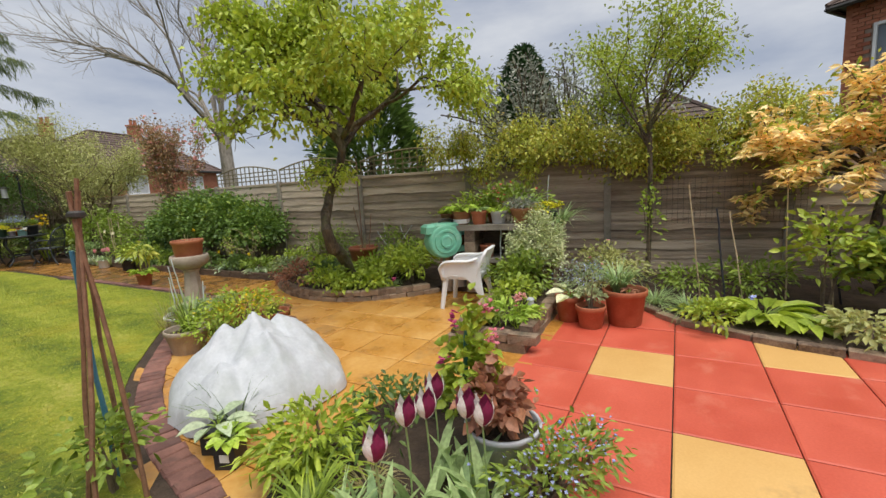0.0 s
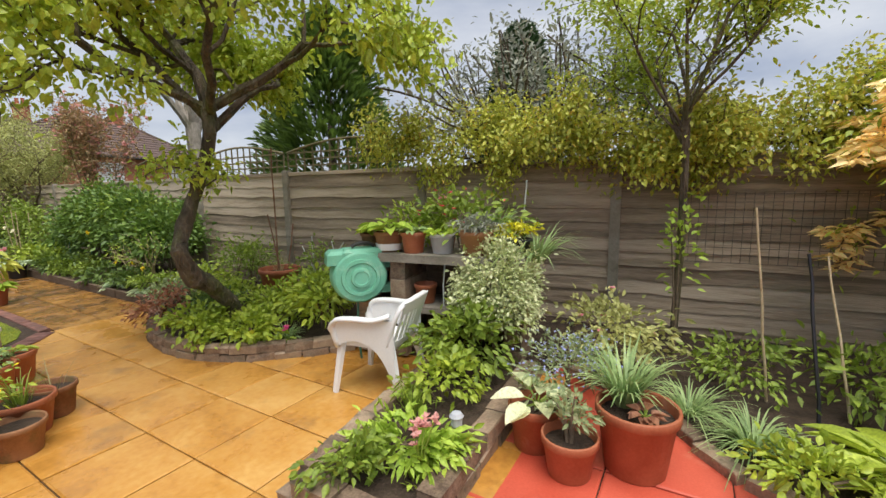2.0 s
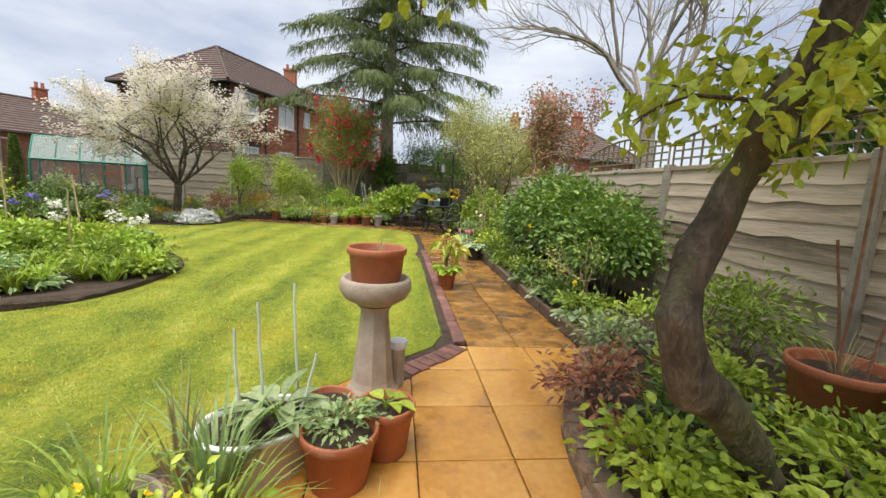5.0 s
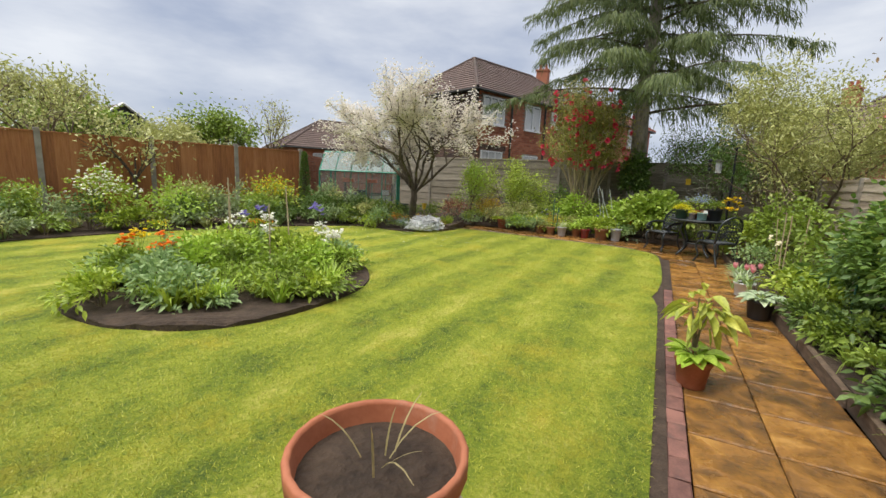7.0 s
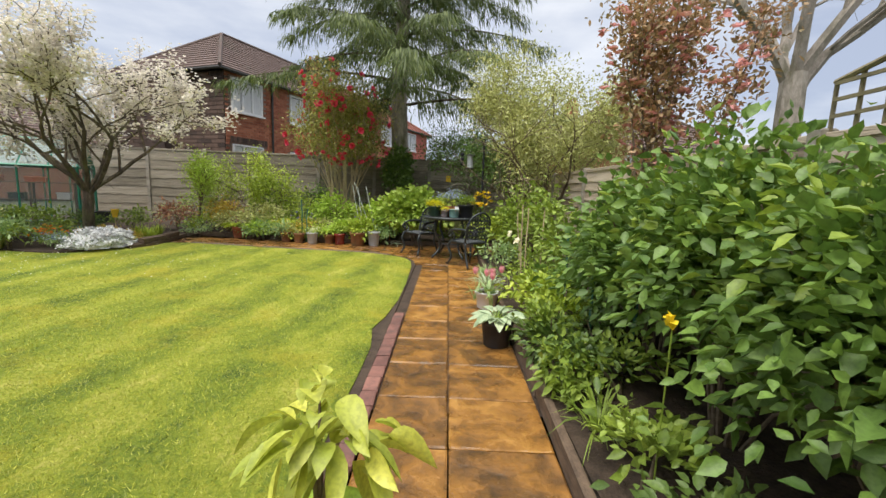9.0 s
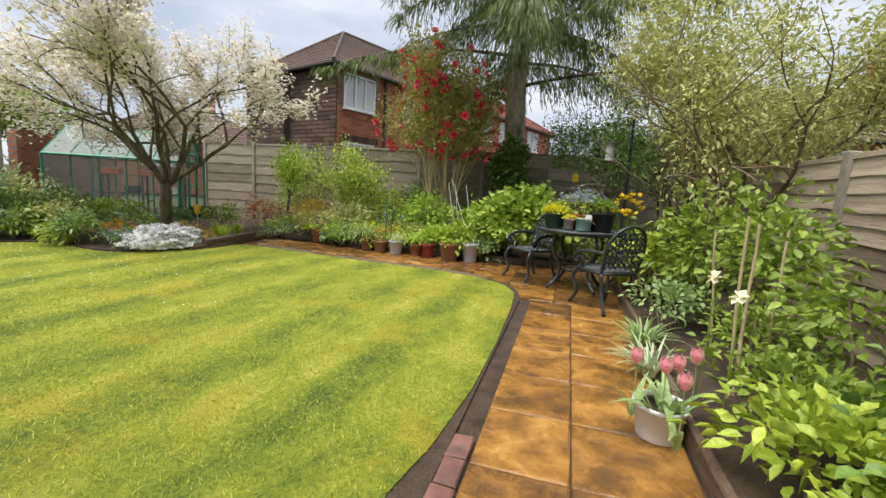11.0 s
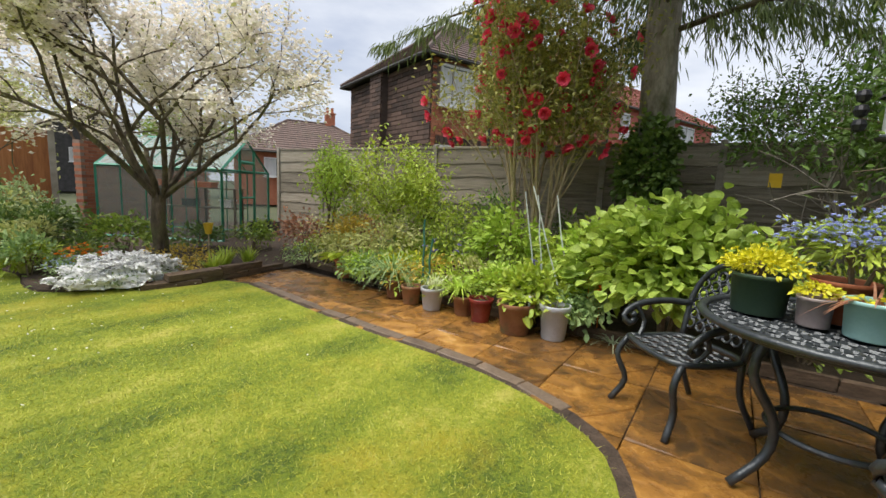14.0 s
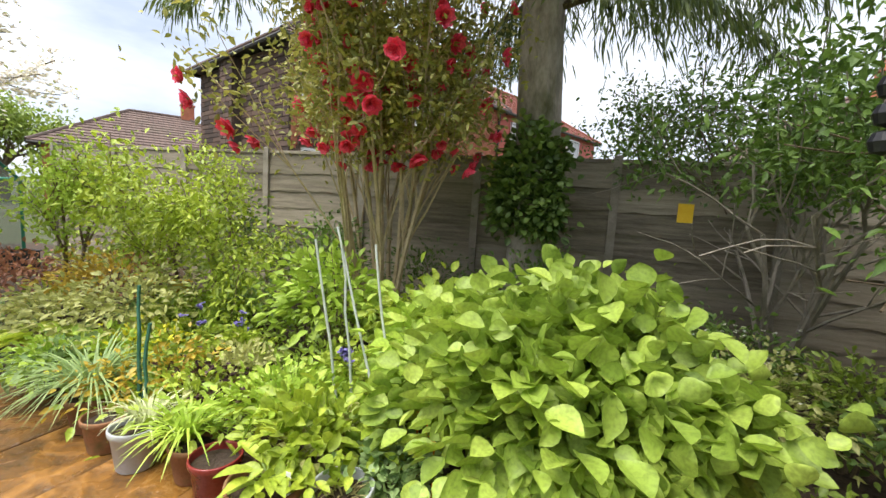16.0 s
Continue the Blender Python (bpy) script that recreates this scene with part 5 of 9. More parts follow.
def camellia(ob):
    trunk, tips, lf, fl = Shape(), [], Shape(), Shape()
    for k in range(13):
        a = k * 0.49
        d = np.array([math.cos(a) * 0.21, math.sin(a) * 0.21, 1.0])
        grow(trunk, (-3.45 + 0.12 * math.cos(a), 16.5 + 0.12 * math.sin(a), 0), d / np.linalg.norm(d), 2.35, 0.036, 2, tips, 0.30, 0.66, 4, 0.06, 0.12, 5)
    leaf_on(lf, [t for t in tips if t[0][2] > 2.45], 20, 0.09, 0.5, 0.19)
    q = np.array([t[0] for t in tips])
    q = q[q[:, 2] > 2.3]
    q = q[rng.choice(len(q), min(len(q), 190), replace=False)]
    out = q - np.array([-3.45, 16.5, 3.7])
    q = q + out / np.linalg.norm(out, axis=1, keepdims=True) * 0.2
    for s in (0.25, 0.19, 0.12):
        blooms(fl, np.zeros((1, 3)), s, 8, np.array([[0, 0, 1.0]]), 0.3 + 0.12 / s)
    head = fl.make("flower", "petal_red")
    data = head.data
    bpy.data.objects.remove(head)
    trunk.make("stem", "cane", ob)
    lf.make("foliage", "leaf_camellia", ob)
    for at, o in zip(q, out):
        f = place("flower", data, Matrix.Translation(at) @ Vector(o).to_track_quat("Z", "Y").to_matrix().to_4x4() @ pose(0, 0, 0, 0, 0, rng.uniform(0, 360)), ob)
        f.scale = (rng.uniform(0.65, 1.1),) * 3


tree("camellia", "tall camellia shrub with many red flowers", camellia)


def willow(ob):
    trunk, tips, lf = Shape(), [], Shape()
    for k in range(7):
        a = k * 0.9
        d = np.array([math.cos(a) * 0.3 + 0.12, math.sin(a) * 0.35, 1.0])
        grow(trunk, (1.95, 12.8, 0.05), d / np.linalg.norm(d), 1.9, 0.05, 3, tips, 0.5, 0.68, 3, 0.1, 0.1, 5)
    tips = [t for t in tips if t[0][0] > (1.15 if t[0][2] < 3.2 else 0.55) and abs(t[0][1] - 12.8) < 1.9 and t[0][2] > 0.7]
    leaf_on(lf, tips, 40, 0.08, 0.42, 0.24, 0.2)
    trunk.make("stem", "twig", ob)
    lf.make("crown", "leaf_olive", ob)


tree("willow", "dense grey-green narrow-leaved tree behind the table", willow)


def photinia(ob):
    trunk, tips, lf, fl = Shape(), [], Shape(), Shape()
    for k in range(5):
        a = k * 1.3
        d = np.array([math.cos(a) * 0.2, math.sin(a) * 0.12, 1.0])
        grow(trunk, (2.40, 7.75, 0.1), d / np.linalg.norm(d), 2.0, 0.03, 2, tips, 0.24, 0.62, 3, 0.07, 0.2, 5)
    leaf_on(lf, [t for t in tips if t[0][2] > 1.5], 22, 0.08, 0.5, 0.14)
    q = np.array([t[0] for t in tips])
    q = q[q[:, 2] > 1.9]
    blooms(fl, q[rng.integers(0, len(q), 250)] + rng.normal(0, 0.12, (250, 3)), 0.13, 6)
    trunk.make("stem", "twig", ob)
    lf.make("foliage", "leaf_photinia", ob)
    fl.make("bloom", "petal_blush", ob)


tree("photinia", "upright shrub with bronze leaves and pink flowers", photinia)


def slender(ob):
    trunk, tips, lf = Shape(), [], Shape()
    x, y = 2.05, -5.05
    trunk.tube(smooth_line([(x, y, 0.0), (x + 0.03, y - 0.02, 1.3), (x - 0.02, y, 2.4)], 0.2), 0.034, 8)
    for k in range(10):
        a = k * 0.75
        d = np.array([math.cos(a) * 0.55, math.sin(a) * 0.55, 0.85])
        grow(trunk, (x, y, 1.95 + 0.06 * k), d / np.linalg.norm(d), 0.86, 0.016, 2, tips, 0.5, 0.75, 3, 0.12, 0.08, 5)
    leaf_on(lf, tips, 17, 0.06, 0.5, 0.11)
    trunk.make("trunk", "bark", ob)
    lf.make("crown", "leaf_fresh", ob)


tree("young_tree", "slender young tree with small fresh green leaves before the fence", slender)


def greytree(ob):
    trunk, tips, lf = Shape(), [], Shape()
    for k in range(9):
        a = k * 0.75
        d = np.array([math.cos(a) * 0.5, math.sin(a) * 0.5, 1.0])
        grow(trunk, (4.6, -3.3, 0), d / np.linalg.norm(d), 1.9, 0.05, 2, tips, 0.4, 0.8, 4, 0.1, 0.1, 5)
    leaf_on(lf, tips, 10, 0.11, 0.4, 0.16)
    trunk.make("trunk", "bark", ob)
    lf.make("crown", "leaf_silver", ob)


tree("grey_tree", "tree with silvery grey-green leaves beyond the fence", greytree)


def acer(ob):
    trunk, tips, lf, new_leaves = Shape(), [], Shape(), Shape()
    for k in range(34):
        a = 3.14 + rng.normal(0, 0.9)
        d = np.array([math.cos(a) * 0.75, math.sin(a) * 0.9, rng.uniform(-0.15, 0.5)])
        y = -7.2 + 5.5 * k / 33
        grow(trunk, (2.78 - 0.098 * (y + 4.4) + 0.1, y, 1.98 + 0.2 * rng.uniform(0, 1)), d / np.linalg.norm(d), 0.44, 0.014, 2, tips, 0.6, 0.74, 3, 0.15, 0.0, 5)
    for k in range(3):
        trunk.tube(smooth_line([(3.0, -3.3, 1.0), (2.95, -3.3 + (k - 1) * 1.1, 1.7), (2.9, -3.3 + (k - 1) * 2.3, 1.85)], 0.3), 0.03, 6)
    trunk.tube([(2.95, -3.3, 0), (2.9, -3.3, 1.0), (2.85, -3.3, 2.0)], 0.07, 8)
    leaf_on(lf, tips, 13, 0.058, 0.6, 0.11, 0.2)
    leaf_on(new_leaves, tips[::3], 5, 0.05, 0.5, 0.12, 0.2)
    trunk.make("stem", "bark", ob)
    lf.make("foliage", "leaf_acer", ob)
    new_leaves.make("new_growth", "leaf_orange_leaf", ob, "orange-tinted young leaves")


tree("maple", "yellow-green maple spilling over the fence", acer)


def pieris(ob):
    trunk, tips, lf, l2 = Shape(), [], Shape(), Shape()
    for k in range(14):
        a = 0.9 + k * 0.33
        d = np.array([math.cos(a) * 0.7, math.sin(a) * 0.9, 0.28])
        grow(trunk, (2.2, -7.5, 1.45 + 0.03 * k), d / np.linalg.norm(d), 0.72, 0.03, 2, tips, 0.6, 0.74, 3, 0.15, 0.05, 5)
    trunk.tube(smooth_line([(2.25, -7.7, 0), (2.1, -7.5, 0.6), (2.2, -7.6, 1.3)], 0.2), 0.06, 8)
    ends = list(tips)
    p = np.repeat(np.array([t[0] for t in ends]), 11, 0)
    a = np.tile(np.arange(11) * 0.571, len(ends))
    d = np.stack([np.cos(a), np.sin(a), rng.uniform(-0.25, 0.35, len(a))], 1)
    lf.leaves(p + rng.normal(0, 0.02, p.shape), d, 0.135 * rng.uniform(0.7, 1.2, len(p)), 0.045, 0.2, 0.25)
    leaf_on(l2, tips, 3, 0.09, 0.4, 0.12)
    trunk.make("stem", "bark", ob)
    lf.make("new_growth", "leaf_peach", ob, "peach and cream new leaf whorls")
    l2.make("foliage", "leaf_fresh", ob)


tree("pieris", "pieris shrub with peach-orange new leaves above the fence", pieris)


def bare(x, y, h, r, depth, mat, leafmat=None, per=0, spread=0.5, trunk_h=0.4, kids=3, size=0.12):
    def build(ob):
        trunk, limbs, tips, lf = Shape(), Shape(), [], Shape()
        trunk.tube([(x, y, 0), (x + 0.05, y, h * trunk_h * 0.5), (x, y, h * trunk_h)], [r * 1.2, r, r * 0.9], 10)
        for k in range(6):
            a = k * 1.05
            d = np.array([math.cos(a) * spread, math.sin(a) * spread, 1.0])
            grow(limbs, (x, y, h * trunk_h * (0.82 + 0.03 * k)), d / np.linalg.norm(d), h * 0.24, r * 0.45, depth, tips, spread, 0.74, kids, 0.1, 0.12, 5)
        trunk.make("trunk", mat, ob)
        limbs.make("branchwork", mat, ob)
        if leafmat:
            leaf_on(lf, tips, per, size, 0.5, size * 1.6)
            lf.make("crown", leafmat, ob)
    return build


tree("bare_tree", "tall pale leafless tree beyond the fence", bare(8.4, 13.8, 13.0, 0.32, 5, "pale_bark", spread=0.5, trunk_h=0.36))
tree("distant_tree", "budding tree beyond the orange fence", bare(-18.5, 2.0, 6.0, 0.12, 3, "twig", "leaf_olive", 2, 0.5, 0.3))
tree("distant_tree", "budding tree beyond the orange fence", bare(-17.8, 6.2, 5.2, 0.1, 3, "twig", "leaf_olive", 2, 0.6, 0.3))
tree("distant_tree", "slender budding tree beyond the orange fence", bare(-16.6, 13.8, 5.2, 0.07, 2, "twig", "leaf_olive", 2, 0.3, 0.4))
tree("distant_tree", "large round pale leafy tree far beyond the fence", bare(-42, 15.5, 9.5, 0.3, 4, "twig", "leaf_olive", 2, 0.65, 0.3, 3, 0.3))
tree("distant_tree", "large leafy tree far beyond the fence", bare(-40, 28, 8.5, 0.3, 3, "twig", "leaf_mid", 5, 0.6, 0.3, 3, 0.35))
tree("distant_tree", "bushy green tree beyond the orange fence", bare(-21, 8.5, 4.6, 0.12, 3, "twig", "leaf_mid", 7, 0.7, 0.3, 3, 0.2))
tree("distant_tree", "bushy olive-green tree beyond the orange fence", bare(-19.5, 11.2, 4.2, 0.12, 3, "twig", "leaf_olive", 6, 0.7, 0.3, 3, 0.18))
tree("distant_tree", "bushy green tree beyond the orange fence", bare(-22, 3.5, 4.4, 0.12, 3, "twig", "leaf_mid", 6, 0.7, 0.3, 3, 0.2))
tree("fence_tree", "small fruit tree against the orange fence", bare(-14.4, 6.9, 3.4, 0.06, 2, "bark", "leaf_olive", 2, 0.6, 0.4))


def cypress(x, y, h, r, n, mat="leaf_cypress", size=0.3):
    def build(ob):
        t = Shape().tube([(x, y, 0), (x, y, h * 0.9)], [0.16, 0.03], 8)
        t.make("trunk", "bark", ob)
        z = rng.uniform(0.03, 1, n) ** 0.8
        a = rng.uniform(0, 6.283, n)
        lump = 1 + 0.16 * np.sin(a * 5 + z * 17) + 0.1 * np.sin(a * 9 - z * 31)
        rad = r * np.minimum(1.0, 1.25 * (1 - z) ** 0.6) * lump * rng.uniform(0.72, 1.03, n)
        p = np.stack([x + np.cos(a) * rad, y + np.sin(a) * rad, 0.2 + z * h], 1)
        d = np.stack([np.cos(a), np.sin(a), rng.uniform(0.2, 1.4, n)], 1)
        Shape().leaves(p, d, size * rng.uniform(0.6, 1.3, n), size * 0.3).make("crown", mat, ob)
    return build


tree("cypress", "dense dark green cypress beyond the fence", cypress(8.6, -1.1, 5.5, 1.15, 9000))
tree("cypress", "dense dark green conifer beyond the fence", cypress(5.4, 2.6, 5.6, 1.6, 9000, "leaf_dark"))
tree("juniper", "narrow dark green columnar conifer by the fence", cypress(-11.9, 11.0, 2.1, 0.16, 1800, "leaf_dark", 0.1))


# ---- patio things ----
def monobloc(at, rz):
    """A moulded garden armchair."""
    ob = thing("garden_chair", at, "white moulded plastic garden armchair on the patio", "chair", rz=rz)
    s = Shape()
    xs, ys = np.linspace(-0.23, 0.23, 9), np.linspace(-0.22, 0.22, 8)
    top = np.array([(x * (1 + 0.10 * (-y)), y, 0.42 + 0.03 * (abs(x) / 0.23) ** 2 - 0.03 * (y + 0.22) - 0.02 * max(0, -y - 0.16) * 6) for y in ys for x in xs])
    n = len(top)
    f = [[j * 9 + i, j * 9 + i + 1, (j + 1) * 9 + i + 1, (j + 1) * 9 + i] for j in range(7) for i in range(8)]
    s.add(np.vstack([top, top - [0, 0, 0.012]]), f + [[b + n for b in q[::-1]] for q in f])
    for e in ([j * 9 for j in range(8)], [j * 9 + 8 for j in range(8)], list(range(9)), list(range(63, 72))):
        s.add(np.vstack([top[e], top[e] - [0, 0, 0.045]]), [[k, k + 1, len(e) + k + 1, len(e) + k] for k in range(len(e) - 1)])
    s.make("seat", "white_plastic", ob, smooth=True)
    for sx in (-1, 1):
        for y0, y1, x1 in ((-0.22, -0.28, 0.29), (0.22, 0.30, 0.25)):
            l = Shape()
            zs = np.linspace(0, 0.46, 7)
            pts = np.array([(sx * (x1 + (0.235 - x1) * z / 0.46), y1 + (y0 - y1) * z / 0.46, z) for z in zs])
            l.tube(pts, 0.030 + 0.012 * zs / 0.46, 6, 0.75)
            l.make("leg", "white_plastic", ob)
        a = Shape()
        line = smooth_line([(sx * 0.27, -0.25, 0.40), (sx * 0.30, -0.27, 0.56), (sx * 0.31, -0.22, 0.64), (sx * 0.31, -0.05, 0.66), (sx * 0.30, 0.12, 0.66), (sx * 0.27, 0.24, 0.70)], 0.05)
        a.tube(line, 0.042, 8, 0.5)
        a.make("arm", "white_plastic", ob, smooth=True)
    fr = Shape()
    arc = smooth_line([(-0.25, 0.21, 0.42), (-0.27, 0.27, 0.62), (-0.235, 0.33, 0.77), (-0.1, 0.36, 0.80), (0.1, 0.36, 0.80), (0.235, 0.33, 0.77), (0.27, 0.27, 0.62), (0.25, 0.21, 0.42)], 0.05)
    fr.tube(arc, 0.026, 8, 0.7)
    fr.make("back_frame", "white_plastic", ob, smooth=True)
    for k in range(7):
        x = -0.195 + 0.065 * k
        sl = Shape()
        zs = np.linspace(0.40, 0.785, 6)
        pts = [(x * (1 + 0.1 * (z - 0.4)), 0.215 + 0.14 * ((z - 0.4) / 0.385) + 0.02 * (1 - (x / 0.2) ** 2), z) for z in zs]
        sl.tube(pts, 0.007, 6, 4.2)
        sl.make("back_slat", "white_plastic", ob)
    for z0, z1 in ((0.40, 0.47), (0.70, 0.80)):
        band = Shape()
        xs = np.linspace(-0.23, 0.23, 11)
        rows = [[(x, 0.213 + 0.14 * ((z - 0.4) / 0.385) + 0.02 * (1 - (x / 0.23) ** 2) + e, z) for x in xs] for e in (0.0, 0.012) for z in (z0, z1)]
        v = np.array(rows[0] + rows[1] + rows[3] + rows[2])
        band.add(v, [[r * 11 + i, r * 11 + i + 1, ((r + 1) % 4) * 11 + i + 1, ((r + 1) % 4) * 11 + i] for r in range(4) for i in range(10)])
        band.make("back_band", "white_plastic", ob)
    for sx in (-1, 1):
        side = Shape()
        ys = np.linspace(-0.25, 0.27, 15)
        top = [0.645 + 0.05 * max(0.0, y) for y in ys]
        low = [0.40 + 0.07 * math.sin(min(1.0, (y + 0.25) / 0.36) * math.pi) - 0.30 * max(0.0, (y - 0.10) / 0.17) ** 1.4 for y in ys]
        v = np.array([(sx * (0.305 - 0.03 * max(0.0, y) / 0.27 - q), y, z) for q, line in ((0.0, top), (0.012, low), (0.024, low), (0.012, top)) for y, z in zip(ys, line)])
        side.add(v, [[r * 15 + i, r * 15 + i + 1, ((r + 1) % 4) * 15 + i + 1, ((r + 1) % 4) * 15 + i] for r in range(4) for i in range(14)])
        side.make("side_panel", "white_plastic", ob)
    return ob


monobloc((0.34, -2.87, 0.0), -170)

# block shelves
before_shelf = set(bpy.data.objects)
shelf = thing("block_shelf", (1.35, -2.8, 0.03), "mossy concrete slab shelf unit on stacked blocks", "shelf", rz=8.5)
for z, h, y0, y1 in ((0.955, 0.08, -3.72, -1.98), (0.47, 0.06, -3.70, -2.30)):
    Shape().box((0, (y0 + y1) / 2 + 2.8, z + h / 2), (0.58, y1 - y0, h), 0, 0.004, 0.01).make("slab", "concrete", shelf)
for y, x0 in ((-2.06, 0), (-2.48, 0), (-3.62, 0)):
    for k in range(5):
        if y == -2.06 and k == 4:
            continue
        Shape().box((0, y + 2.8, 0.095 + 0.195 * k), (0.5, 0.16, 0.19), rng.normal(0, 0.02), 0.003, 0.008).make("block", "stone", shelf)
Shape().box((0.25, 0, 0.47), (0.04, 1.7, 0.94)).make("back_board", "dark_wood", shelf)

# hose reel on the shelf post
reel = thing("hose_reel", (0.92, -2.13, 0.84), "faded green plastic wall hose reel hung on the shelf", "hose reel", rz=-38)
prof = [(0.001, -0.115), (0.17, -0.115), (0.205, -0.10), (0.215, -0.05), (0.215, 0.05), (0.205, 0.10), (0.19, 0.115), (0.15, 0.12), (0.145, 0.132), (0.12, 0.132), (0.115, 0.12), (0.08, 0.12), (0.075, 0.145), (0.055, 0.148), (0.05, 0.14), (0.001, 0.14)]
drum = Shape().lathe(prof, 36)
v = drum.v[0].copy()
drum.v[0] = np.stack([v[:, 0], -v[:, 2], v[:, 1]], 1)
drum.make("drum", "reel", reel, smooth=False)
Shape().box((-0.16, 0.0, 0.16), (0.16, 0.2, 0.11), 0, 0.002, 0.03).make("nozzle_guide", "reel", reel)
Shape().box((0.02, 0.0, 0.19), (0.30, 0.20, 0.07), 0, 0.002, 0.025).make("top_cover", "reel", reel)
for z in (0.09, -0.12):
    Shape().box((0.23, 0.03, z), (0.14, 0.15, 0.075), 0, 0.002, 0.02).make("bracket_arm", "reel", reel)
Shape().tube([(0.265, 0.03, -0.16), (0.265, 0.03, 0.14)], 0.022, 10).make("pivot", "old_terracotta", reel)
Shape().tube(smooth_line([(-0.05, -0.02, 0.235), (0.0, -0.02, 0.262), (0.08, -0.02, 0.262), (0.13, -0.02, 0.235)], 0.03), 0.016, 8).make("handle", "dark_trim", reel)
Shape().tube(smooth_line([(-0.02, -0.05, -0.2), (-0.03, -0.07, -0.45), (0.0, -0.05, -0.75), (0.1, 0.0, -0.79)], 0.06), 0.009, 6).make("hose", "green_stick", reel)

reel.scale = (1.28, 1.22, 1.22)

# pots and plants on the shelf
for x, y, r, h, m, lab in ((1.20, -2.10, 0.13, 0.17, "old_terracotta", "old brown terracotta pot on the shelf"), (1.10, -2.36, 0.15, 0.20, "old_terracotta", "banded terracotta pot on the shelf"), (1.08, -2.64, 0.125, 0.20, "terracotta", "red-brown plastic pot on the shelf"),
                           (1.12, -2.92, 0.125, 0.19, "grey_plastic", "pale grey plastic pot on the shelf"), (1.12, -3.26, 0.17, 0.22, "old_terracotta", "wide brown clay pot on the shelf"), (1.22, -3.60, 0.14, 0.15, "black_plastic", "dark bowl on the shelf"),
                           (1.38, -2.78, 0.15, 0.18, "terracotta", "terracotta pot behind the others"), (1.40, -3.45, 0.14, 0.18, "old_terracotta", "brown pot behind the others")):
    pot((x + 0.15 * (-2.1 - y), y, 1.066), r, h, m, lab, 0.2)
band = thing("pot_band", (1.139, -2.36, 1.066), "white band round the terracotta pot", "band")
Shape().lathe([(0.122, 0.02), (0.131, 0.085), (0.136, 0.085), (0.127, 0.02)], 24).make("strip", "white_plastic", band)
pot((1.24, -2.72, 0.56), 0.115, 0.19, "terracotta", "empty terracotta pot on the middle shelf", 0.2, soil=False)
pot((1.16, -2.28, 0.09), 0.12, 0.24, "grey_plastic", "grey plastic bucket under the shelf", 0.1, soil=False, name="bucket")
stone = Shape().lathe([(0.001, 0), (0.09, 0.0), (0.12, 0.03), (0.11, 0.07), (0.06, 0.09), (0.001, 0.095)], 12, sx=1.3).make("cobble", "stone")
stone.matrix_basis = pose(1.32, -3.2, 0.56)
tagged(stone, "rounded grey stone on the middle shelf", "stone")
rosette("hosta", (1.14, -2.36, 1.25), 24, 0.23, 0.105, "lime", "bright lime-edged hosta in the banded pot")
rosette("geranium", (1.20, -2.10, 1.22), 18, 0.14, 0.1, "fresh", "leafy green plant in the old pot")
rosette("bedding_plant", (1.16, -2.64, 1.25), 18, 0.13, 0.05, "glaucous", "young green plant in the red-brown pot")
rosette("seedling", (1.24, -2.92, 1.24), 11, 0.13, 0.12, "lime", "lime leafy plant in the grey pot", 0.4)
bush("succulent", (1.29, -3.26, 1.26), 0.17, 0.17, 0.16, 420, 0.06, "silver", "grey-green fleshy plant in the wide pot", 0.3, 20, None, 0, "plant")
bush("sedum", (1.44, -3.60, 1.20), 0.15, 0.15, 0.14, 320, 0.05, "yellow_leaf", "yellow-green sedum in the dark bowl", 0.5, 16, None, 0, "plant")
clump("primula", (1.48, -2.78, 1.22), 40, 0.22, 0.04, 0.7, "fresh", "green primula with pale pink flower heads", 0.5, ("blush", 5, 0.055, 0.36))
clump("grassy_plant", (1.6, -3.30, 1.22), 150, 0.48, 0.018, 0.9, "glaucous", "long arching blue-green leaves behind the pots", 0.9)
clump("grassy_plant", (1.55, -3.75, 1.0), 110, 0.6, 0.02, 0.8, "glaucous", "long arching blue-green leaves beside the shelf", 0.9)
bush("fuchsia", (1.62, -2.95, 1.0), 0.35, 0.55, 0.6, 650, 0.09, "mid", "green leafy plants with red flowers on the shelf", 0.5, 24, ("red", 16, 0.06, 5), 4)
bush("fern", (1.55, -2.35, 0.9), 0.3, 0.4, 0.6, 500, 0.08, "fresh", "fresh green ferny plant behind the hose reel", 0.35, 20, None, 3, "plant")

for ob in set(bpy.data.objects) - before_shelf:
    if ob.parent is None:
        ob.location += Vector((-0.20, -0.18, 0))

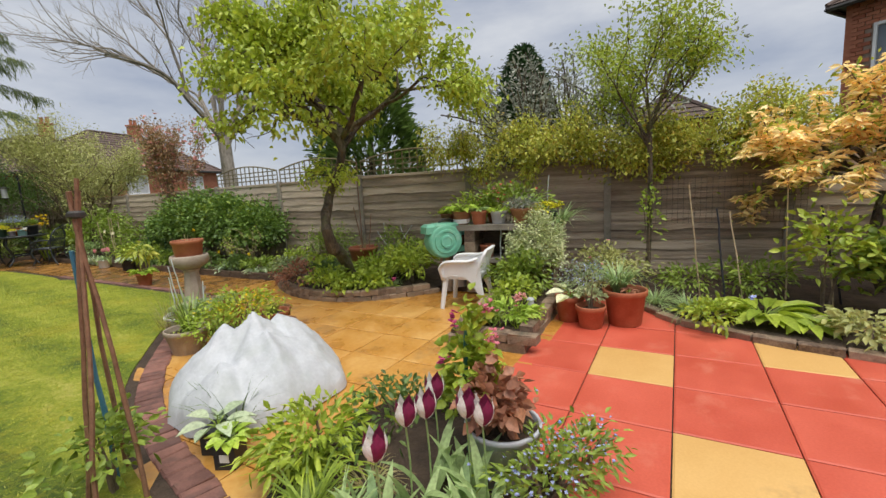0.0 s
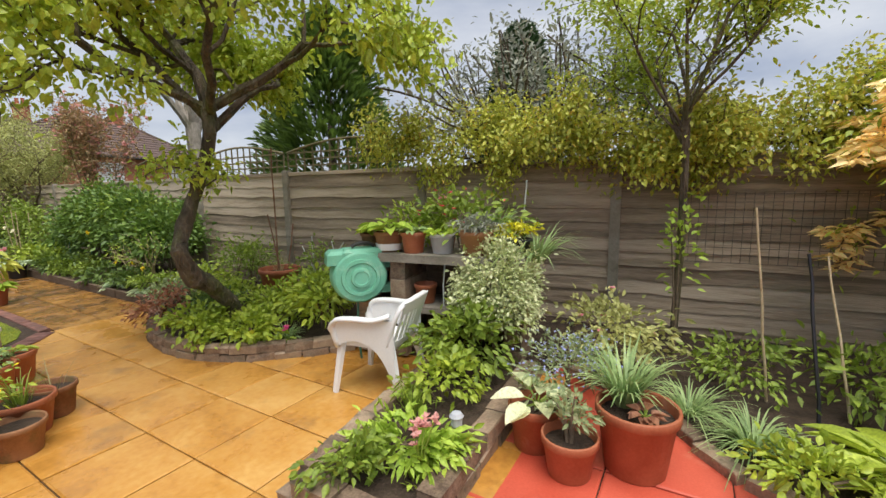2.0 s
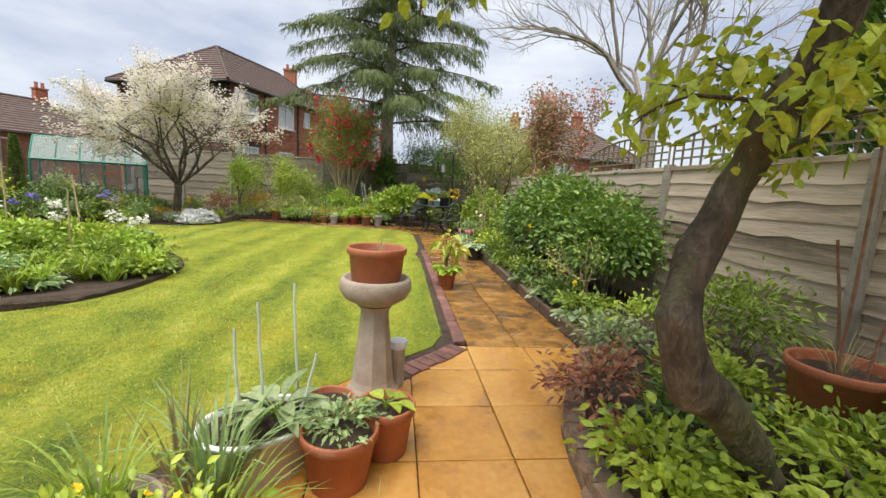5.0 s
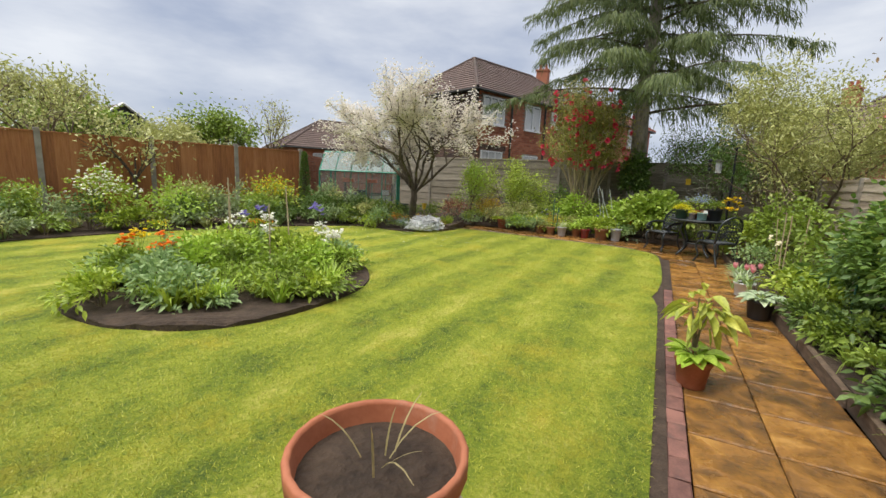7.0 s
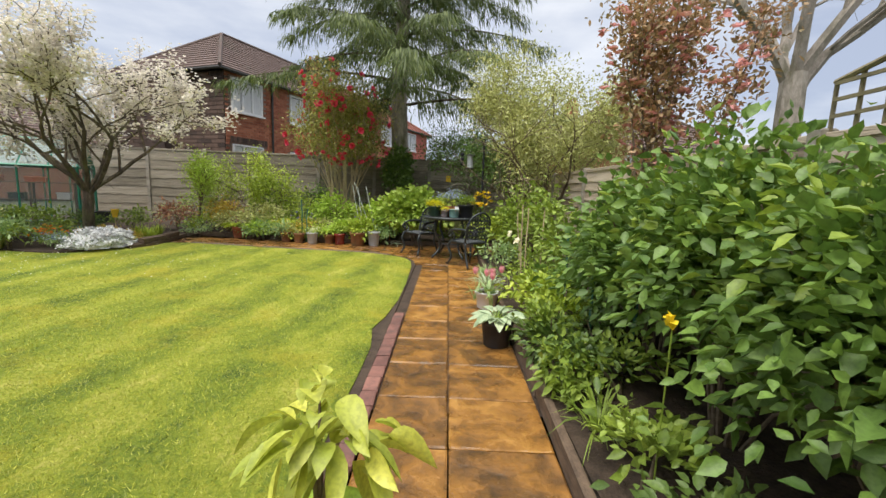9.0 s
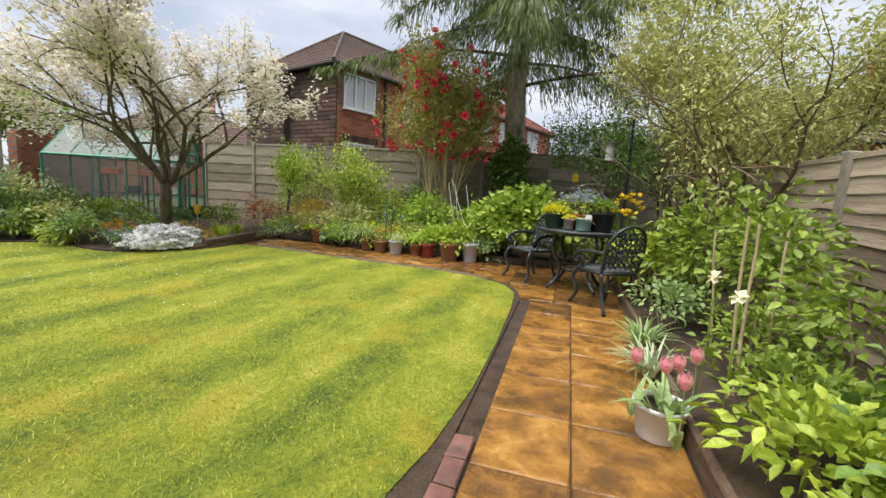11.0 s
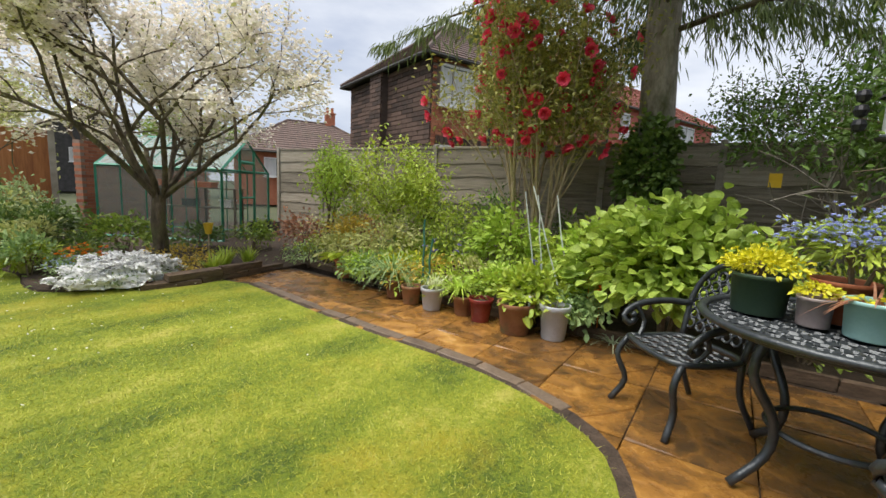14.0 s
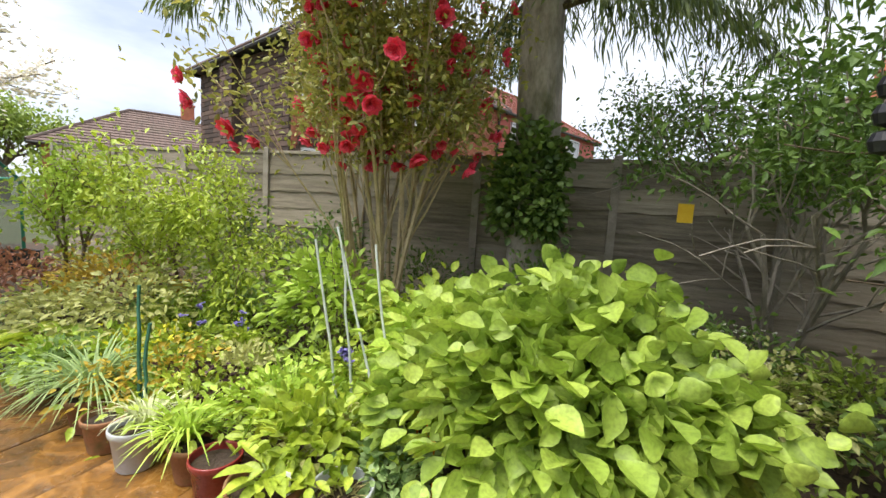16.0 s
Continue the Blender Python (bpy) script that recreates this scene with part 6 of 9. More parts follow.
# raised tree bed
for x, y, rx, h, n, sz, m, lab, w in ((0.95, -1.55, 0.33, 0.62, 620, 0.11, "fresh", "bright green leafy perennial in the raised bed", 0.35), (0.10, -0.45, 0.30, 0.34, 520, 0.075, "fresh", "low green shrub at the foot of the crooked tree", 0.55),
                                     (0.30, -1.15, 0.32, 0.26, 460, 0.085, "fresh", "low green ground cover in the raised bed", 0.6), (0.14, 0.25, 0.32, 0.40, 620, 0.06, "bronze", "bronze-leaved small shrub at the wall edge", 0.5),
                                     (0.55, -0.1, 0.35, 0.35, 500, 0.08, "dark", "dark green low plants beneath the tree", 0.5), (1.55, -1.3, 0.45, 0.55, 700, 0.09, "mid", "leafy green plants by the fence", 0.45),
                                     (1.75, 0.95, 0.45, 0.85, 800, 0.075, "mid", "loose green shrub by the fence", 0.4), (1.0, 0.35, 0.35, 0.34, 620, 0.08, "fresh", "green low plants behind the tree", 0.45), (1.45, -0.5, 0.34, 0.28, 420, 0.09, "mid", "leafy green plants behind the tree", 0.4), (1.95, 1.6, 0.4, 0.7, 520, 0.08, "mid", "green plants against the fence", 0.4), (1.3, 1.6, 0.4, 0.4, 520, 0.08, "fresh", "fresh green plants beside the path", 0.45), (0.75, 1.1, 0.35, 0.42, 560, 0.07, "grey", "grey-green low shrub behind the tree", 0.5)):
    bush("border_plant", (x, y, 0.10), rx, rx, h, n, sz, m, lab, w, 0, None, 4, "plant")
clump("grassy_plant", (0.22, -0.85, 0.10), 90, 0.38, 0.012, 0.9, "glaucous", "thin arching grey-green leaves in the raised bed", 1.0)
clump("grassy_plant", (0.50, -1.45, 0.10), 70, 0.32, 0.012, 0.9, "glaucous", "thin arching grey-green leaves in the raised bed", 1.0)
rosette("primrose", (0.40, -1.55, 0.12), 10, 0.09, 0.05, "mid", "small plant with one pink flower by the wall")
fl = Shape()
blooms(fl, np.array([[0.38, -1.6, 0.26], [0.41, -1.57, 0.27]]), 0.09, 7)
tagged(fl.make("flower", "petal_magenta"), "bright magenta flower in the raised bed", "flower")
pot((1.58, -0.02, 0.10), 0.29, 0.48, "terracotta", "large terracotta pot with twiggy stems in the bed", 0.14)
clump("dry_stems", (1.58, -0.02, 0.52), 24, 0.4, 0.008, 0.7, "straw", "bare twiggy stems in the large terracotta pot", 0.5)
canes("pot_stakes", [(1.56, -0.02, 0.4), (1.66, 0.02, 0.4), (1.64, -0.10, 0.4)], [(1.60, 0.02, 2.3), (1.56, 0.14, 1.35), (1.82, -0.08, 1.2)], 0.011, "rust_cane", "thin dark stakes standing in the terracotta pot")
canes("crossed_canes", [(1.80, -0.25, 0.09), (1.85, -0.75, 0.09), (1.95, -0.35, 0.09), (2.0, -1.0, 0.09)], [(1.95, -0.95, 0.95), (1.95, -0.1, 0.85), (2.05, -0.2, 1.0), (2.05, -0.6, 0.95)], 0.008, "pale_stick", "pale thin canes crossed against the fence")

for x, y, rx, h, n, sz, m, lab, w in ((0.62, -1.0, 0.3, 0.3, 240, 0.085, "fresh", "fresh green leafy plant in the raised bed", 0.45), (1.0, -0.75, 0.32, 0.42, 260, 0.10, "fresh", "bright green leafy plant beside the trunk", 0.4), (1.25, -1.05, 0.30, 0.48, 260, 0.11, "fresh", "bright lime-green leafy plant in the raised bed", 0.35), (1.05, -0.2, 0.3, 0.22, 300, 0.08, "fresh", "green leafy plant beside the terracotta pot", 0.45), (1.9, -0.6, 0.4, 0.9, 600, 0.07, "mid", "loose green shrub against the fence", 0.45), (0.0, -0.75, 0.22, 0.3, 300, 0.07, "fresh", "fresh green leaves at the wall of the raised bed", 0.6)):
    bush("border_plant", (x, y, 0.10), rx, rx, h, n, sz, m, lab, w, 0, None, 3, "plant")

# wedge bed
for x, y, rx, h, n, sz, m, lab, w in ((-0.50, -3.80, 0.30, 0.16, 520, 0.095, "lime", "lime-green leafy primroses in the wedge bed", 0.35), (-0.85, -3.62, 0.22, 0.24, 380, 0.06, "mid", "low green plants at the wedge bed corner", 0.5),
                                     (0.62, -3.55, 0.42, 0.55, 900, 0.085, "mid", "leafy green perennial in the wedge bed", 0.5), (0.15, -3.62, 0.3, 0.32, 480, 0.075, "fresh", "fresh green plants in the wedge bed", 0.45)):
    bush("border_plant", (x, y, 0.13), rx, rx * 0.8, h, n, sz, m, lab, w, 0, None, 3, "plant")
clump("bulb_leaves", (-0.15, -3.55, 0.13), 60, 0.34, 0.02, 0.5, "mid", "upright narrow green leaves in the wedge bed", 0.5)
clump("daisies", (-0.72, -3.98, 0.13), 20, 0.12, 0.02, 0.8, "fresh", "little plant with pale pink flowers", 0.5, ("blush", 4, 0.06, 0.3))
bush("euonymus", (1.04, -3.68, 0.12), 0.37, 0.39, 1.10, 12000, 0.042, "variegated", "rounded bush with cream-variegated small leaves", 0.6, 130, None, 5, "shrub", 0.15)
canes("garden_stake", [(0.98, -3.12, 0.1), (1.9, -3.55, 0.1)], [(1.0, -3.15, 1.1), (1.92, -3.62, 1.75)], 0.009, "pale_stick", "thin pale stakes by the shelf")
light = thing("solar_light", (-0.35, -4.0, 0.12), "small grey stake light in the wedge bed", "garden light")
Shape().tube([(0, 0, -0.05), (0, 0, 0.16)], 0.009, 6).make("stake", "dark_trim", light)
Shape().lathe([(0.02, 0.14), (0.035, 0.16), (0.035, 0.21), (0.045, 0.215), (0.03, 0.235), (0.001, 0.24)], 14).make("head", "grey_plastic", light)

# pots on the red paving
pot((0.17, -4.93, 0), 0.235, 0.40, "terracotta", "large red-brown terracotta pot on the red paving", 0.16)
pot((-0.07, -4.60, 0), 0.165, 0.25, "terracotta", "small terracotta pot with dark soil on the red paving", 0.22)
pot((0.10, -4.33, 0), 0.17, 0.30, "terracotta", "terracotta pot with whitened rim", 0.2)
rosette("houseleek", (0.08, -4.98, 0.37), 16, 0.10, 0.06, "bronze", "bronze rosette plant in the large terracotta pot")
clump("bulb_leaves", (0.26, -4.85, 0.36), 150, 0.52, 0.020, 0.55, "glaucous", "tall narrow grey-green bulb leaves in the large pot", 0.7)
rosette("hosta", (0.10, -4.35, 0.28), 11, 0.22, 0.12, "variegated", "cream-edged hosta in the terracotta pot", 0.6)
bush("heather", (-0.07, -4.60, 0.23), 0.13, 0.13, 0.24, 220, 0.05, "grey", "small twiggy grey-green plant in the pot", 0.4, 10, None, 4, "plant")
bush("forget_me_not", (0.55, -4.45, 0.08), 0.36, 0.33, 0.5, 800, 0.06, "grey", "cloud of pale blue forget-me-nots", 0.3, 40, ("blue", 420, 0.022, 5), 4, "flowers")
bush("border_plant", (1.45, -4.55, 0.06), 0.4, 0.4, 0.62, 800, 0.075, "olive", "olive-green leafy bush by the fence with pink buds", 0.5, 0, ("pink", 5, 0.06, 5), 4, "plant")

# border beside the red paving
clump("grassy_plant", (0.62, -5.55, 0.06), 190, 0.40, 0.012, 1.0, "glaucous", "tuft of thin arching blue-grey leaves", 1.1)
clump("grassy_plant", (0.9, -5.2, 0.06), 120, 0.42, 0.012, 1.0, "glaucous", "tuft of thin arching blue-grey leaves", 1.0)
rosette("foxglove", (0.52, -6.25, 0.07), 38, 0.36, 0.12, "fresh", "large pale green leafy foxglove plant", 0.8)
rosette("foxglove", (0.38, -6.55, 0.07), 22, 0.28, 0.10, "fresh", "pale green leafy foxglove plant", 0.6)
for x, y, rx, h, n, sz, m, lab, w in ((0.28, -5.75, 0.25, 0.22, 420, 0.07, "fresh", "low bright green edging plant", 0.5), (1.1, -6.85, 0.34, 1.15, 420, 0.10, "fresh", "tall bright green loose hydrangea", 0.6), (0.95, -7.5, 0.42, 0.85, 620, 0.11, "mid", "green large-leaved hydrangea by the paving", 0.6),
                                     (0.15, -6.95, 0.25, 0.28, 380, 0.08, "olive", "low yellowish green plant at the edge", 0.5), (1.6, -5.6, 0.4, 0.35, 420, 0.07, "mid", "low green plants under the fence", 0.5), (1.6, -6.3, 0.4, 0.45, 460, 0.09, "mid", "green leafy plants under the fence", 0.4), (0.35, -7.9, 0.35, 0.35, 450, 0.08, "mid", "low green plants at the edge", 0.5), (1.3, -8.6, 0.6, 0.8, 800, 0.1, "mid", "green shrub by the fence", 0.5)):
    bush("border_plant", (x, y, 0.06), rx, rx, h, n, sz, m, lab, w, 0, None, 4, "plant")
bl = Shape()
blooms(bl, np.array([[0.28, -6.1, 0.34], [0.3, -6.12, 0.36]]), 0.07, 6)
tagged(bl.make("flower", "petal_blue"), "single deep blue flower by the foxglove", "flower")
bush("climber", (2.0, -5.07, 0.05), 0.13, 0.13, 1.6, 100, 0.085, "lime", "thin lime-leaved climber before the fence", 0.5, 12, None, 2)
canes("plant_supports", [(1.35, -5.7, 0.06), (1.25, -6.15, 0.06), (1.5, -6.6, 0.06), (1.35, -7.0, 0.06)], [(1.42, -5.55, 1.5), (1.55, -6.0, 1.15), (1.5, -6.55, 1.65), (1.6, -6.95, 1.2)], 0.009, "cane", "thin canes in the border")
canes("plant_support", [(1.05, -5.95, 0.06), (1.45, -7.1, 0.06)], [(1.3, -5.85, 1.2), (1.45, -6.85, 1.2)], 0.012, "black_metal", "black metal plant supports in the border")
mesh = thing("wire_netting", (2.62, -6.0, 0.9), "black wire netting on the fence", "netting", rz=95.7)
for k in range(27):
    Shape().tube([(-1.0 + k * 0.075, 0, 0), (-1.0 + k * 0.075, 0, 0.7)], 0.0025, 3).make("wire", "wire", mesh)
for k in range(10):
    Shape().tube([(-1.0, 0, k * 0.075), (0.95, 0, k * 0.075)], 0.0025, 3).make("wire", "wire", mesh)

# ---- tulip bed by the start ----
def tulip(at, h, colour="plum", edge="blush", label="purple tulip with white petal edges"):
    ob = thing("tulip", at, label, "flower", "tulips")
    Shape().tube(smooth_line([(0, 0, -0.05), (0.01, 0.0, h * 0.5), (0, 0.005, h - 0.07)], 0.08), 0.005, 6).make("stem", "leaf_glaucous", ob)
    for ring, m in ((0, colour), (1, edge)):
        s = Shape()
        for k in range(3):
            a = k * 2.094 + ring * 1.047
            t = np.linspace(0, 1, 7)
            rad = 0.047 * np.sin(np.minimum(1, t * 1.15) * 2.3) ** 0.8 + 0.004 + (0.004 if ring else 0)
            w = 0.9 * np.sin(np.pi * np.clip(t * 0.9 + 0.08, 0, 1)) ** 0.7
            if ring:
                w = w * 0.55
            rows = []
            for q in (-1, -0.5, 0, 0.5, 1):
                ang = a + q * w
                rows.append(np.stack([rad * np.cos(ang), rad * np.sin(ang), h - 0.085 + 0.15 * t - 0.012 * abs(q) * t], 1))
            v = np.concatenate(rows)
            s.add(v, [[r * 7 + i, r * 7 + i + 1, (r + 1) * 7 + i + 1, (r + 1) * 7 + i] for r in range(4) for i in range(6)])
        s.make("petal", "petal_" + m, ob)
    lf = Shape()
    a = rng.uniform(0, 6.28, 3)
    lf.straps(np.zeros((3, 3)), np.stack([np.cos(a) * 0.35, np.sin(a) * 0.35, np.ones(3)], 1), h * 0.85, 0.075, 0.6, 5)
    lf.make("foliage", "leaf_glaucous", ob)
    return ob


for x, y in ((-3.33, -4.33), (-3.23, -4.38), (-3.06, -4.33), (-3.15, -4.56), (-3.18, -4.66), (-3.60, -4.36)):
    tulip((x, y, 0.06), 0.55, "plum", "white")
for x, y in ((-3.33, -4.6), (-3.5, -4.45), (-3.25, -4.72), (-3.42, -4.72), (-3.05, -4.5), (-3.52, -4.25)):
    clump("tulip_leaves", (x, y, 0.06), 11, 0.38, 0.075, 0.55, "glaucous", "broad grey-green tulip leaves", 0.5)
pot((-2.84, -4.62, 0), 0.21, 0.36, "grey_plastic", "large pale grey tub with dark soil beside the red paving", 0.09, 0.8, name="planter_tub")
bush("heuchera", (-2.86, -4.58, 0.33), 0.15, 0.14, 0.3, 380, 0.075, "bronze", "coppery red-leaved heuchera in the tub", 0.75, 16, None, 3, "plant")
gera = thing("geranium", (-2.72, -4.38, 0.06), "tall geranium with pink flower heads on a green support", "plant")
p, d = clumped(420, 0.13, 0.13, 0.85, 22, 0.3)
Shape().leaves(p, d, 0.07, 0.06).make("foliage", "leaf_fresh", gera)
Shape().tube([(0, 0, 0), (0.02, 0, 0.4), (0, 0.01, 0.75)], 0.01, 6).make("stem", "leaf_mid", gera)
for x, y, z, m in ((-0.08, 0.06, 0.83, "magenta"), (0.0, -0.17, 0.72, "pink"), (0.02, -0.12, 0.88, "pink"), (-0.1, 0.12, 0.60, "magenta")):
    h = Shape()
    blooms(h, np.array([x, y, z]) + rng.normal(0, 0.022, (14, 3)), 0.035, 5)
    h.make("flower_head", "petal_" + m, gera)
canes("green_stake", [(-2.74, -4.36, 0.06)], [(-2.73, -4.36, 0.8)], 0.02, "green_stick", "green stake holding the geranium")
bush("forget_me_not", (-3.05, -4.92, 0.05), 0.36, 0.2, 0.36, 620, 0.06, "mid", "leafy forget-me-nots with small blue flowers", 0.35, 30, ("blue", 220, 0.02, 5), 5, "flowers")
bush("forget_me_not", (-2.72, -5.02, 0.05), 0.22, 0.16, 0.3, 300, 0.055, "mid", "sprawling forget-me-nots with small blue flowers", 0.35, 20, ("blue", 110, 0.02, 5), 5, "flowers")
clump("bulb_leaves", (-3.32, -3.62, 0.06), 110, 0.42, 0.018, 0.9, "fresh", "flopping green bulb leaves in the near bed", 1.1)
clump("bulb_leaves", (-3.55, -3.85, 0.06), 90, 0.40, 0.02, 0.9, "mid", "flopping green bulb leaves in the near bed", 1.1)
clump("bulb_leaves", (-3.62, -4.12, 0.06), 90, 0.40, 0.016, 1.0, "glaucous", "flopping grey-green bulb leaves in the near bed", 1.2)
clump("dry_stems", (-3.25, -4.0, 0.06), 60, 0.30, 0.008, 1.0, "straw", "dry straw-coloured stems on the soil", 1.2)
bush("border_plant", (-3.15, -3.55, 0.06), 0.32, 0.25, 0.34, 480, 0.085, "fresh", "fresh green leafy plant in the near bed", 0.35, 0, None, 3, "plant")
bush("border_plant", (-2.72, -3.85, 0.06), 0.35, 0.3, 0.25, 420, 0.06, "dark", "dark green low plant in the near bed", 0.5, 0, None, 3, "plant")
bush("border_plant", (-2.45, -4.15, 0.04), 0.2, 0.2, 0.22, 260, 0.055, "mid", "low green plant beside the tub", 0.5, 0, None, 3, "plant")
for x, y, r in ((-3.40, -3.02, 0.085), (-3.33, -2.80, 0.10)):
    pt = thing("square_pot", (x, y, 0), "small black plastic nursery pot on the patio", "plant pot", "nursery pots", rz=25)
    Shape().box((0, 0, 0.075), (r * 1.6, r * 1.6, 0.15), 0, 0, 0.012).box((0, 0, 0.145), (r * 1.8, r * 1.8, 0.025), 0, 0, 0.004).make("pot_body", "black_plastic", pt)
    Shape().box((-r * 0.82, 0, 0.075), (0.004, r * 0.7, 0.05)).make("label", "label", pt)
rosette("seedling", (-3.40, -3.02, 0.15), 14, 0.12, 0.07, "lime", "leafy green seedling in a black pot")
rosette("seedling", (-3.33, -2.80, 0.15), 9, 0.17, 0.09, "pale", "pale green seedling in a black pot")
clump("grassy_plant", (-3.15, -2.72, 0.0), 60, 0.55, 0.012, 0.8, "dark", "dark spiky leaves in front of the fleece", 0.6)

# fleece cover
fl = thing("fleece_cover", (-2.66, -2.36, 0), "white horticultural fleece draped over plants on the patio", "plant cover", rz=-20)
PEAKS = [(0.0, 0.02, 0.72), (0.22, 0.06, 0.66), (-0.20, 0.10, 0.66), (0.02, -0.2, 0.62), (-0.34, -0.22, 0.50), (0.36, 0.10, 0.52), (0.16, -0.34, 0.46), (-0.22, 0.34, 0.50), (-0.52, 0.04, 0.40), (0.10, 0.40, 0.44)]
n_g = 64
verts = []
for j in range(n_g + 1):
    for i in range(n_g + 1):
        a, b = 2 * i / n_g - 1, 2 * j / n_g - 1
        x, y = 0.70 * a * math.sqrt(1 - b * b * 0.42), 0.66 * b * math.sqrt(1 - a * a * 0.42)
        hang = max(pz - 0.62 * (abs(x - px) ** 1.25 + abs(y - py) ** 1.25) ** 0.8 for px, py, pz in PEAKS)
        edge = max(0.0, 1 - max(abs(a), abs(b)) ** 5)
        fold = abs(noise.noise(Vector((x * 2.6, y * 2.6, 1.0)))) + 0.5 * abs(noise.noise(Vector((math.atan2(y, x) * 2.4, 0.5, math.hypot(x, y) * 1.2)))) + 0.22 * abs(noise.noise(Vector((x * 9, y * 9, 4.0))))
        z = max(0.0, hang) * edge ** 0.45 - 0.11 * fold * edge
        verts.append((x * (1 - 0.05 * fold), y * (1 - 0.05 * fold), max(0.006 + 0.02 * fold, z)))
cover = Shape().add(verts, [[j * (n_g + 1) + i, j * (n_g + 1) + i + 1, (j + 1) * (n_g + 1) + i + 1, (j + 1) * (n_g + 1) + i] for j in range(n_g) for i in range(n_g)])
cover.make("sheet", "fleece", fl, smooth=True)

# teepee of canes on the lawn edge
canes("cane_wigwam", [(-3.97, -2.57, 0.0), (-3.80, -2.86, 0.0), (-3.72, -2.42, 0.0), (-4.02, -2.80, 0.0)], [(-3.82, -2.70, 1.78), (-3.85, -2.66, 1.72), (-3.84, -2.68, 1.72), (-3.80, -2.66, 1.74)], 0.013, "rust_cane", "wigwam of red-brown canes tied at the top")
canes("blue_cane", [(-3.82, -2.55, 0.0)], [(-3.86, -2.62, 1.4)], 0.014, "blue_paint", "blue painted cane in the wigwam")
tie = thing("twine", (-3.835, -2.68, 1.60), "dark twine round the top of the wigwam", "twine")
Shape().lathe([(0.03, -0.02), (0.042, -0.01), (0.042, 0.01), (0.03, 0.02)], 12).make("loop", "dark_trim", tie)
bush("bean_plant", (-3.86, -2.62, 0.0), 0.22, 0.22, 0.5, 260, 0.07, "mid", "young climbing plant at the foot of the wigwam", 0.6, 12, None, 4, "plant")

# bird bath and its pots
bath = thing("bird_bath", (-1.38, 0.72, 0), "pale cast-stone bird bath on a tapered pedestal", "bird bath")
Shape().lathe([(0.001, 0), (0.19, 0), (0.19, 0.05), (0.165, 0.08), (0.15, 0.12), (0.105, 0.55), (0.10, 0.64), (0.13, 0.68), (0.001, 0.68)], 8).make("pedestal", "birdbath", bath)
Shape().lathe([(0.001, 0.68), (0.13, 0.69), (0.22, 0.74), (0.255, 0.80), (0.25, 0.86), (0.235, 0.885), (0.215, 0.88), (0.20, 0.83), (0.001, 0.80)], 32).make("bowl", "birdbath", bath, smooth=True)
pot((-1.38, 0.72, 0.84), 0.21, 0.26, "terracotta", "terracotta bowl pot standing in the bird bath", 0.2, 0.8)
clump("dry_stems", (-1.38, 0.72, 1.08), 7, 0.2, 0.006, 0.9, "straw", "a few dry stems in the terracotta bowl", 0.5)
lamp = thing("post_light", (-1.20, 0.86, 0), "short grey post with a pale cap beside the bird bath", "garden light")
Shape().tube([(0, 0, 0), (0, 0, 0.33)], 0.055, 12).make("post", "birdbath", lamp)
Shape().lathe([(0.001, 0.36), (0.07, 0.36), (0.075, 0.33), (0.06, 0.32), (0.06, 0.30)], 14).make("cap", "white_plastic", lamp)
POTS = [(-1.52, -1.12, 0.20, 0.27, "terracotta"), (-1.30, -0.97, 0.155, 0.24, "old_terracotta"), (-1.62, -1.42, 0.155, 0.22, "old_terracotta"), (-1.50, -0.22, 0.20, 0.30, "terracotta"), (-1.27, 0.03, 0.17, 0.30, "terracotta"), (-1.98, -1.28, 0.23, 0.28, "old_terracotta"), (-1.62, 0.25, 0.15, 0.22, "terracotta")]
for k, (x, y, r, h, m) in enumerate(POTS):
    pot((x, y, 0), r, h, m, "terracotta pot in the group by the lawn" if m == "terracotta" else "weathered brown clay pot in the group by the lawn", 0.18, group="pots by the bird bath")
pot((-1.93, -0.08, 0), 0.25, 0.27, "white_plastic", "white oval trough planter by the lawn", 0.1, 0.85, 1.3, name="trough", rz=30)
pot((-2.33, -0.72, 0), 0.22, 0.27, "birdbath", "pale stone planter at the lawn edge", 0.2)
clump("chives", (-1.52, -1.12, 0.24), 70, 0.32, 0.008, 0.6, "mid", "thin green leaves in a terracotta pot", 0.6)
clump("dry_stems", (-1.30, -0.97, 0.20), 14, 0.3, 0.006, 0.5, "straw", "a few dry stems in a clay pot", 0.4)
bush("succulent", (-1.50, -0.22, 0.27), 0.15, 0.15, 0.12, 300, 0.05, "glaucous", "low grey-green rosettes in a terracotta pot", 0.4, 14, None, 0, "plant")
rosette("seedling", (-1.27, 0.03, 0.28), 6, 0.13, 0.08, "fresh", "single leafy seedling in a terracotta pot")
bush("euphorbia", (-1.98, -1.25, 0.25), 0.34, 0.32, 0.40, 900, 0.05, "fresh", "bushy euphorbia with lime-yellow heads", 0.45, 40, ("yellow", 90, 0.035, 5), 5, "plant")
bush("euphorbia", (-2.2, -1.0, 0.02), 0.24, 0.24, 0.5, 420, 0.05, "lime", "lime-green leafy plant in the pot group", 0.45, 26, None, 4, "plant")
rosette("stock", (-1.85, -0.05, 0.25), 26, 0.24, 0.07, "grey", "broad grey-green leaves in the white trough", 1.0)
clump("iris_leaves", (-2.05, -0.35, 0.05), 80, 0.72, 0.022, 0.45, "glaucous", "tall grey-green strap leaves in the pot group", 0.6)
clump("iris_leaves", (-2.3, -0.72, 0.24), 60, 0.55, 0.016, 0.5, "mid", "narrow green leaves in the stone planter", 0.6)
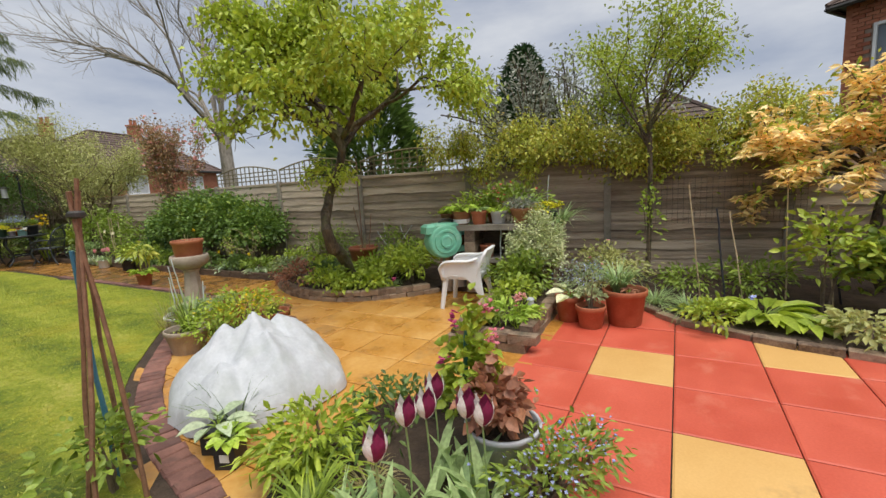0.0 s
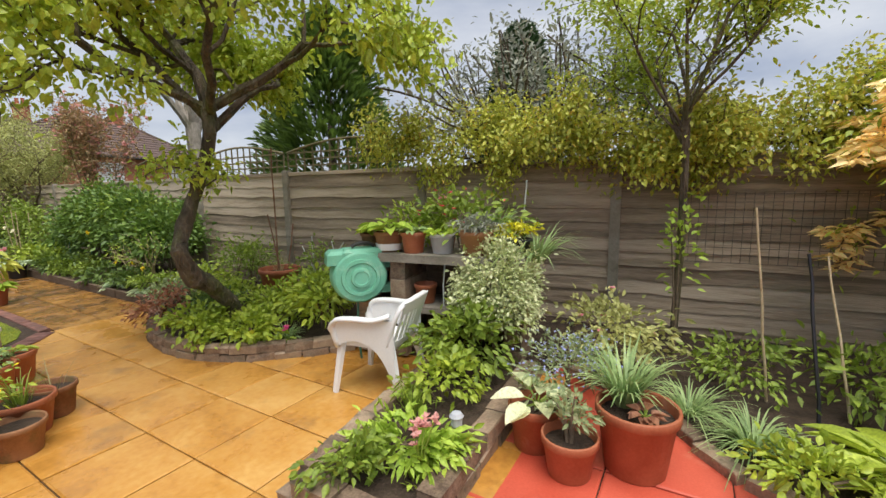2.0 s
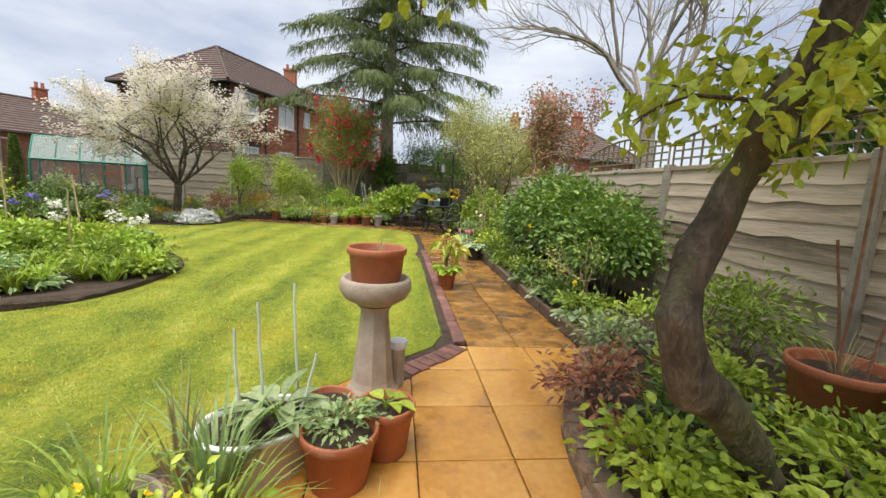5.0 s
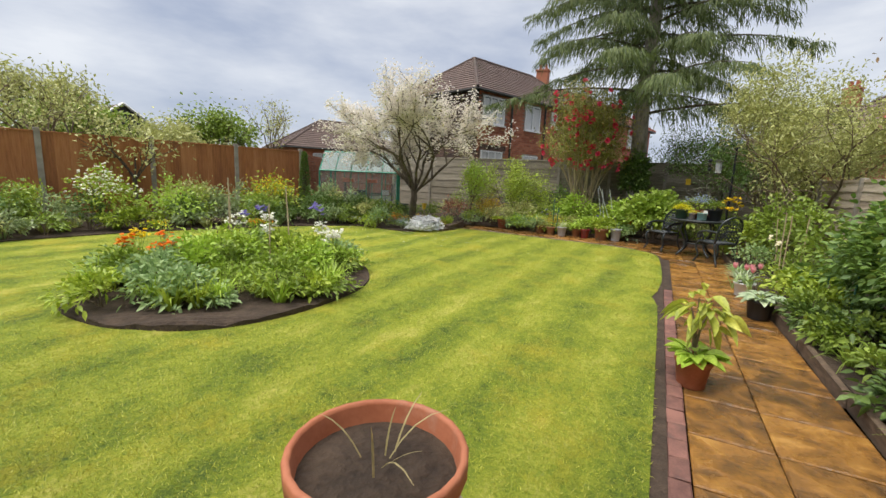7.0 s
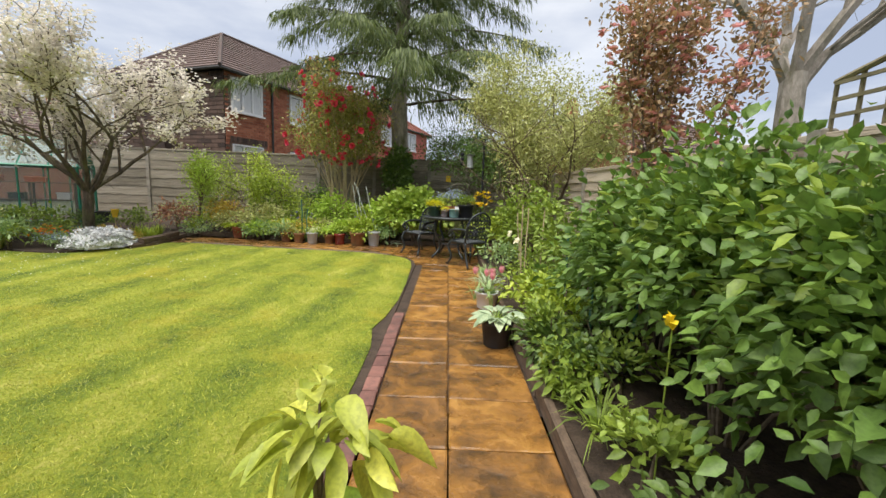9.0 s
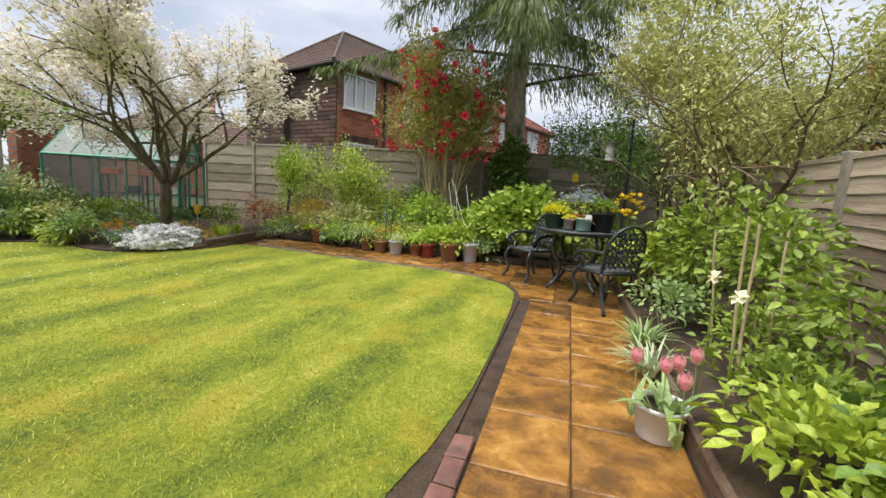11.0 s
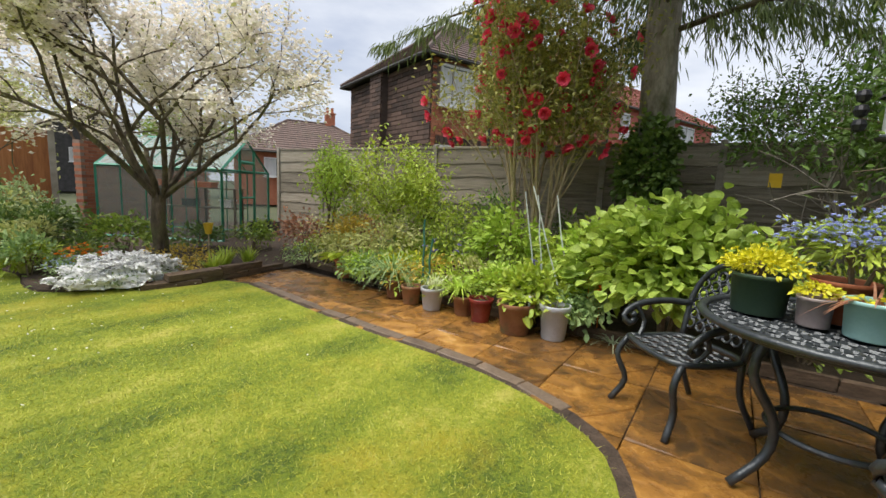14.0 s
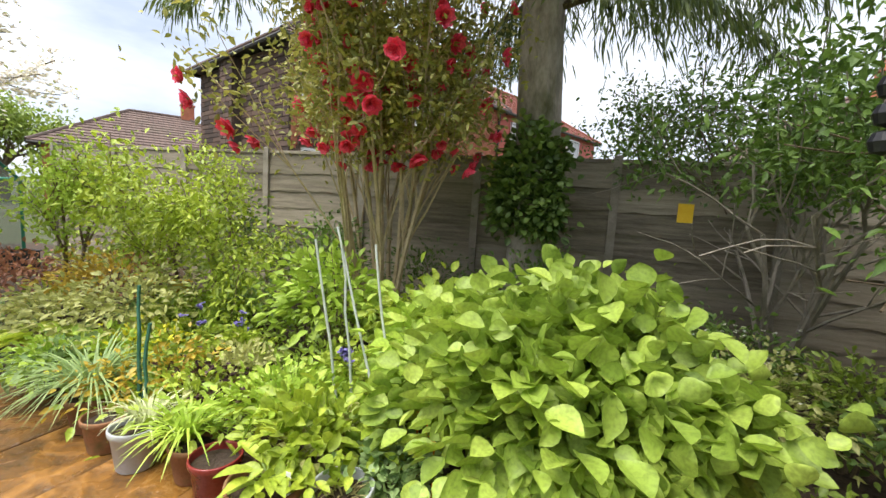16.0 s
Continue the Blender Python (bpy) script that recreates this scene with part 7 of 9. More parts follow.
clump("grassy_plant", (-1.95, -0.72, 0.0), 120, 0.65, 0.014, 0.8, "mid", "wispy long green leaves in the pot group", 0.8)
clump("dry_stems", (-2.25, -0.25, 0.0), 40, 0.75, 0.012, 0.35, "straw", "brown dry flower spikes in the pot group", 0.3)
canes("pale_stakes", [(-1.95, 0.05, 0.2), (-1.8, 0.2, 0.2), (-2.05, -0.05, 0.2), (-1.75, -0.1, 0.2)], [(-2.0, 0.1, 0.85), (-1.85, 0.3, 0.92), (-2.08, -0.03, 0.75), (-1.66, 0.0, 0.6)], 0.008, "pale_stick", "pale stakes in the trough")

# ---- along the path ----
pot((-0.44, 4.08, 0), 0.15, 0.26, "terracotta", "terracotta pot standing on the path edge", 0.2)
rosette("primula", (-0.44, 4.08, 0.24), 22, 0.20, 0.11, "lime", "lime leafy plant in the pot on the path", 0.6)
bush("acer_seedling", (-0.45, 4.1, 0.42), 0.16, 0.16, 0.42, 60, 0.15, "acer", "hanging yellow-green young leaves above the pot", 0.5, 8, None, 3, "plant", 0.3, "", 0.7)
for k, (x, y) in enumerate(((1.72, 3.2), (1.66, 4.1), (1.66, 5.1), (1.75, 6.1), (1.85, 7.0))):
    bush("hydrangea", (x, y, 0.08), 0.62, 0.72, (1.4, 1.66, 1.8, 1.6, 1.2)[k], 3600, 0.088, "hedge", "tall leafy green hydrangea hedge beside the path", 0.62, 46, None, 9, "shrub", 0.22, "hydrangea hedge")
    bush("hydrangea", (x + 0.05, y + 0.3, 0.5), 0.5, 0.6, (1.05, 1.35, 1.5, 1.2, 0.9)[k], 900, 0.085, "mid", "fresh green shoots on the hydrangea hedge", 0.6, 26, None, 4, "shrub", 0.22, "hydrangea hedge")
bt = Shape()
tips = []
for k in range(7):
    d = np.array([-0.6 + 0.1 * k, -0.5 + 0.22 * k, 0.75])
    grow(bt, (1.38, 3.0, 0.08), d / np.linalg.norm(d), 0.5, 0.012, 2, tips, 0.6, 0.75, 3, 0.15, 0.05, 5)
bare_ob = thing("budding_shrub", (0, 0, 0), "bare twiggy shrub with small buds beside the path", "shrub")
bt.make("stem", "cane", bare_ob)
bl = Shape()
leaf_on(bl, tips, 1, 0.05, 0.5, 0.02)
bl.make("foliage", "leaf_lime", bare_ob)
for k in range(9):
    y = 1.9 + 0.55 * k
    if k % 3 == 0:
        clump("grassy_plant", (0.95, y, 0.08), 90, 0.42, 0.014, 0.8, "mid", "dark narrow bulb leaves along the path", 0.9)
    else:
        bush("border_plant", (0.98, y, 0.08), 0.26, 0.3, 0.32, 300, 0.09, "mid" if k % 2 else "dark", "low green leafy edging plant along the path", 0.5, 0, None, 2, "plant")
rosette("lungwort", (0.92, 2.35, 0.08), 26, 0.22, 0.12, "pale", "pale green broad leaves beside the path", 0.5)
rosette("lungwort", (1.00, 3.42, 0.08), 30, 0.26, 0.12, "pale", "pale green broad leaves beside the path", 0.6)
for x, y, z in ((1.14, 3.95, 0.36), (1.20, 3.62, 0.32), (1.30, 3.70, 0.34), (1.02, 2.7, 0.36), (1.0, 4.6, 0.9)):
    df = thing("daffodil", (x, y, 0.08), "yellow daffodil in the bed beside the path", "flower", "daffodils")
    Shape().tube([(0, 0, -0.03), (0, 0, z)], 0.004, 5).make("stem", "leaf_mid", df)
    b = Shape()
    blooms(b, np.array([[-0.01, 0, z]]), 0.085, 6, (-0.8, -0.4, 0.4), 0.1)
    b.lathe([(0.012, z - 0.005), (0.016, z + 0.015), (0.02, z + 0.025)], 10, (-0.02, -0.01, 0))
    b.make("petal", "petal_yellow", df)
bush("pink_flowers", (1.22, 3.28, 0.08), 0.2, 0.15, 0.3, 160, 0.07, "mid", "small mauve-pink flowers beside the path", 0.5, 10, ("blush", 40, 0.035, 5), 2, "flowers")
pot((0.50, 6.80, 0), 0.17, 0.26, "black_plastic", "black plastic pot on the path", 0.12)
rosette("hosta", (0.50, 6.80, 0.24), 34, 0.22, 0.10, "pale", "pale grey-green hosta spilling from the black pot", 0.55)
pot((0.52, 8.15, 0), 0.16, 0.22, "white_plastic", "white pot beside the path", 0.12)
for x, y in ((0.36, 8.15), (0.50, 8.05), (0.58, 8.12), (0.72, 8.3), (0.55, 7.85)):
    tulip((x, y, 0.10), 0.55, "pink", "blush", "pink tulip leaning over the path").scale = (0.72, 0.72, 0.72)
clump("tulip_leaves", (0.55, 8.1, 0.18), 18, 0.34, 0.06, 0.8, "glaucous", "broad grey-green tulip leaves over the path", 0.8)
clump("bulb_leaves", (0.62, 9.0, 0.06), 70, 0.42, 0.028, 0.8, "pale", "variegated strap leaves beside the path", 0.8)
clump("bulb_leaves", (0.66, 9.7, 0.06), 80, 0.45, 0.026, 0.8, "glaucous", "grey-green strap leaves beside the path", 0.8)
for x, y, m, c in ((1.05, 8.3, "cream", 0.8), (1.0, 8.6, "cream", 0.86)):
    df = thing("daffodil", (x - 0.15, y, 0.08), "cream daffodil with yellow centre", "flower", "daffodils")
    Shape().tube([(0, 0, -0.03), (0, 0, c)], 0.004, 5).make("stem", "leaf_mid", df)
    b = Shape()
    blooms(b, np.array([[-0.01, 0, c]]), 0.11, 6, (-0.6, -0.7, 0.3), 0.1)
    b.make("petal", "petal_cream", df)
canes("bed_canes", [(1.05, 8.7, 0.08), (1.1, 8.75, 0.08), (1.2, 9.6, 0.08), (1.4, 9.1, 0.08)], [(1.02, 8.72, 1.35), (1.12, 8.8, 1.3), (1.1, 9.6, 1.2), (1.42, 9.12, 1.25)], 0.011, "cane", "bamboo canes standing in the side bed")
canes("bed_canes", [(1.35, 6.6, 0.08), (1.55, 6.2, 0.08), (1.3, 7.3, 0.08)], [(1.33, 6.6, 1.0), (1.6, 6.2, 0.85), (1.28, 7.3, 1.1)], 0.013, "green_stick", "green plastic stakes in the side bed")
for x, y, rx, h, n, sz, m, lab in ((1.05, 7.6, 0.35, 0.45, 480, 0.10, "fresh", "fresh green leafy perennial in the side bed"), (1.2, 8.3, 0.4, 0.5, 560, 0.075, "mid", "green leafy perennial in the side bed"), (1.35, 9.2, 0.4, 0.55, 560, 0.07, "mid", "green leafy plants in the side bed"),
                                  (1.65, 9.9, 0.45, 1.45, 900, 0.10, "mid", "tall green leafy shrub by the fence"), (1.4, 10.7, 0.45, 1.55, 950, 0.10, "mid", "tall fresh green leafy shrub by the fence"), (1.0, 11.6, 0.4, 0.9, 600, 0.11, "fresh", "fresh green shrub by the table"), (0.95, 10.2, 0.35, 0.5, 500, 0.07, "glaucous", "grey-green low plants in the side bed"), (1.7, 8.6, 0.35, 1.1, 520, 0.10, "mid", "green-leaved shrub against the fence")):
    bush("border_plant", (x, y, 0.08), rx, rx, h, n, sz, m, lab, 0.55, 0, None, 5, "plant")

for x, y, m in ((0.95, 6.5, "mid"), (1.1, 6.9, "fresh"), (1.0, 5.9, "dark"), (1.25, 5.6, "mid"), (1.35, 6.4, "dark"), (1.4, 7.2, "mid")):
    bush("border_plant", (x, y, 0.08), 0.3, 0.32, 0.42, 300, 0.085, m, "leafy green plants filling the side bed", 0.45, 0, None, 3, "plant")

# ---- island bed ----
KINDS = ["fresh", "mid", "fresh", "lime", "glaucous", "lime"]
for k in range(84):
    a = rng.uniform(0, 6.283)
    t = math.sqrt(rng.uniform(0, 0.86))
    x, y = -6.4 + 1.75 * t * math.cos(a), 4.15 + 1.9 * t * math.sin(a)
    if not inside(island, np.array([x]), np.array([y]))[0]:
        continue
    m = KINDS[k % 6]
    if k % 3 == 0:
        clump("bulb_leaves", (x, y, 0.05), 60, 0.66, 0.024, 0.5, m, "upright green strap leaves in the island bed", 0.7)
    else:
        bush("border_plant", (x, y, 0.05), 0.32, 0.32, rng.uniform(0.3, 0.72) * (1.15 - 0.5 * t), 360, 0.095, m, "green perennial in the island bed", 0.45, 0, None, 3, "plant")
for x, y, m, nf, h in ((-6.3, 4.65, "white", 14, 0.85), (-5.5, 5.2, "white", 12, 0.7), (-6.0, 5.5, "white", 10, 0.7), (-6.9, 3.4, "orange", 12, 0.65), (-7.3, 3.1, "orange", 9, 0.6), (-7.6, 3.4, "yellow", 6, 0.65), (-7.6, 5.0, "white", 12, 0.8)):
    clump("flowering_plant", (x, y, 0.05), 70, h * 0.7, 0.02, 0.5, "fresh", {"white": "tall plant with clusters of white flowers", "orange": "plant with bright orange flowers", "yellow": "plant with yellow flowers"}[m], 0.6, (m, nf, 0.075, h), "flowers")
for x, y in ((-6.9, 5.0), (-6.2, 5.6)):
    clump("iris", (x, y, 0.05), 24, 0.6, 0.025, 0.4, "glaucous", "iris with violet flowers in the island bed", 0.4, ("violet", 2, 0.12, 1.05))
bush("hakone_grass", (-6.0, 3.7, 0.05), 0.4, 0.35, 0.34, 700, 0.12, "lime", "mound of bright lime grass", 0.1, 30, None, 0, "plant")
canes("bed_canes", [(-6.6, 4.2, 0.05), (-6.1, 4.9, 0.05), (-7.2, 4.6, 0.05), (-5.9, 4.3, 0.05)], [(-6.62, 4.2, 1.55), (-6.3, 5.0, 1.4), (-7.2, 4.62, 1.5), (-5.88, 4.3, 1.2)], 0.012, "cane", "bamboo canes standing in the island bed")

# ---- long border by the orange fence ----
for k in range(105):
    i = int(rng.integers(8, len(border_line) - 2))
    bx, by = border_line[i][:2]
    t = rng.uniform(0.25, 2.0)
    x, y = bx - t * 0.9, by + t * 0.35
    m = ["mid", "fresh", "glaucous", "dark", "olive", "grey"][k % 6]
    h = 0.34 + 0.5 * t * rng.uniform(0.6, 1.2)
    if k % 4 == 0:
        clump("bulb_leaves", (x, y, 0.03), 60, 0.5, 0.022, 0.6, m, "green strap leaves in the long border", 0.7)
    else:
        bush("border_plant", (x, y, 0.03), 0.36, 0.36, h, 330, 0.10, m, "green perennial in the long border", 0.45, 0, None, 3, "plant")
for x, y, h, m, f in ((-13.3, 5.6, 1.45, "fresh", ("white", 220, 0.09, 5)), (-12.9, 7.6, 1.2, "olive", None), (-12.6, 7.0, 1.1, "lime", None), (-12.0, 9.6, 1.45, "fresh", ("yellow", 420, 0.06, 5)), (-11.7, 8.9, 0.9, "mid", None), (-11.0, 10.9, 0.9, "dark", None), (-10.2, 11.6, 0.8, "dark", None), (-9.6, 12.3, 0.7, "mid", None), (-13.8, 3.6, 1.2, "mid", None), (-14.0, 1.4, 1.3, "olive", None)):
    bush("border_shrub", (x, y, 0.03), 0.65, 0.65, h, 900, 0.10, m, {None: "rounded green shrub in the long border", "white": "shrub covered in white flowers", "yellow": "shrub covered in yellow flowers"}[f[0] if f else None], 0.5, 0, f, 6)
for x, y, m, lab in ((-10.9, 8.3, "orange", "low orange flowers at the border edge"), (-9.6, 10.95, "white", "low white flowers at the border edge"), (-12.1, 6.2, "yellow", "low yellow flowers at the border edge")):
    bush("edging_flowers", (x, y, 0.03), 0.3, 0.25, 0.26, 260, 0.07, "fresh", lab, 0.5, 14, (m, 45, 0.06, 6), 0, "flowers")

# ---- corner bed with white candytuft ----
candy = bush("candytuft", (-7.33, 11.5, 0.03), 0.42, 0.60, 0.26, 1400, 0.06, "dark", "low mound of dense white flowers at the lawn edge", 0.3, 70, None, 0, "flowers")
heads = ball_dirs(150)
heads[:, 2] = np.abs(heads[:, 2])
heads = heads * np.array([0.50, 0.72, 0.33]) * rng.uniform(0.86, 1.12, (150, 1)) + np.array([0, 0, 0.05])
p = np.repeat(heads, 18, 0) + rng.normal(0, 1, (2700, 3)) * np.array([0.034, 0.034, 0.016])
n_a, n_r = 60, 14
verts = []
for j in range(n_r + 1):
    for i in range(n_a):
        a, b = 2 * math.pi * i / n_a, 0.5 * math.pi * j / n_r
        q = Vector((math.cos(a) * math.sin(b), math.sin(a) * math.sin(b), math.cos(b)))
        k = 0.90 + 0.20 * noise.noise(q * 3.5) + 0.14 * noise.noise(q * 9)
        verts.append((q.x * 0.50 * k, q.y * 0.70 * k, max(0.0, q.z * 0.33 * k) + 0.02))
Shape().add(verts, [[j * n_a + i, (j + 1) * n_a + i, (j + 1) * n_a + (i + 1) % n_a, j * n_a + (i + 1) % n_a] for j in range(n_r) for i in range(n_a)]).make("flower_mat", "white_petal", candy)
fl = Shape()
blooms(fl, p, 0.055, 4, None, 0.12)
fl.make("bloom", "white_petal", candy)
for x, y, n, sz, m, f, lab, rx, h in ((-8.1, 11.1, 420, 0.06, "glaucous", ("blue", 220, 0.03, 5), "cloud of small blue flowers in the corner bed", 0.35, 0.3), (-8.25, 11.35, 300, 0.08, "mid", ("orange", 70, 0.07, 6), "orange flowers in the corner bed", 0.3, 0.42), (-8.2, 12.6, 420, 0.07, "orange_leaf", None, "low golden-orange foliage under the blossom tree", 0.5, 0.3), (-7.5, 12.5, 400, 0.06, "orange_leaf", None, "low golden foliage beside the iris leaves", 0.3, 0.28), (-9.1, 11.6, 420, 0.08, "dark", None, "dark green plants in the corner bed", 0.5, 0.5)):
    bush("corner_plant", (x, y, 0.03), rx, rx, h, n, sz, m, lab, 0.4, 0, f, 0, "plant")
for x, y in ((-7.35, 12.9), (-7.75, 13.2), (-7.05, 12.6), (-7.4, 13.4)):
    clump("iris_leaves", (x, y, 0.03), 75, 0.48, 0.026, 0.45, "fresh", "upright bright green strap leaves by the logs", 0.5)
duck = thing("yellow_scoop", (-8.35, 13.2, 0), "yellow plastic tub on a stake by the greenhouse", "tub")
Shape().tube([(0, 0, -0.05), (0, 0, 0.5)], 0.012, 6).make("stake", "cane", duck)
Shape().lathe([(0.001, 0.5), (0.05, 0.5), (0.085, 0.68), (0.09, 0.7), (0.075, 0.69), (0.045, 0.53)], 14).make("tub_body", "yellow_paint", duck)

# daisies and fallen petals on the lawn
pet = Shape()
q = np.stack([rng.normal(-7.5, 1.8, 260), rng.normal(10.2, 1.0, 260), np.full(260, 0.04)], 1)
q = q[inside(lawn_poly, q[:, 0], q[:, 1])]
blooms(pet, q, 0.022, 5)
tagged(pet.make("daisies", "petal_white"), "tiny white daisies and petals scattered on the lawn", "flowers", "", "stuff")

# ---- back bed: pots along the path ----
for x, y, r, h, m, lab in ((-1.91, 13.52, 0.165, 0.37, "grey_plastic", "pale grey bucket with dry stalks"), (-2.31, 13.42, 0.205, 0.34, "old_terracotta", "large terracotta pot at the path edge"), (-2.80, 13.53, 0.15, 0.27, "glazed_red", "dark red glazed pot at the path edge"), (-3.08, 13.6, 0.14, 0.24, "old_terracotta", "weathered clay pot at the path edge"),
                           (-3.50, 13.52, 0.15, 0.28, "grey_plastic", "pale grey bucket at the path edge"), (-3.86, 13.55, 0.14, 0.24, "old_terracotta", "brown clay pot at the path edge"), (-4.22, 13.66, 0.16, 0.26, "old_terracotta", "worn clay pot at the path edge"), (-5.66, 14.06, 0.19, 0.30, "terracotta", "terracotta pot with a hosta at the path edge")):
    pot((x, y, 0), r, h, m, lab, 0.16, group="pots along the back path")
clump("dry_stems", (-1.91, 13.52, 0.33), 26, 0.14, 0.012, 1.2, "straw", "dry stalks in the grey bucket", 1.2)
rosette("bedding_plant", (-2.31, 13.44, 0.30), 22, 0.20, 0.07, "fresh", "leafy plant in the large terracotta pot", 1.0)
lb = thing("plant_label", (-2.15, 13.40, 0.28), "white plant label in the terracotta pot", "label")
Shape().box((0, 0, 0.07), (0.03, 0.003, 0.18)).make("tag", "label", lb)
clump("spider_plant", (-3.15, 13.62, 0.26), 130, 0.40, 0.022, 0.9, "lime", "arching cream and green strap leaves", 1.0)
clump("spider_plant", (-3.5, 13.6, 0.26), 70, 0.34, 0.018, 0.8, "variegated", "arching variegated leaves in the grey bucket", 1.0)
clump("daylily", (-4.35, 13.75, 0.24), 240, 0.62, 0.02, 1.0, "glaucous", "fountain of long arching green leaves", 1.1)
rosette("hosta", (-5.66, 14.06, 0.28), 16, 0.30, 0.2, "fresh", "broad-leaved green hosta in the terracotta pot", 0.7)
clump("pale_roots", (-1.35, 13.72, 0.05), 30, 0.2, 0.012, 1.5, "pale", "tangle of pale straggling stems at the path edge", 1.5)

# back bed planting
for x, y, rx, h, n, sz, m, lab, w in ((-2.3, 13.75, 0.36, 0.62, 620, 0.11, "fresh", "fresh green leafy perennial behind the pots", 0.5), (-2.75, 14.0, 0.40, 0.55, 700, 0.09, "lime", "lime-green leafy perennial behind the pots", 0.45), (-3.3, 13.9, 0.40, 0.45, 620, 0.08, "fresh", "low bright green perennial behind the pots", 0.5),
                                     (-3.6, 14.3, 0.40, 0.42, 560, 0.06, "plum", "dark plum-leaved low shrub", 0.5), (-4.1, 14.1, 0.42, 0.50, 720, 0.07, "orange_leaf", "golden-orange leafy shrub in the back bed", 0.5), (-4.6, 14.2, 0.4, 0.5, 600, 0.06, "yellow_leaf", "yellow-green spirea behind the pots", 0.5),
                                     (-1.75, 13.85, 0.30, 0.42, 560, 0.07, "glaucous", "grey-green columbine leaves behind the bucket", 0.8), (-5.2, 14.6, 0.55, 0.95, 900, 0.09, "olive", "spreading yellow-green shrub tinged with red", 0.5), (-6.0, 14.4, 0.45, 0.7, 600, 0.08, "olive", "yellow-green shrub with reddish tips", 0.5),
                                     (-2.3, 14.8, 0.45, 0.6, 600, 0.08, "fresh", "green leafy plants in the back bed", 0.5), (-3.0, 14.9, 0.45, 0.55, 560, 0.08, "mid", "green leafy plants in the back bed", 0.45), (-4.4, 15.3, 0.5, 0.6, 560, 0.08, "mid", "green leafy plants in the back bed", 0.45),
                                     (-3.4, 15.6, 0.55, 1.25, 760, 0.13, "lime", "lime-green large-leaved shrub in the back bed", 0.5), (-2.2, 15.6, 0.5, 1.05, 650, 0.12, "fresh", "fresh green large-leaved shrub in the back bed", 0.5), (-5.4, 16.2, 0.65, 1.1, 700, 0.09, "mid", "green shrub by the back fence", 0.45), (-6.8, 15.6, 0.5, 0.8, 500, 0.08, "bronze", "reddish twiggy shrub by the back fence", 0.4),
                                     (-7.6, 16.4, 0.6, 1.0, 600, 0.09, "mid", "green shrub by the back fence", 0.4), (-8.6, 16.0, 0.5, 0.7, 500, 0.08, "olive", "olive-green shrub near the greenhouse", 0.4), (-6.9, 14.3, 0.4, 0.35, 450, 0.06, "glaucous", "low grey-green plants by the path end", 0.4), (-4.9, 17.0, 0.7, 1.3, 900, 0.08, "dark", "dark green shrub against the back fence", 0.4), (-3.0, 17.1, 0.7, 1.1, 800, 0.08, "dark", "dark green shrub against the back fence", 0.4)):
    bush("border_plant", (x, y, 0.03), rx, rx, h, n, sz, m, lab, w, 0, None, 5, "plant")
for x, y in ((-2.6, 14.5), (-3.9, 14.8), (-4.3, 14.6), (-2.0, 14.3)):
    clump("bluebells", (x, y, 0.03), 55, 0.42, 0.02, 0.5, "mid", "bluebells with violet-blue flower spikes", 0.6, ("violet", 5, 0.05, 0.62))
for x, y, z in ((-1.62, 13.9, 0.68), (-1.55, 13.85, 0.55), (-1.7, 13.95, 0.62)):
    b = Shape()
    blooms(b, np.array([[x, y, z]]) + rng.normal(0, 0.02, (3, 3)), 0.07, 6)
    b.tube([(x, y, 0), (x, y, z)], 0.004, 4)
    tagged(b.make("poppy", "petal_orange"), "orange flower on a thin stalk", "flower", "orange flowers")
for k in range(46):
    x, y = rng.uniform(-5.6, -1.3), rng.uniform(13.85, 16.3)
    m = ["fresh", "lime", "mid", "glaucous", "olive", "fresh", "lime"][k % 7]
    bush("border_plant", (x, y, 0.03), 0.3, 0.3, rng.uniform(0.28, 0.45) + 0.14 * (y - 13.8), 300, 0.085, m, "leafy green perennial in the back bed", 0.5, 0, None, 3, "plant")
canes("bed_canes", [(-2.35, 14.2, 0.03), (-2.3, 14.25, 0.03), (-2.0, 14.2, 0.03), (-1.95, 14.25, 0.03)], [(-2.62, 14.15, 1.53), (-2.50, 14.3, 1.5), (-2.62, 14.4, 1.6), (-2.3, 14.4, 1.5)], 0.010, "pale_stick", "pale canes standing in the back bed")
for x, y, h, m, lab in ((-8.9, 14.4, 0.6, "mid", "green shrub near the greenhouse"), (-7.9, 14.9, 0.8, "bronze", "reddish twiggy shrub near the greenhouse"), (-7.2, 16.2, 1.3, "olive", "olive-green shrub by the back fence"), (-8.3, 16.8, 1.5, "mid", "tall green shrub by the back fence"), (-6.5, 15.1, 0.9, "orange_leaf", "golden shrub with reddish young leaves"), (-6.3, 16.8, 1.6, "hedge", "dark green shrub against the back fence"), (-4.2, 16.4, 1.4, "hedge", "dark green shrub against the back fence"), (-7.0, 14.8, 0.5, "fresh", "fresh green plants beside the path end"), (-9.6, 13.6, 0.5, "dark", "dark green plants by the greenhouse door")):
    bush("back_shrub", (x, y, 0.03), 0.45, 0.45, h, 620, 0.085, m, lab, 0.5, 0, None, 5)
canes("obelisk", [(-3.85, 13.75, 0.03), (-3.72, 13.7, 0.03)], [(-3.87, 13.8, 1.1), (-3.70, 13.75, 0.85)], 0.016, "green_stick", "dark green stakes in the back bed")


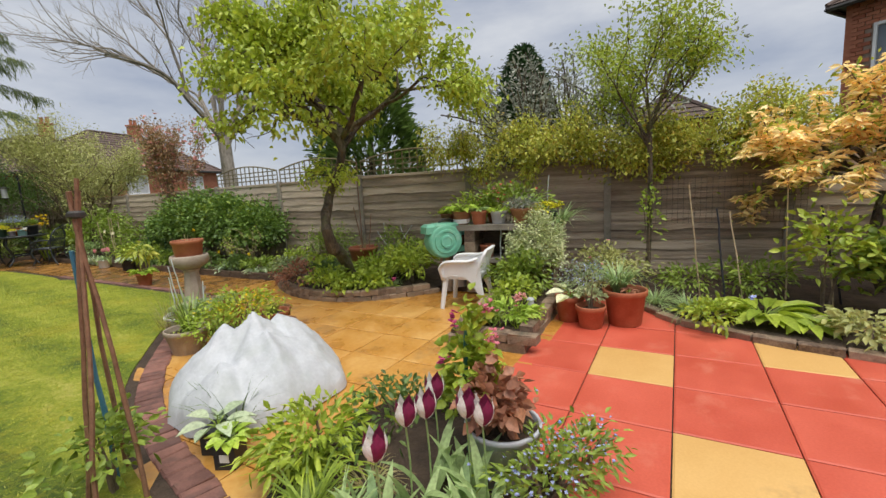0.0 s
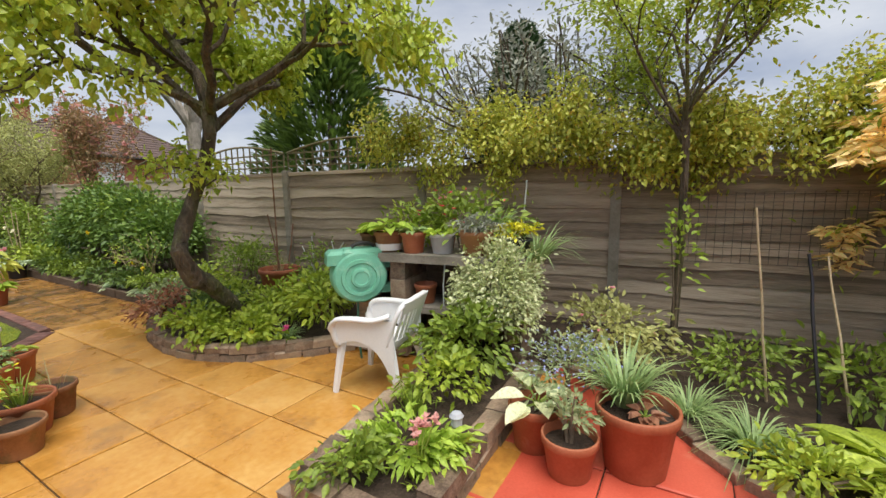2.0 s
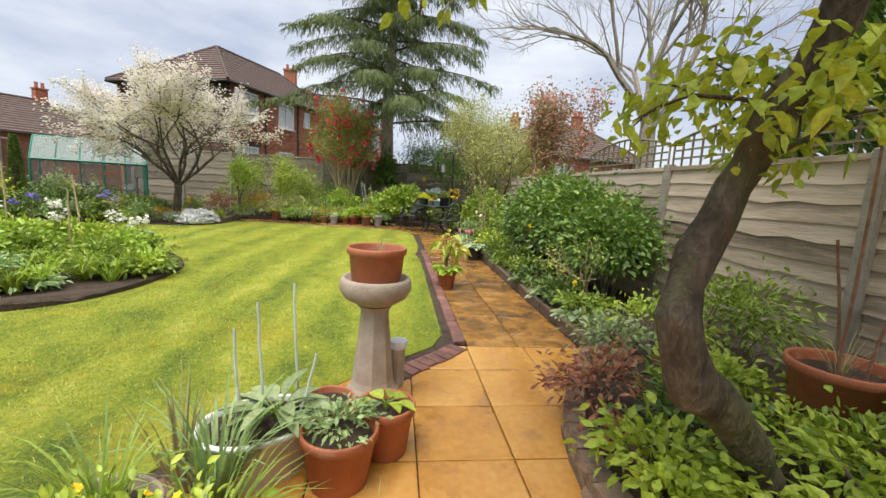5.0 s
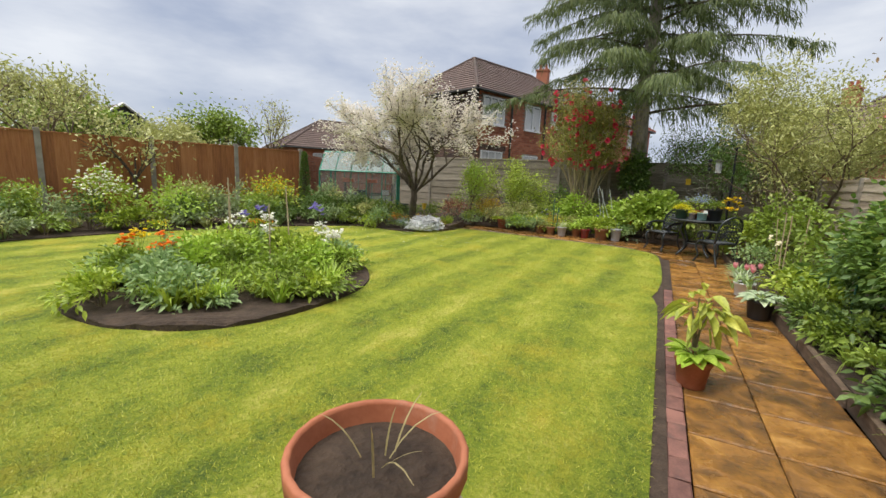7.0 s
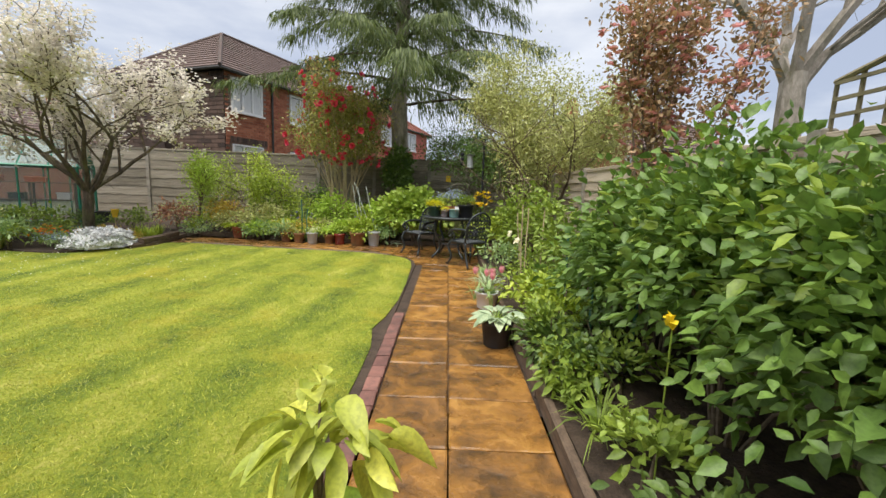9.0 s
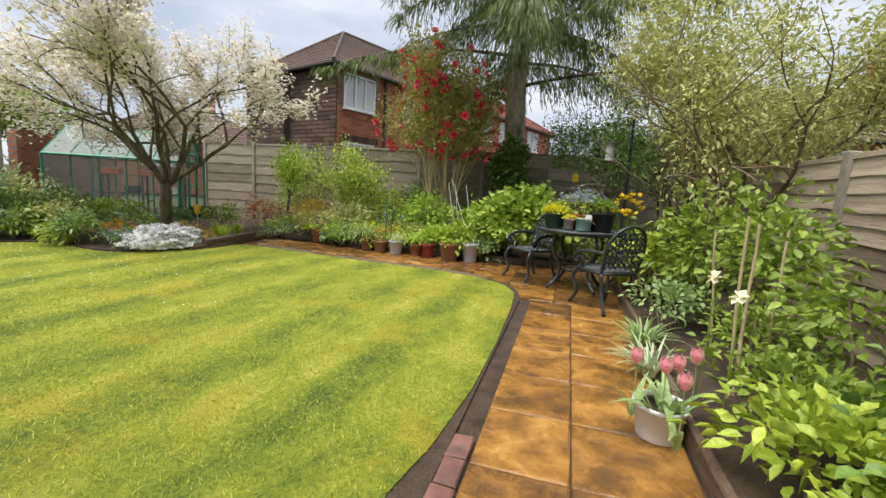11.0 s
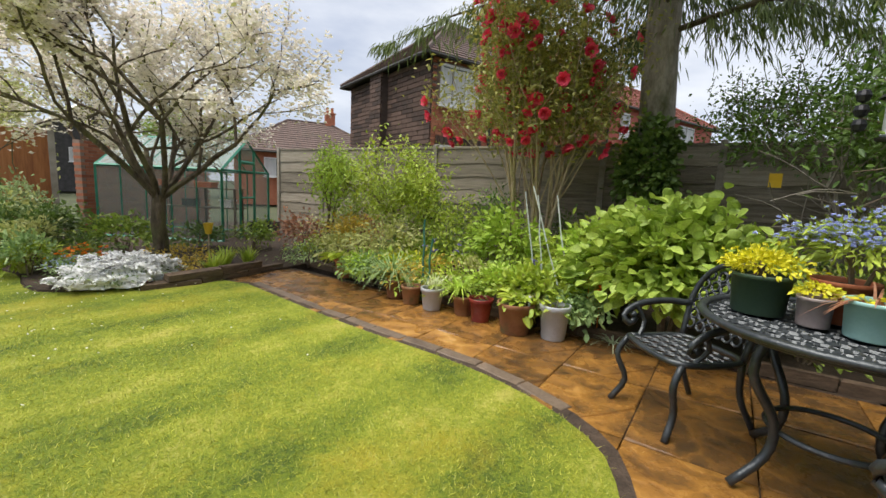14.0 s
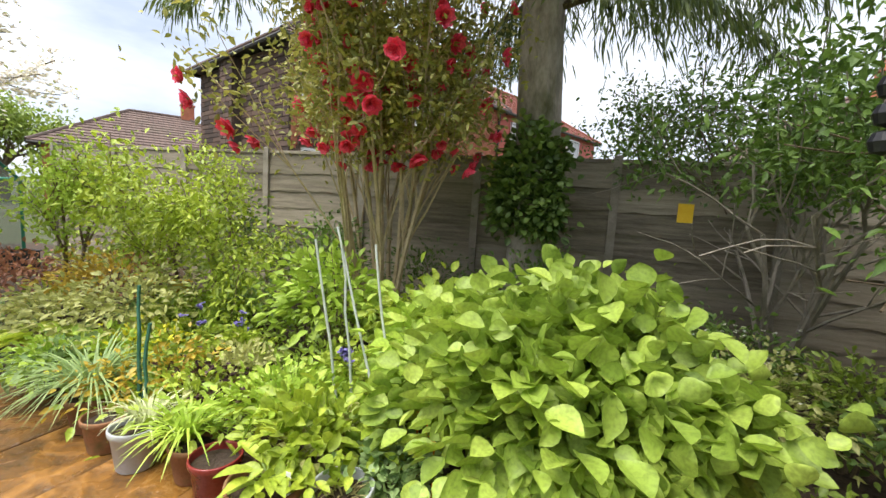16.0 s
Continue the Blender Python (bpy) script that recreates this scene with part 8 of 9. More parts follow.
def small_tree(x, y, h, m, lab, n=3, spread=0.6, bare_to=0.0, stem="twig", per=14, size=0.085):
    def build(ob):
        t, tips, lf = Shape(), [], Shape()
        for k in range(n):
            a = k * 6.283 / n
            d = np.array([math.cos(a) * 0.3, math.sin(a) * 0.3, 1.0])
            grow(t, (x, y, 0), d / np.linalg.norm(d), h * 0.45, 0.03, 2, tips, spread, 0.7, 4, 0.1, 0.05, 5)
        leaf_on(lf, [q for q in tips if q[0][2] > bare_to], per, size, 0.45, 0.13)
        t.make("stem", stem, ob)
        lf.make("foliage", "leaf_" + m, ob)
    return tree("small_tree", lab, build)


small_tree(-6.0, 15.9, 2.9, "fresh", "small tree with fresh green leaves before the back fence", 4, 0.55, 0.5, "twig", 22)
small_tree(-7.4, 15.2, 2.6, "lime", "narrow small tree with lime leaves near the greenhouse", 2, 0.3)
small_tree(0.95, 17.0, 4.0, "hedge", "rhododendron with bare pale branches in the corner", 7, 0.62, 2.1, "pale_bark", 18, 0.10)
small_tree(2.0, 16.0, 3.9, "hedge", "leafy shrub tree in the corner", 5, 0.6, 1.6, "twig", 20, 0.075)
for x, y, rx, h, m, f, lab in ((-0.5, 16.5, 0.55, 1.1, "mid", None, "green leafy shrub below the back fence"), (0.35, 16.3, 0.5, 0.9, "hedge", ("white", 60, 0.045, 5), "dark green shrub with small white flowers"), (1.0, 15.6, 0.5, 0.85, "mid", None, "green leafy undergrowth in the corner"), (-1.4, 16.8, 0.5, 1.25, "hedge", None, "dark green shrub below the back fence")):
    bush("shrub", (x, y, 0.03), rx, rx * 0.85, h, 900, 0.075, m, lab, 0.45, 30, f, 5, "shrub")
small_tree(0.6, 19.3, 4.4, "dark", "green shrub showing over the back fence", 6, 0.5, 1.5)
for x, y, rx, h, n, sz, m, lab in ((0.4, 15.6, 0.6, 0.75, 800, 0.07, "olive", "low shrub with yellow-edged leaves"), (1.1, 15.0, 0.6, 0.7, 700, 0.09, "dark", "dark green low shrub with small white flowers"), (1.7, 14.4, 0.6, 0.9, 700, 0.1, "mid", "green shrub beside the table"), (-0.3, 16.4, 0.7, 0.7, 700, 0.07, "mid", "green shrub by the back fence"), (0.2, 14.4, 0.4, 0.4, 400, 0.08, "mid", "low green plants behind the table")):
    bush("corner_shrub", (x, y, 0.03), rx, rx, h, n, sz, m, lab, 0.5, 0, ("white", 16, 0.05, 5) if "white" in lab else None, 5)
hyd = bush("hydrangea", (-0.95, 14.05, 0.03), 0.86, 0.68, 1.40, 4200, 0.13, "hydrangea", "large hydrangea bush with broad bright green leaves", 0.8, 60, None, 12, "shrub", 0.17)
bush("hydrangea", (-1.75, 14.55, 0.03), 0.5, 0.5, 1.15, 500, 0.13, "lime", "lime-green leafy shrub beside the hydrangea", 0.6, 30, None, 6, "shrub", 0.2)

# ---- table and chairs ----
def scrolls(shape, pts, r, wire, n=9, up=None):
    """Small cast rings, the openwork of the seats and tops."""
    a = np.linspace(0, 2 * np.pi, n)
    for q, (u, v) in pts:
        ring = np.array(q) + np.cos(a)[:, None] * np.array(u) * r + np.sin(a)[:, None] * np.array(v) * r
        shape.tube(ring, wire, 4)


def cast_table(at, r, h):
    ob = thing("garden_table", at, "round dark cast-metal garden table with openwork top", "table")
    a = np.linspace(0, 2 * np.pi, 41)
    rim = Shape().tube(np.stack([r * np.cos(a), r * np.sin(a), np.full(41, h)], 1), 0.026, 8, 0.8)
    rim.tube(np.stack([r * 0.93 * np.cos(a), r * 0.93 * np.sin(a), np.full(41, h - 0.03)], 1), 0.016, 6)
    rim.make("rim", "cast", ob, smooth=True)
    top = Shape()
    pts = []
    for k in range(1, 9):
        rr = r * 0.93 * k / 8.6
        m = int(2 * math.pi * rr / 0.095)
        pts += [((rr * math.cos(t), rr * math.sin(t), h - 0.008), ((1, 0, 0), (0, 1, 0))) for t in np.arange(m) * 2 * math.pi / m + k * 0.4]
    scrolls(top, pts, 0.046, 0.011)
    top.lathe([(0.001, h - 0.02), (r * 0.92, h - 0.022), (r * 0.92, h - 0.028), (0.001, h - 0.03)], 36)
    tagged(top.make("openwork_top", "cast", ob), kind="stuff")
    for k in range(4):
        b = k * math.pi / 2 + 0.6
        leg = Shape()
        prof = smooth_line([(0.36, 0, h - 0.03), (0.42, 0, h * 0.72), (0.28, 0, h * 0.42), (0.30, 0, h * 0.2), (0.46, 0, 0.02)], 0.06)
        pts = np.stack([prof[:, 0] * math.cos(b) * r / 0.6, prof[:, 0] * math.sin(b) * r / 0.6, prof[:, 2]], 1)
        leg.tube(pts, 0.026, 6)
        leg.make("leg", "cast", ob, smooth=True)
    Shape().tube(np.stack([0.27 * np.cos(a), 0.27 * np.sin(a), np.full(41, h * 0.36)], 1), 0.016, 6).make("stretcher_ring", "cast", ob)
    return ob


def cast_chair(at, rz, label):
    """Seat faces the negative y side."""
    ob = thing("garden_chair", at, label, "chair", "cast-metal garden chairs", rz=rz)
    seat = Shape()
    rim = smooth_line([(-0.27, -0.24, 0.50), (0, -0.30, 0.50), (0.27, -0.24, 0.50), (0.26, 0.2, 0.49), (0, 0.25, 0.49), (-0.26, 0.2, 0.49), (-0.27, -0.24, 0.50)], 0.06)
    Shape().tube(rim, 0.021, 6).make("seat_rim", "cast", ob, smooth=True)
    pts = [((x, y, 0.495), ((1, 0, 0), (0, 1, 0))) for x in np.arange(-0.21, 0.22, 0.084) for y in np.arange(-0.22, 0.2, 0.084)]
    scrolls(seat, pts, 0.042, 0.010)
    tagged(seat.make("openwork_seat", "cast", ob), kind="stuff")
    fr = Shape().tube(smooth_line([(-0.26, 0.21, 0.49), (-0.28, 0.28, 0.80), (-0.2, 0.34, 1.0), (0, 0.37, 1.09), (0.2, 0.34, 1.0), (0.28, 0.28, 0.80), (0.26, 0.21, 0.49)], 0.06), 0.022, 6)
    fr.make("back_frame", "cast", ob, smooth=True)
    bk = Shape()
    pts = []
    for z in np.arange(0.60, 1.03, 0.075):
        half = 0.23 * math.sqrt(max(0, 1 - max(0, (z - 0.8) / 0.30) ** 2))
        for x in np.arange(-half, half + 0.01, 0.078):
            pts.append(((x + rng.normal(0, 0.008), 0.215 + 0.27 * (z - 0.49), z), ((1, 0, 0), (0, 0.26, 0.96))))
    scrolls(bk, pts, 0.036, 0.011)
    tagged(bk.make("openwork_back", "cast", ob), kind="stuff")
    for sx in (-1, 1):
        arm = Shape().tube(smooth_line([(sx * 0.275, 0.27, 0.74), (sx * 0.32, 0.08, 0.75), (sx * 0.335, -0.14, 0.72), (sx * 0.325, -0.26, 0.64), (sx * 0.31, -0.22, 0.58), (sx * 0.31, -0.17, 0.62), (sx * 0.315, -0.20, 0.66)], 0.04), 0.020, 6, 1.3)
        arm.make("arm", "cast", ob, smooth=True)
        Shape().tube(smooth_line([(sx * 0.325, -0.16, 0.71), (sx * 0.30, -0.10, 0.60), (sx * 0.265, -0.16, 0.50)], 0.05), 0.016, 6).make("arm_support", "cast", ob)
        Shape().tube(smooth_line([(sx * 0.265, -0.24, 0.50), (sx * 0.285, -0.31, 0.36), (sx * 0.25, -0.25, 0.17), (sx * 0.29, -0.33, 0.0)], 0.05), 0.023, 6).make("front_leg", "cast", ob, smooth=True)
        Shape().tube(smooth_line([(sx * 0.26, 0.21, 0.49), (sx * 0.25, 0.24, 0.25), (sx * 0.28, 0.36, 0.0)], 0.05), 0.022, 6).make("back_leg", "cast", ob, smooth=True)
    return ob


TX, TY, TH = 0.06, 12.17, 0.90
cast_table((TX, TY, 0), 0.64, TH)
cast_chair((-0.66, 12.56, 0), -44, "dark cast-metal armchair with openwork back behind the table")
cast_chair((0.42, 11.18, 0), 215, "dark cast-metal armchair with openwork back before the table")
cast_chair((1.05, 12.75, 0), -70, "dark cast-metal armchair with openwork back beyond the table")
TP = TH + 0.014
for x, y, r, h, m, lab in ((-0.32, 12.17, 0.15, 0.22, "green_plastic", "dark green plastic pot on the table"), (-0.10, 12.04, 0.08, 0.15, "mauve_plastic", "small mauve-grey plastic pot on the table"), (0.10, 11.96, 0.12, 0.18, "teal_plastic", "pale teal plastic pot on the table"), (0.03, 12.27, 0.15, 0.22, "terracotta", "terracotta pot on the table"), (0.36, 12.12, 0.18, 0.27, "black_plastic", "large black plastic pot on the table")):
    pot((x, y, TP), r, h, m, lab, 0.12, 0.8, group="pots on the table")
bush("golden_plant", (-0.32, 12.17, TP + 0.2), 0.15, 0.15, 0.14, 900, 0.03, "yellow_leaf", "bright golden-yellow leafy plant in the green pot", 0.6, 30, None, 4, "plant")
bush("golden_plant", (-0.10, 12.04, TP + 0.13), 0.08, 0.08, 0.08, 200, 0.028, "yellow_leaf", "small yellow-green plant in the mauve pot", 0.6, 10, None, 2, "plant")
clump("withered_plant", (0.10, 11.96, TP + 0.17), 26, 0.17, 0.014, 1.3, "bronze", "withered brown stalks in the teal pot", 1.4)
rosette("bedding_plant", (0.07, 11.98, TP + 0.16), 9, 0.08, 0.035, "yellow_leaf", "yellowing leaves in the teal pot", 0.5)
tl = thing("plant_label", (0.16, 11.91, TP + 0.14), "white plant label in the teal pot", "label", rz=-30)
Shape().box((0, 0, 0.05), (0.09, 0.003, 0.09), 0.1).make("tag", "label", tl)
bush("forget_me_not", (0.08, 12.30, TP + 0.20), 0.27, 0.24, 0.36, 700, 0.055, "fresh", "forget-me-nots with many pale blue flowers", 0.3, 40, ("blue", 900, 0.031, 5), 4, "flowers")
bush("leafy_plant", (0.36, 12.12, TP + 0.25), 0.16, 0.15, 0.20, 420, 0.07, "mid", "green leafy plant in the large black pot", 0.35, 26, None, 3, "plant")
clump("euphorbia", (0.75, 12.5, 0.0), 30, 1.15, 0.03, 0.35, "fresh", "tall euphorbia with acid-yellow heads beyond the table", 0.3, ("yellow", 7, 0.12, 1.45))

# bird feeders on a pole
fp = thing("feeder_pole", (0.86, 14.1, 0), "black metal bird feeder pole with curved hooks", "bird feeder")
Shape().tube([(0, 0, -0.1), (0, 0, 1.4), (0, 0, 2.85)], 0.028, 10).make("pole", "black_metal", fp)
for sg in (-1, 1):
    Shape().tube(smooth_line([(0, 0, 2.7), (sg * 0.12, 0, 2.88), (sg * 0.28, 0, 2.82), (sg * 0.3, 0, 2.7)], 0.05), 0.01, 6).make("hook", "black_metal", fp)
fd = thing("bird_feeder", (0.52, 14.3, 2.1), "hanging pale seed feeder with a dark roof", "bird feeder")
Shape().lathe([(0.07, 0), (0.085, 0.02), (0.075, 0.05), (0.078, 0.3), (0.085, 0.32), (0.001, 0.32)], 16).make("tube", "grey_plastic", fd)
Shape().lathe([(0.12, 0.32), (0.11, 0.345), (0.03, 0.38), (0.001, 0.385)], 16).make("roof", "dark_trim", fd)
Shape().lathe([(0.001, -0.02), (0.11, -0.02), (0.115, 0.0), (0.10, 0.0)], 16).make("tray", "dark_trim", fd)
Shape().tube([(0, 0, 0.38), (0.05, -0.05, 0.6), (0.0, -0.05, 0.75)], 0.004, 4).make("hanger", "wire", fd)
fc = thing("bird_feeder", (0.30, 14.3, 2.15), "dark hanging feeder of three stacked balls", "bird feeder")
for k in range(3):
    Shape().lathe([(0.001, 0.12 * k), (0.04, 0.12 * k + 0.015), (0.055, 0.12 * k + 0.06), (0.04, 0.12 * k + 0.1), (0.001, 0.12 * k + 0.115)], 12).make("ball", "black_metal", fc)
trap = Shape().box((0, 0, 0), (0.16, 0.006, 0.2), 0.3).make("insect_card", "yellow_paint")
trap.matrix_basis = pose(-0.05, 16.9, 1.85)
tagged(trap, "yellow sticky card hanging in the shrub", "card")
yb = pot((-5.6, 15.4, 0.45), 0.13, 0.2, "yellow_paint", "yellow plastic bucket among the shrubs", 0.1, name="bucket")
st = thing("crate", (-5.6, 15.4, 0.03), "dark wooden crate under the yellow bucket", "crate")
Shape().box((0, 0, 0.21), (0.36, 0.36, 0.42), 0, 0.003, 0.01).make("crate_body", "dark_wood", st)
basket = thing("wire_basket", (-5.1, 15.0, 0.03), "pale wire basket among the plants", "basket")
for k in range(5):
    a = np.linspace(0, 6.283, 15)
    Shape().tube(np.stack([(0.15 + 0.02 * k) * np.cos(a), (0.15 + 0.02 * k) * np.sin(a), np.full(15, 0.06 + 0.09 * k)], 1), 0.005, 4).make("hoop", "grey_plastic", basket)
for k in range(14):
    a = k * 0.449
    Shape().tube([(0.15 * math.cos(a), 0.15 * math.sin(a), 0.0), (0.23 * math.cos(a), 0.23 * math.sin(a), 0.43)], 0.004, 4).make("rib", "grey_plastic", basket)
lp = thing("street_lamp", (-30, 4.5, 0), "grey street lamp far beyond the fence", "street lamp")
Shape().tube([(0, 0, 0), (0, 0, 8.0)], [0.12, 0.06], 8).make("pole", "grey_plastic", lp)
Shape().box((0.3, 0, 8.0), (0.8, 0.2, 0.12), 0, 0, 0.03).make("head", "grey_plastic", lp)


# ---- paving and edging, piece by piece ----
def slab_meshes(name, w, d, mat, kinds=3, rough=0.0025):
    out = []
    for k in range(kinds):
        s = Shape()
        nx, ny = 5, 5
        xs, ys = np.linspace(-w / 2, w / 2, nx), np.linspace(-d / 2, d / 2, ny)
        v = np.array([(x, y, -0.006 if i in (0, nx - 1) or j in (0, ny - 1) else rng.normal(0, rough)) for j, y in enumerate(ys) for i, x in enumerate(xs)])
        s.add(v, [[j * nx + i, j * nx + i + 1, (j + 1) * nx + i + 1, (j + 1) * nx + i] for j in range(ny - 1) for i in range(nx - 1)])
        c = [(-w / 2, -d / 2, -0.006), (w / 2, -d / 2, -0.006), (w / 2, d / 2, -0.006), (-w / 2, d / 2, -0.006)]
        b = [(x, y, -0.05) for x, y, z in c]
        s.add(c + b, [[0, 4, 5, 1], [1, 5, 6, 2], [2, 6, 7, 3], [3, 7, 4, 0]])
        o = s.make(name, mat)
        out.append(o.data)
        bpy.data.objects.remove(o)
    return out


def edge_tight(me, w, d, rim=0.012):
    """Draws the row of points next to the border out towards it, for a narrow rounded edge."""
    for vert in me.vertices:
        if vert.co.z > -0.0059:
            if abs(abs(vert.co.x) - w / 4) < 1e-4:
                vert.co.x = math.copysign(w / 2 - rim, vert.co.x)
            if abs(abs(vert.co.y) - d / 4) < 1e-4:
                vert.co.y = math.copysign(d / 2 - rim, vert.co.y)
        else:
            if vert.co.z > -0.01 and abs(abs(vert.co.x) - w / 4) < 1e-4:
                vert.co.x = math.copysign(w / 2 - rim, vert.co.x)
            if vert.co.z > -0.01 and abs(abs(vert.co.y) - d / 4) < 1e-4:
                vert.co.y = math.copysign(d / 2 - rim, vert.co.y)


def paving(name, label, cells, mat, rough=0.0025, bed_z=-0.014):
    ob = structure(thing(name, (0, 0, 0), label, "paving"), label, "paving")
    cache = {}
    for x0, y0, x1, y1, m in cells:
        w, d = round(x1 - x0 - 0.009, 3), round(y1 - y0 - 0.009, 3)
        key = (w, d, m or mat)
        if key not in cache:
            cache[key] = slab_meshes("slab", w, d, m or mat, 3, rough)
            for me in cache[key]:
                edge_tight(me, w, d)
        place("slab", cache[key][rng.integers(0, 3)], pose((x0 + x1) / 2, (y0 + y1) / 2, rng.normal(0, 0.0012), rng.normal(0, 0.12), rng.normal(0, 0.12)), ob)
    return ob


joints = Shape().box((-3, -3.0, -0.05), (14, 17, 0.06)).box((0, 7.4, -0.05), (1.5, 12, 0.06)).box((-3.6, 13.0, -0.05), (8.5, 1.9, 0.06))
structure(joints.make("paving_joints", "soil"), "dark soil and mortar in the paving joints", "ground")

patio_poly = np.vstack([kerb_in[:, :2] + left[:, :2] * 0.15, [(0.75, 1.62), (0.75, 1.0)], [(1.0, -4.12), (-4.4, -4.12)]])
xs = [0.06 + 0.572 * k for k in range(-8, 3)]
ys = [-0.07 + 0.605 * k for k in range(-7, 3)] + [1.68]
cells = []
for a, b in zip(xs, xs[1:]):
    for c, d in zip(ys, ys[1:]):
        gx, gy = np.meshgrid(np.linspace(a, b, 7), np.linspace(c, d, 7))
        if inside(patio_poly, gx, gy).any():
            cells.append((a, c, b, d, None))
paving("patio", "wet ochre-yellow square paving slabs", cells, "yellow", 0.002)
cells = []
courses = [1.68] + [2.035 + 0.605 * k for k in range(16)]
for y0, y1 in zip(courses, courses[1:]):
    cells.append((-0.50, y0, 0.02, y1, None))
    cells.append((0.02, y0, 0.66, y1, None))
for k in range(12):
    x0 = 1.2 - k * 0.7
    for j in range(3):
        cells.append((x0 - 0.7, 11.11 + j * 0.9, x0, 11.11 + (j + 1) * 0.9, None))
cells = [c for c in cells if not inside(lawn_poly, np.array([c[0], c[2], c[0], c[2]]), np.array([c[1], c[1], c[3], c[3]])).all()]
paving("path", "wet riven ochre and brown stone paving slabs", cells, "riven", 0.005)
red_poly = np.vstack([edge_line[:, :2] + [0.04, 0], [(-7, -10.5), (-7, -4.15), (1.3, -4.15)]])
rx = [1.39 - 0.67 * k for k in range(13)]
ry = [-4.14, -4.78, -5.43, -6.09, -6.7, -7.35, -8.0, -8.65, -9.3, -9.95, -10.5]
YEL = {(3, 1), (2, 3), (5, 2), (4, 4)}
cells = []
for i in range(len(rx) - 1):
    for j in range(len(ry) - 1):
        gx, gy = np.meshgrid(np.linspace(rx[i + 1], rx[i], 5), np.linspace(ry[j + 1], ry[j], 5))
        if inside(red_poly, gx, gy).any():
            cells.append((rx[i + 1], ry[j + 1], rx[i], ry[j], "buff" if (i, j) in YEL else None))
paving("red_paving", "smooth red paving slabs with odd buff-yellow ones", cells, "red", 0.0006)


def along(name, label, line, length, width, height, z, mat, category, offset=0.0, jitter=0.003, courses=1, piece="brick", gap=0.012, tilt=0.6):
    """Blocks laid end to end along a line."""
    ob = structure(thing(name, (0, 0, 0), label, category), label, category)
    seg = np.linalg.norm(np.diff(line[:, :2], axis=0), axis=1)
    s = np.concatenate([[0], np.cumsum(seg)])
    kinds = [box_mesh(piece, (length - gap, width, height - gap * 0.6), mat, min(0.008, height * 0.15), jitter) for k in range(5)]
    for c in range(courses):
        for q in np.arange(length * (0.5 if c % 2 == 0 else 0.9), s[-1], length):
            x, y = np.interp(q, s, line[:, 0]), np.interp(q, s, line[:, 1])
            x2, y2 = np.interp(q + 0.03, s, line[:, 0]), np.interp(q + 0.03, s, line[:, 1])
            x1, y1 = np.interp(q - 0.03, s, line[:, 0]), np.interp(q - 0.03, s, line[:, 1])
            ang = math.atan2(y2 - y1, x2 - x1)
            place(piece, kinds[rng.integers(0, 5)], pose(x - math.sin(ang) * offset, y + math.cos(ang) * offset, z + (c + 0.5) * height + rng.normal(0, 0.0015), rng.normal(0, tilt), rng.normal(0, tilt), math.degrees(ang) + rng.normal(0, tilt)), ob)
    return ob


along("brick_edging", "worn purple-red brick edging round the patio", kerb_in[5:], 0.115, 0.2, 0.07, -0.048, "brick_edge", "edging", 0.07)
along("brick_edging", "worn brown brick edging along the path", np.array([(-0.57, y, 0) for y in np.linspace(1.75, 7.6, 50)]), 0.22, 0.12, 0.07, -0.045, "brick_edge", "edging")
along("retaining_wall", "low weathered stone wall of the raised tree bed", ring_line, 0.27, 0.13, 0.085, -0.01, "stone", "wall", 0.06, 0.006, 2, "stone")
along("retaining_wall", "low weathered stone wall of the wedge bed", smooth_line([(0.95, -3.18), (0.1, -3.25), (-0.9, -3.36)], 0.1), 0.3, 0.12, 0.1, -0.01, "stone", "wall", 0.03, 0.006, 2, "stone")
along("retaining_wall", "low weathered stone end wall of the wedge bed", np.array([(-1.03, y, 0) for y in np.linspace(-3.30, -4.16, 12)]), 0.29, 0.14, 0.1, -0.01, "stone", "wall", 0.0, 0.006, 2, "stone")
along("stone_edging", "rough buff stones along the wedge bed", smooth_line([(-0.95, -4.11), (0.05, -4.09), (1.0, -4.02)], 0.1), 0.3, 0.14, 0.1, -0.01, "stone", "edging", 0.02, 0.006, 2, "stone")
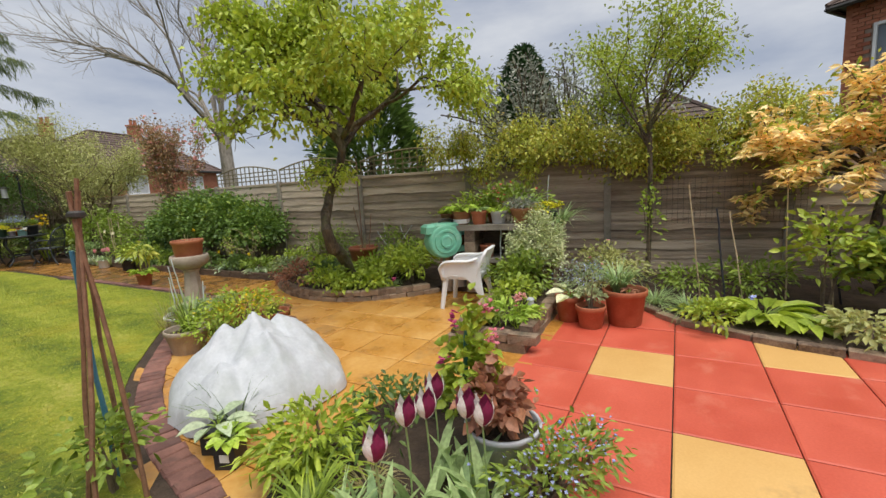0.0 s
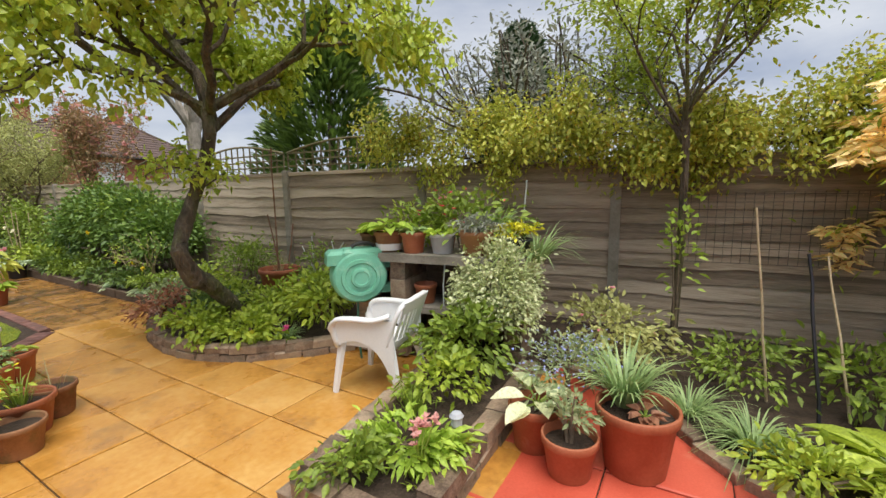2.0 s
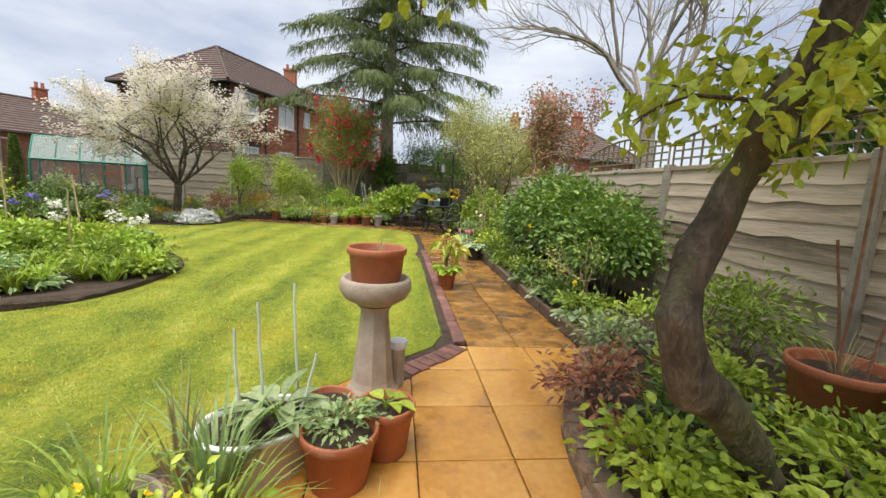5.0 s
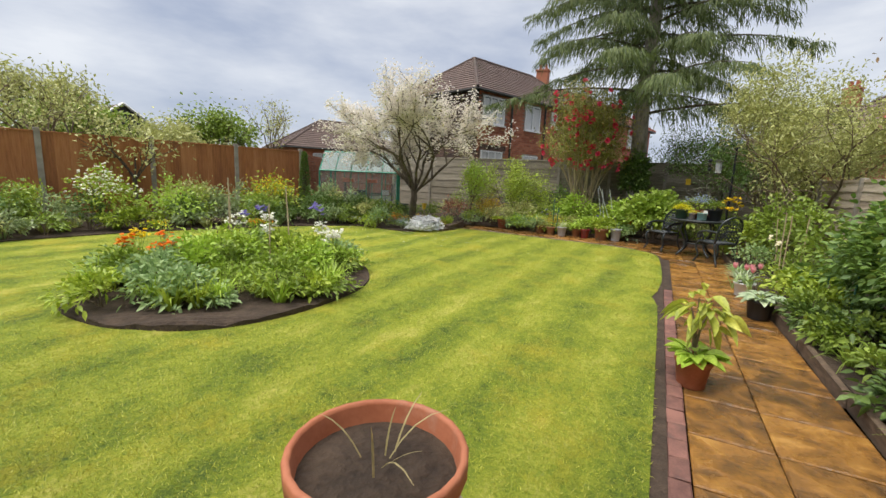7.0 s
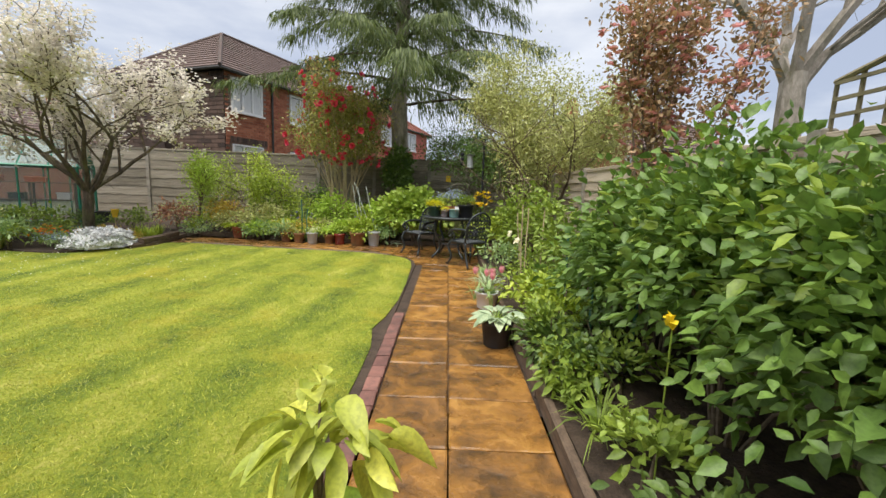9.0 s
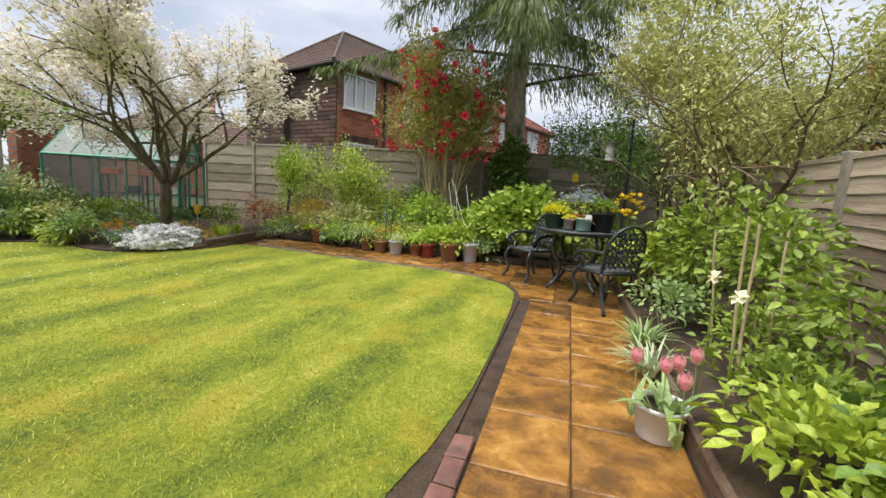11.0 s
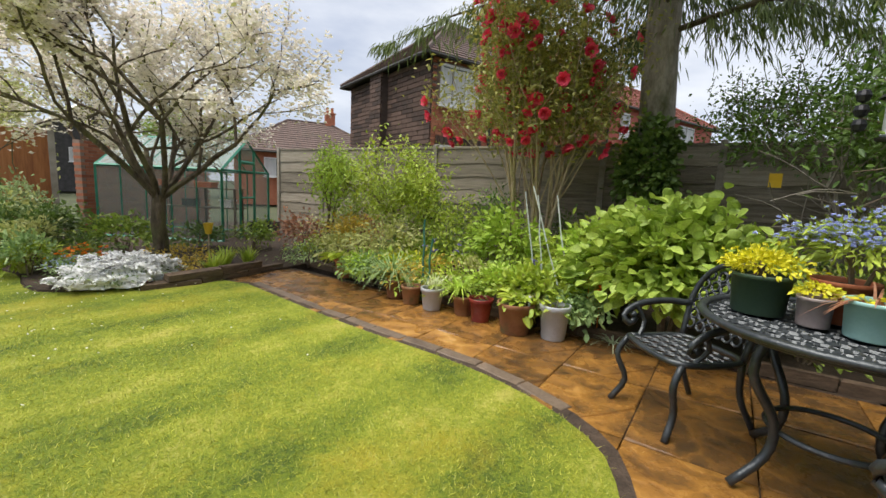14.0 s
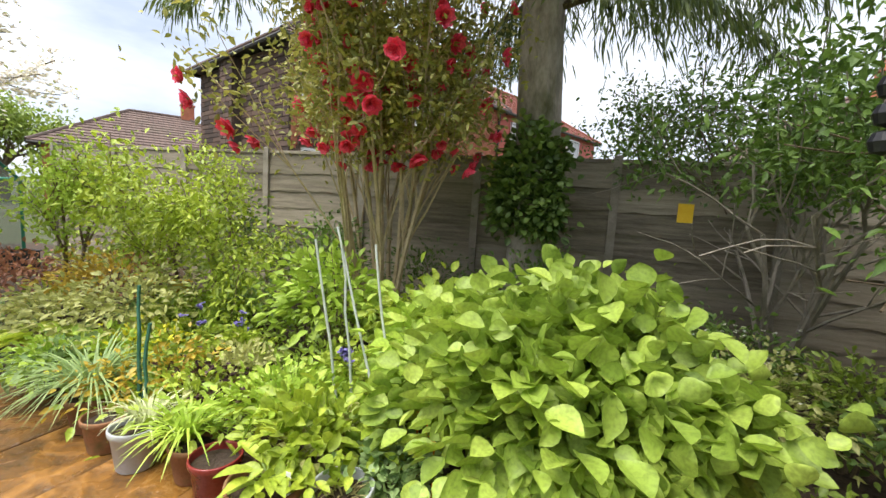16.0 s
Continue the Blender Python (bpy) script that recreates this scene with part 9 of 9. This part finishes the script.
along("stone_edging", "curved row of buff stones beside the red paving", edge_line, 0.33, 0.11, 0.10, -0.03, "stone", "edging", -0.02, 0.005, 1, "stone")
along("timber_edging", "dark low boards edging the side bed", np.array([(0.70, y, 0) for y in np.linspace(1.55, 12.5, 60)]), 1.4, 0.05, 0.15, -0.02, "dark_wood", "edging", 0, 0.004, 1, "board")
along("log_edging", "dark split logs edging the border", smooth_line([(-6.78, 11.5), (-6.7, 12.3), (-6.9, 13.5)], 0.1), 0.75, 0.12, 0.11, -0.02, "dark_wood", "edging", 0, 0.012, 2, "log")
along("timber_edging", "dark wet boards edging the back bed", smooth_line([(3.0, 13.95), (0.5, 13.93), (-1.4, 13.86), (-3.5, 13.85), (-6.9, 14.3)], 0.1), 1.3, 0.06, 0.13, -0.02, "dark_wood", "edging", 0, 0.006, 1, "board")
along("mowing_strip", "worn brown stone strip between lawn and path", smooth_line([(-1.32, 12.08), (-1.9, 12.28), (-2.5, 12.38), (-3.9, 12.46), (-6.3, 12.75)], 0.1), 0.45, 0.12, 0.06, -0.045, "strip_stone", "edging", -0.06, 0.004, 1, "stone")

# ---- grass blades ----
n = 240000
gx = np.concatenate([rng.uniform(-12.5, -0.7, n), rng.uniform(-6.0, -0.7, n // 2)])
gy = np.concatenate([rng.uniform(-3.5, 12.8, n), rng.uniform(0.5, 12.3, n // 2)])
ok = inside(lawn_poly, gx, gy) & ~inside(island, gx, gy)
gx, gy = gx[ok], gy[ok]
m = len(gx)
h = rng.uniform(0.010, 0.030, m)
a = rng.uniform(0, 6.283, m)
lean = rng.normal(0, 0.02, (m, 2))
base = np.stack([gx, gy, np.full(m, 0.008)], 1)
side = np.stack([np.cos(a), np.sin(a), np.zeros(m)], 1) * 0.003
tip = base + np.concatenate([lean, h[:, None]], 1)
blades = Shape().add(np.stack([base - side, base + side, tip], 1).reshape(-1, 3), np.arange(m * 3).reshape(-1, 3))
tagged(blades.make("grass", "leaf_grass"), "short green grass blades of the mown lawn", "grass", "", "stuff")
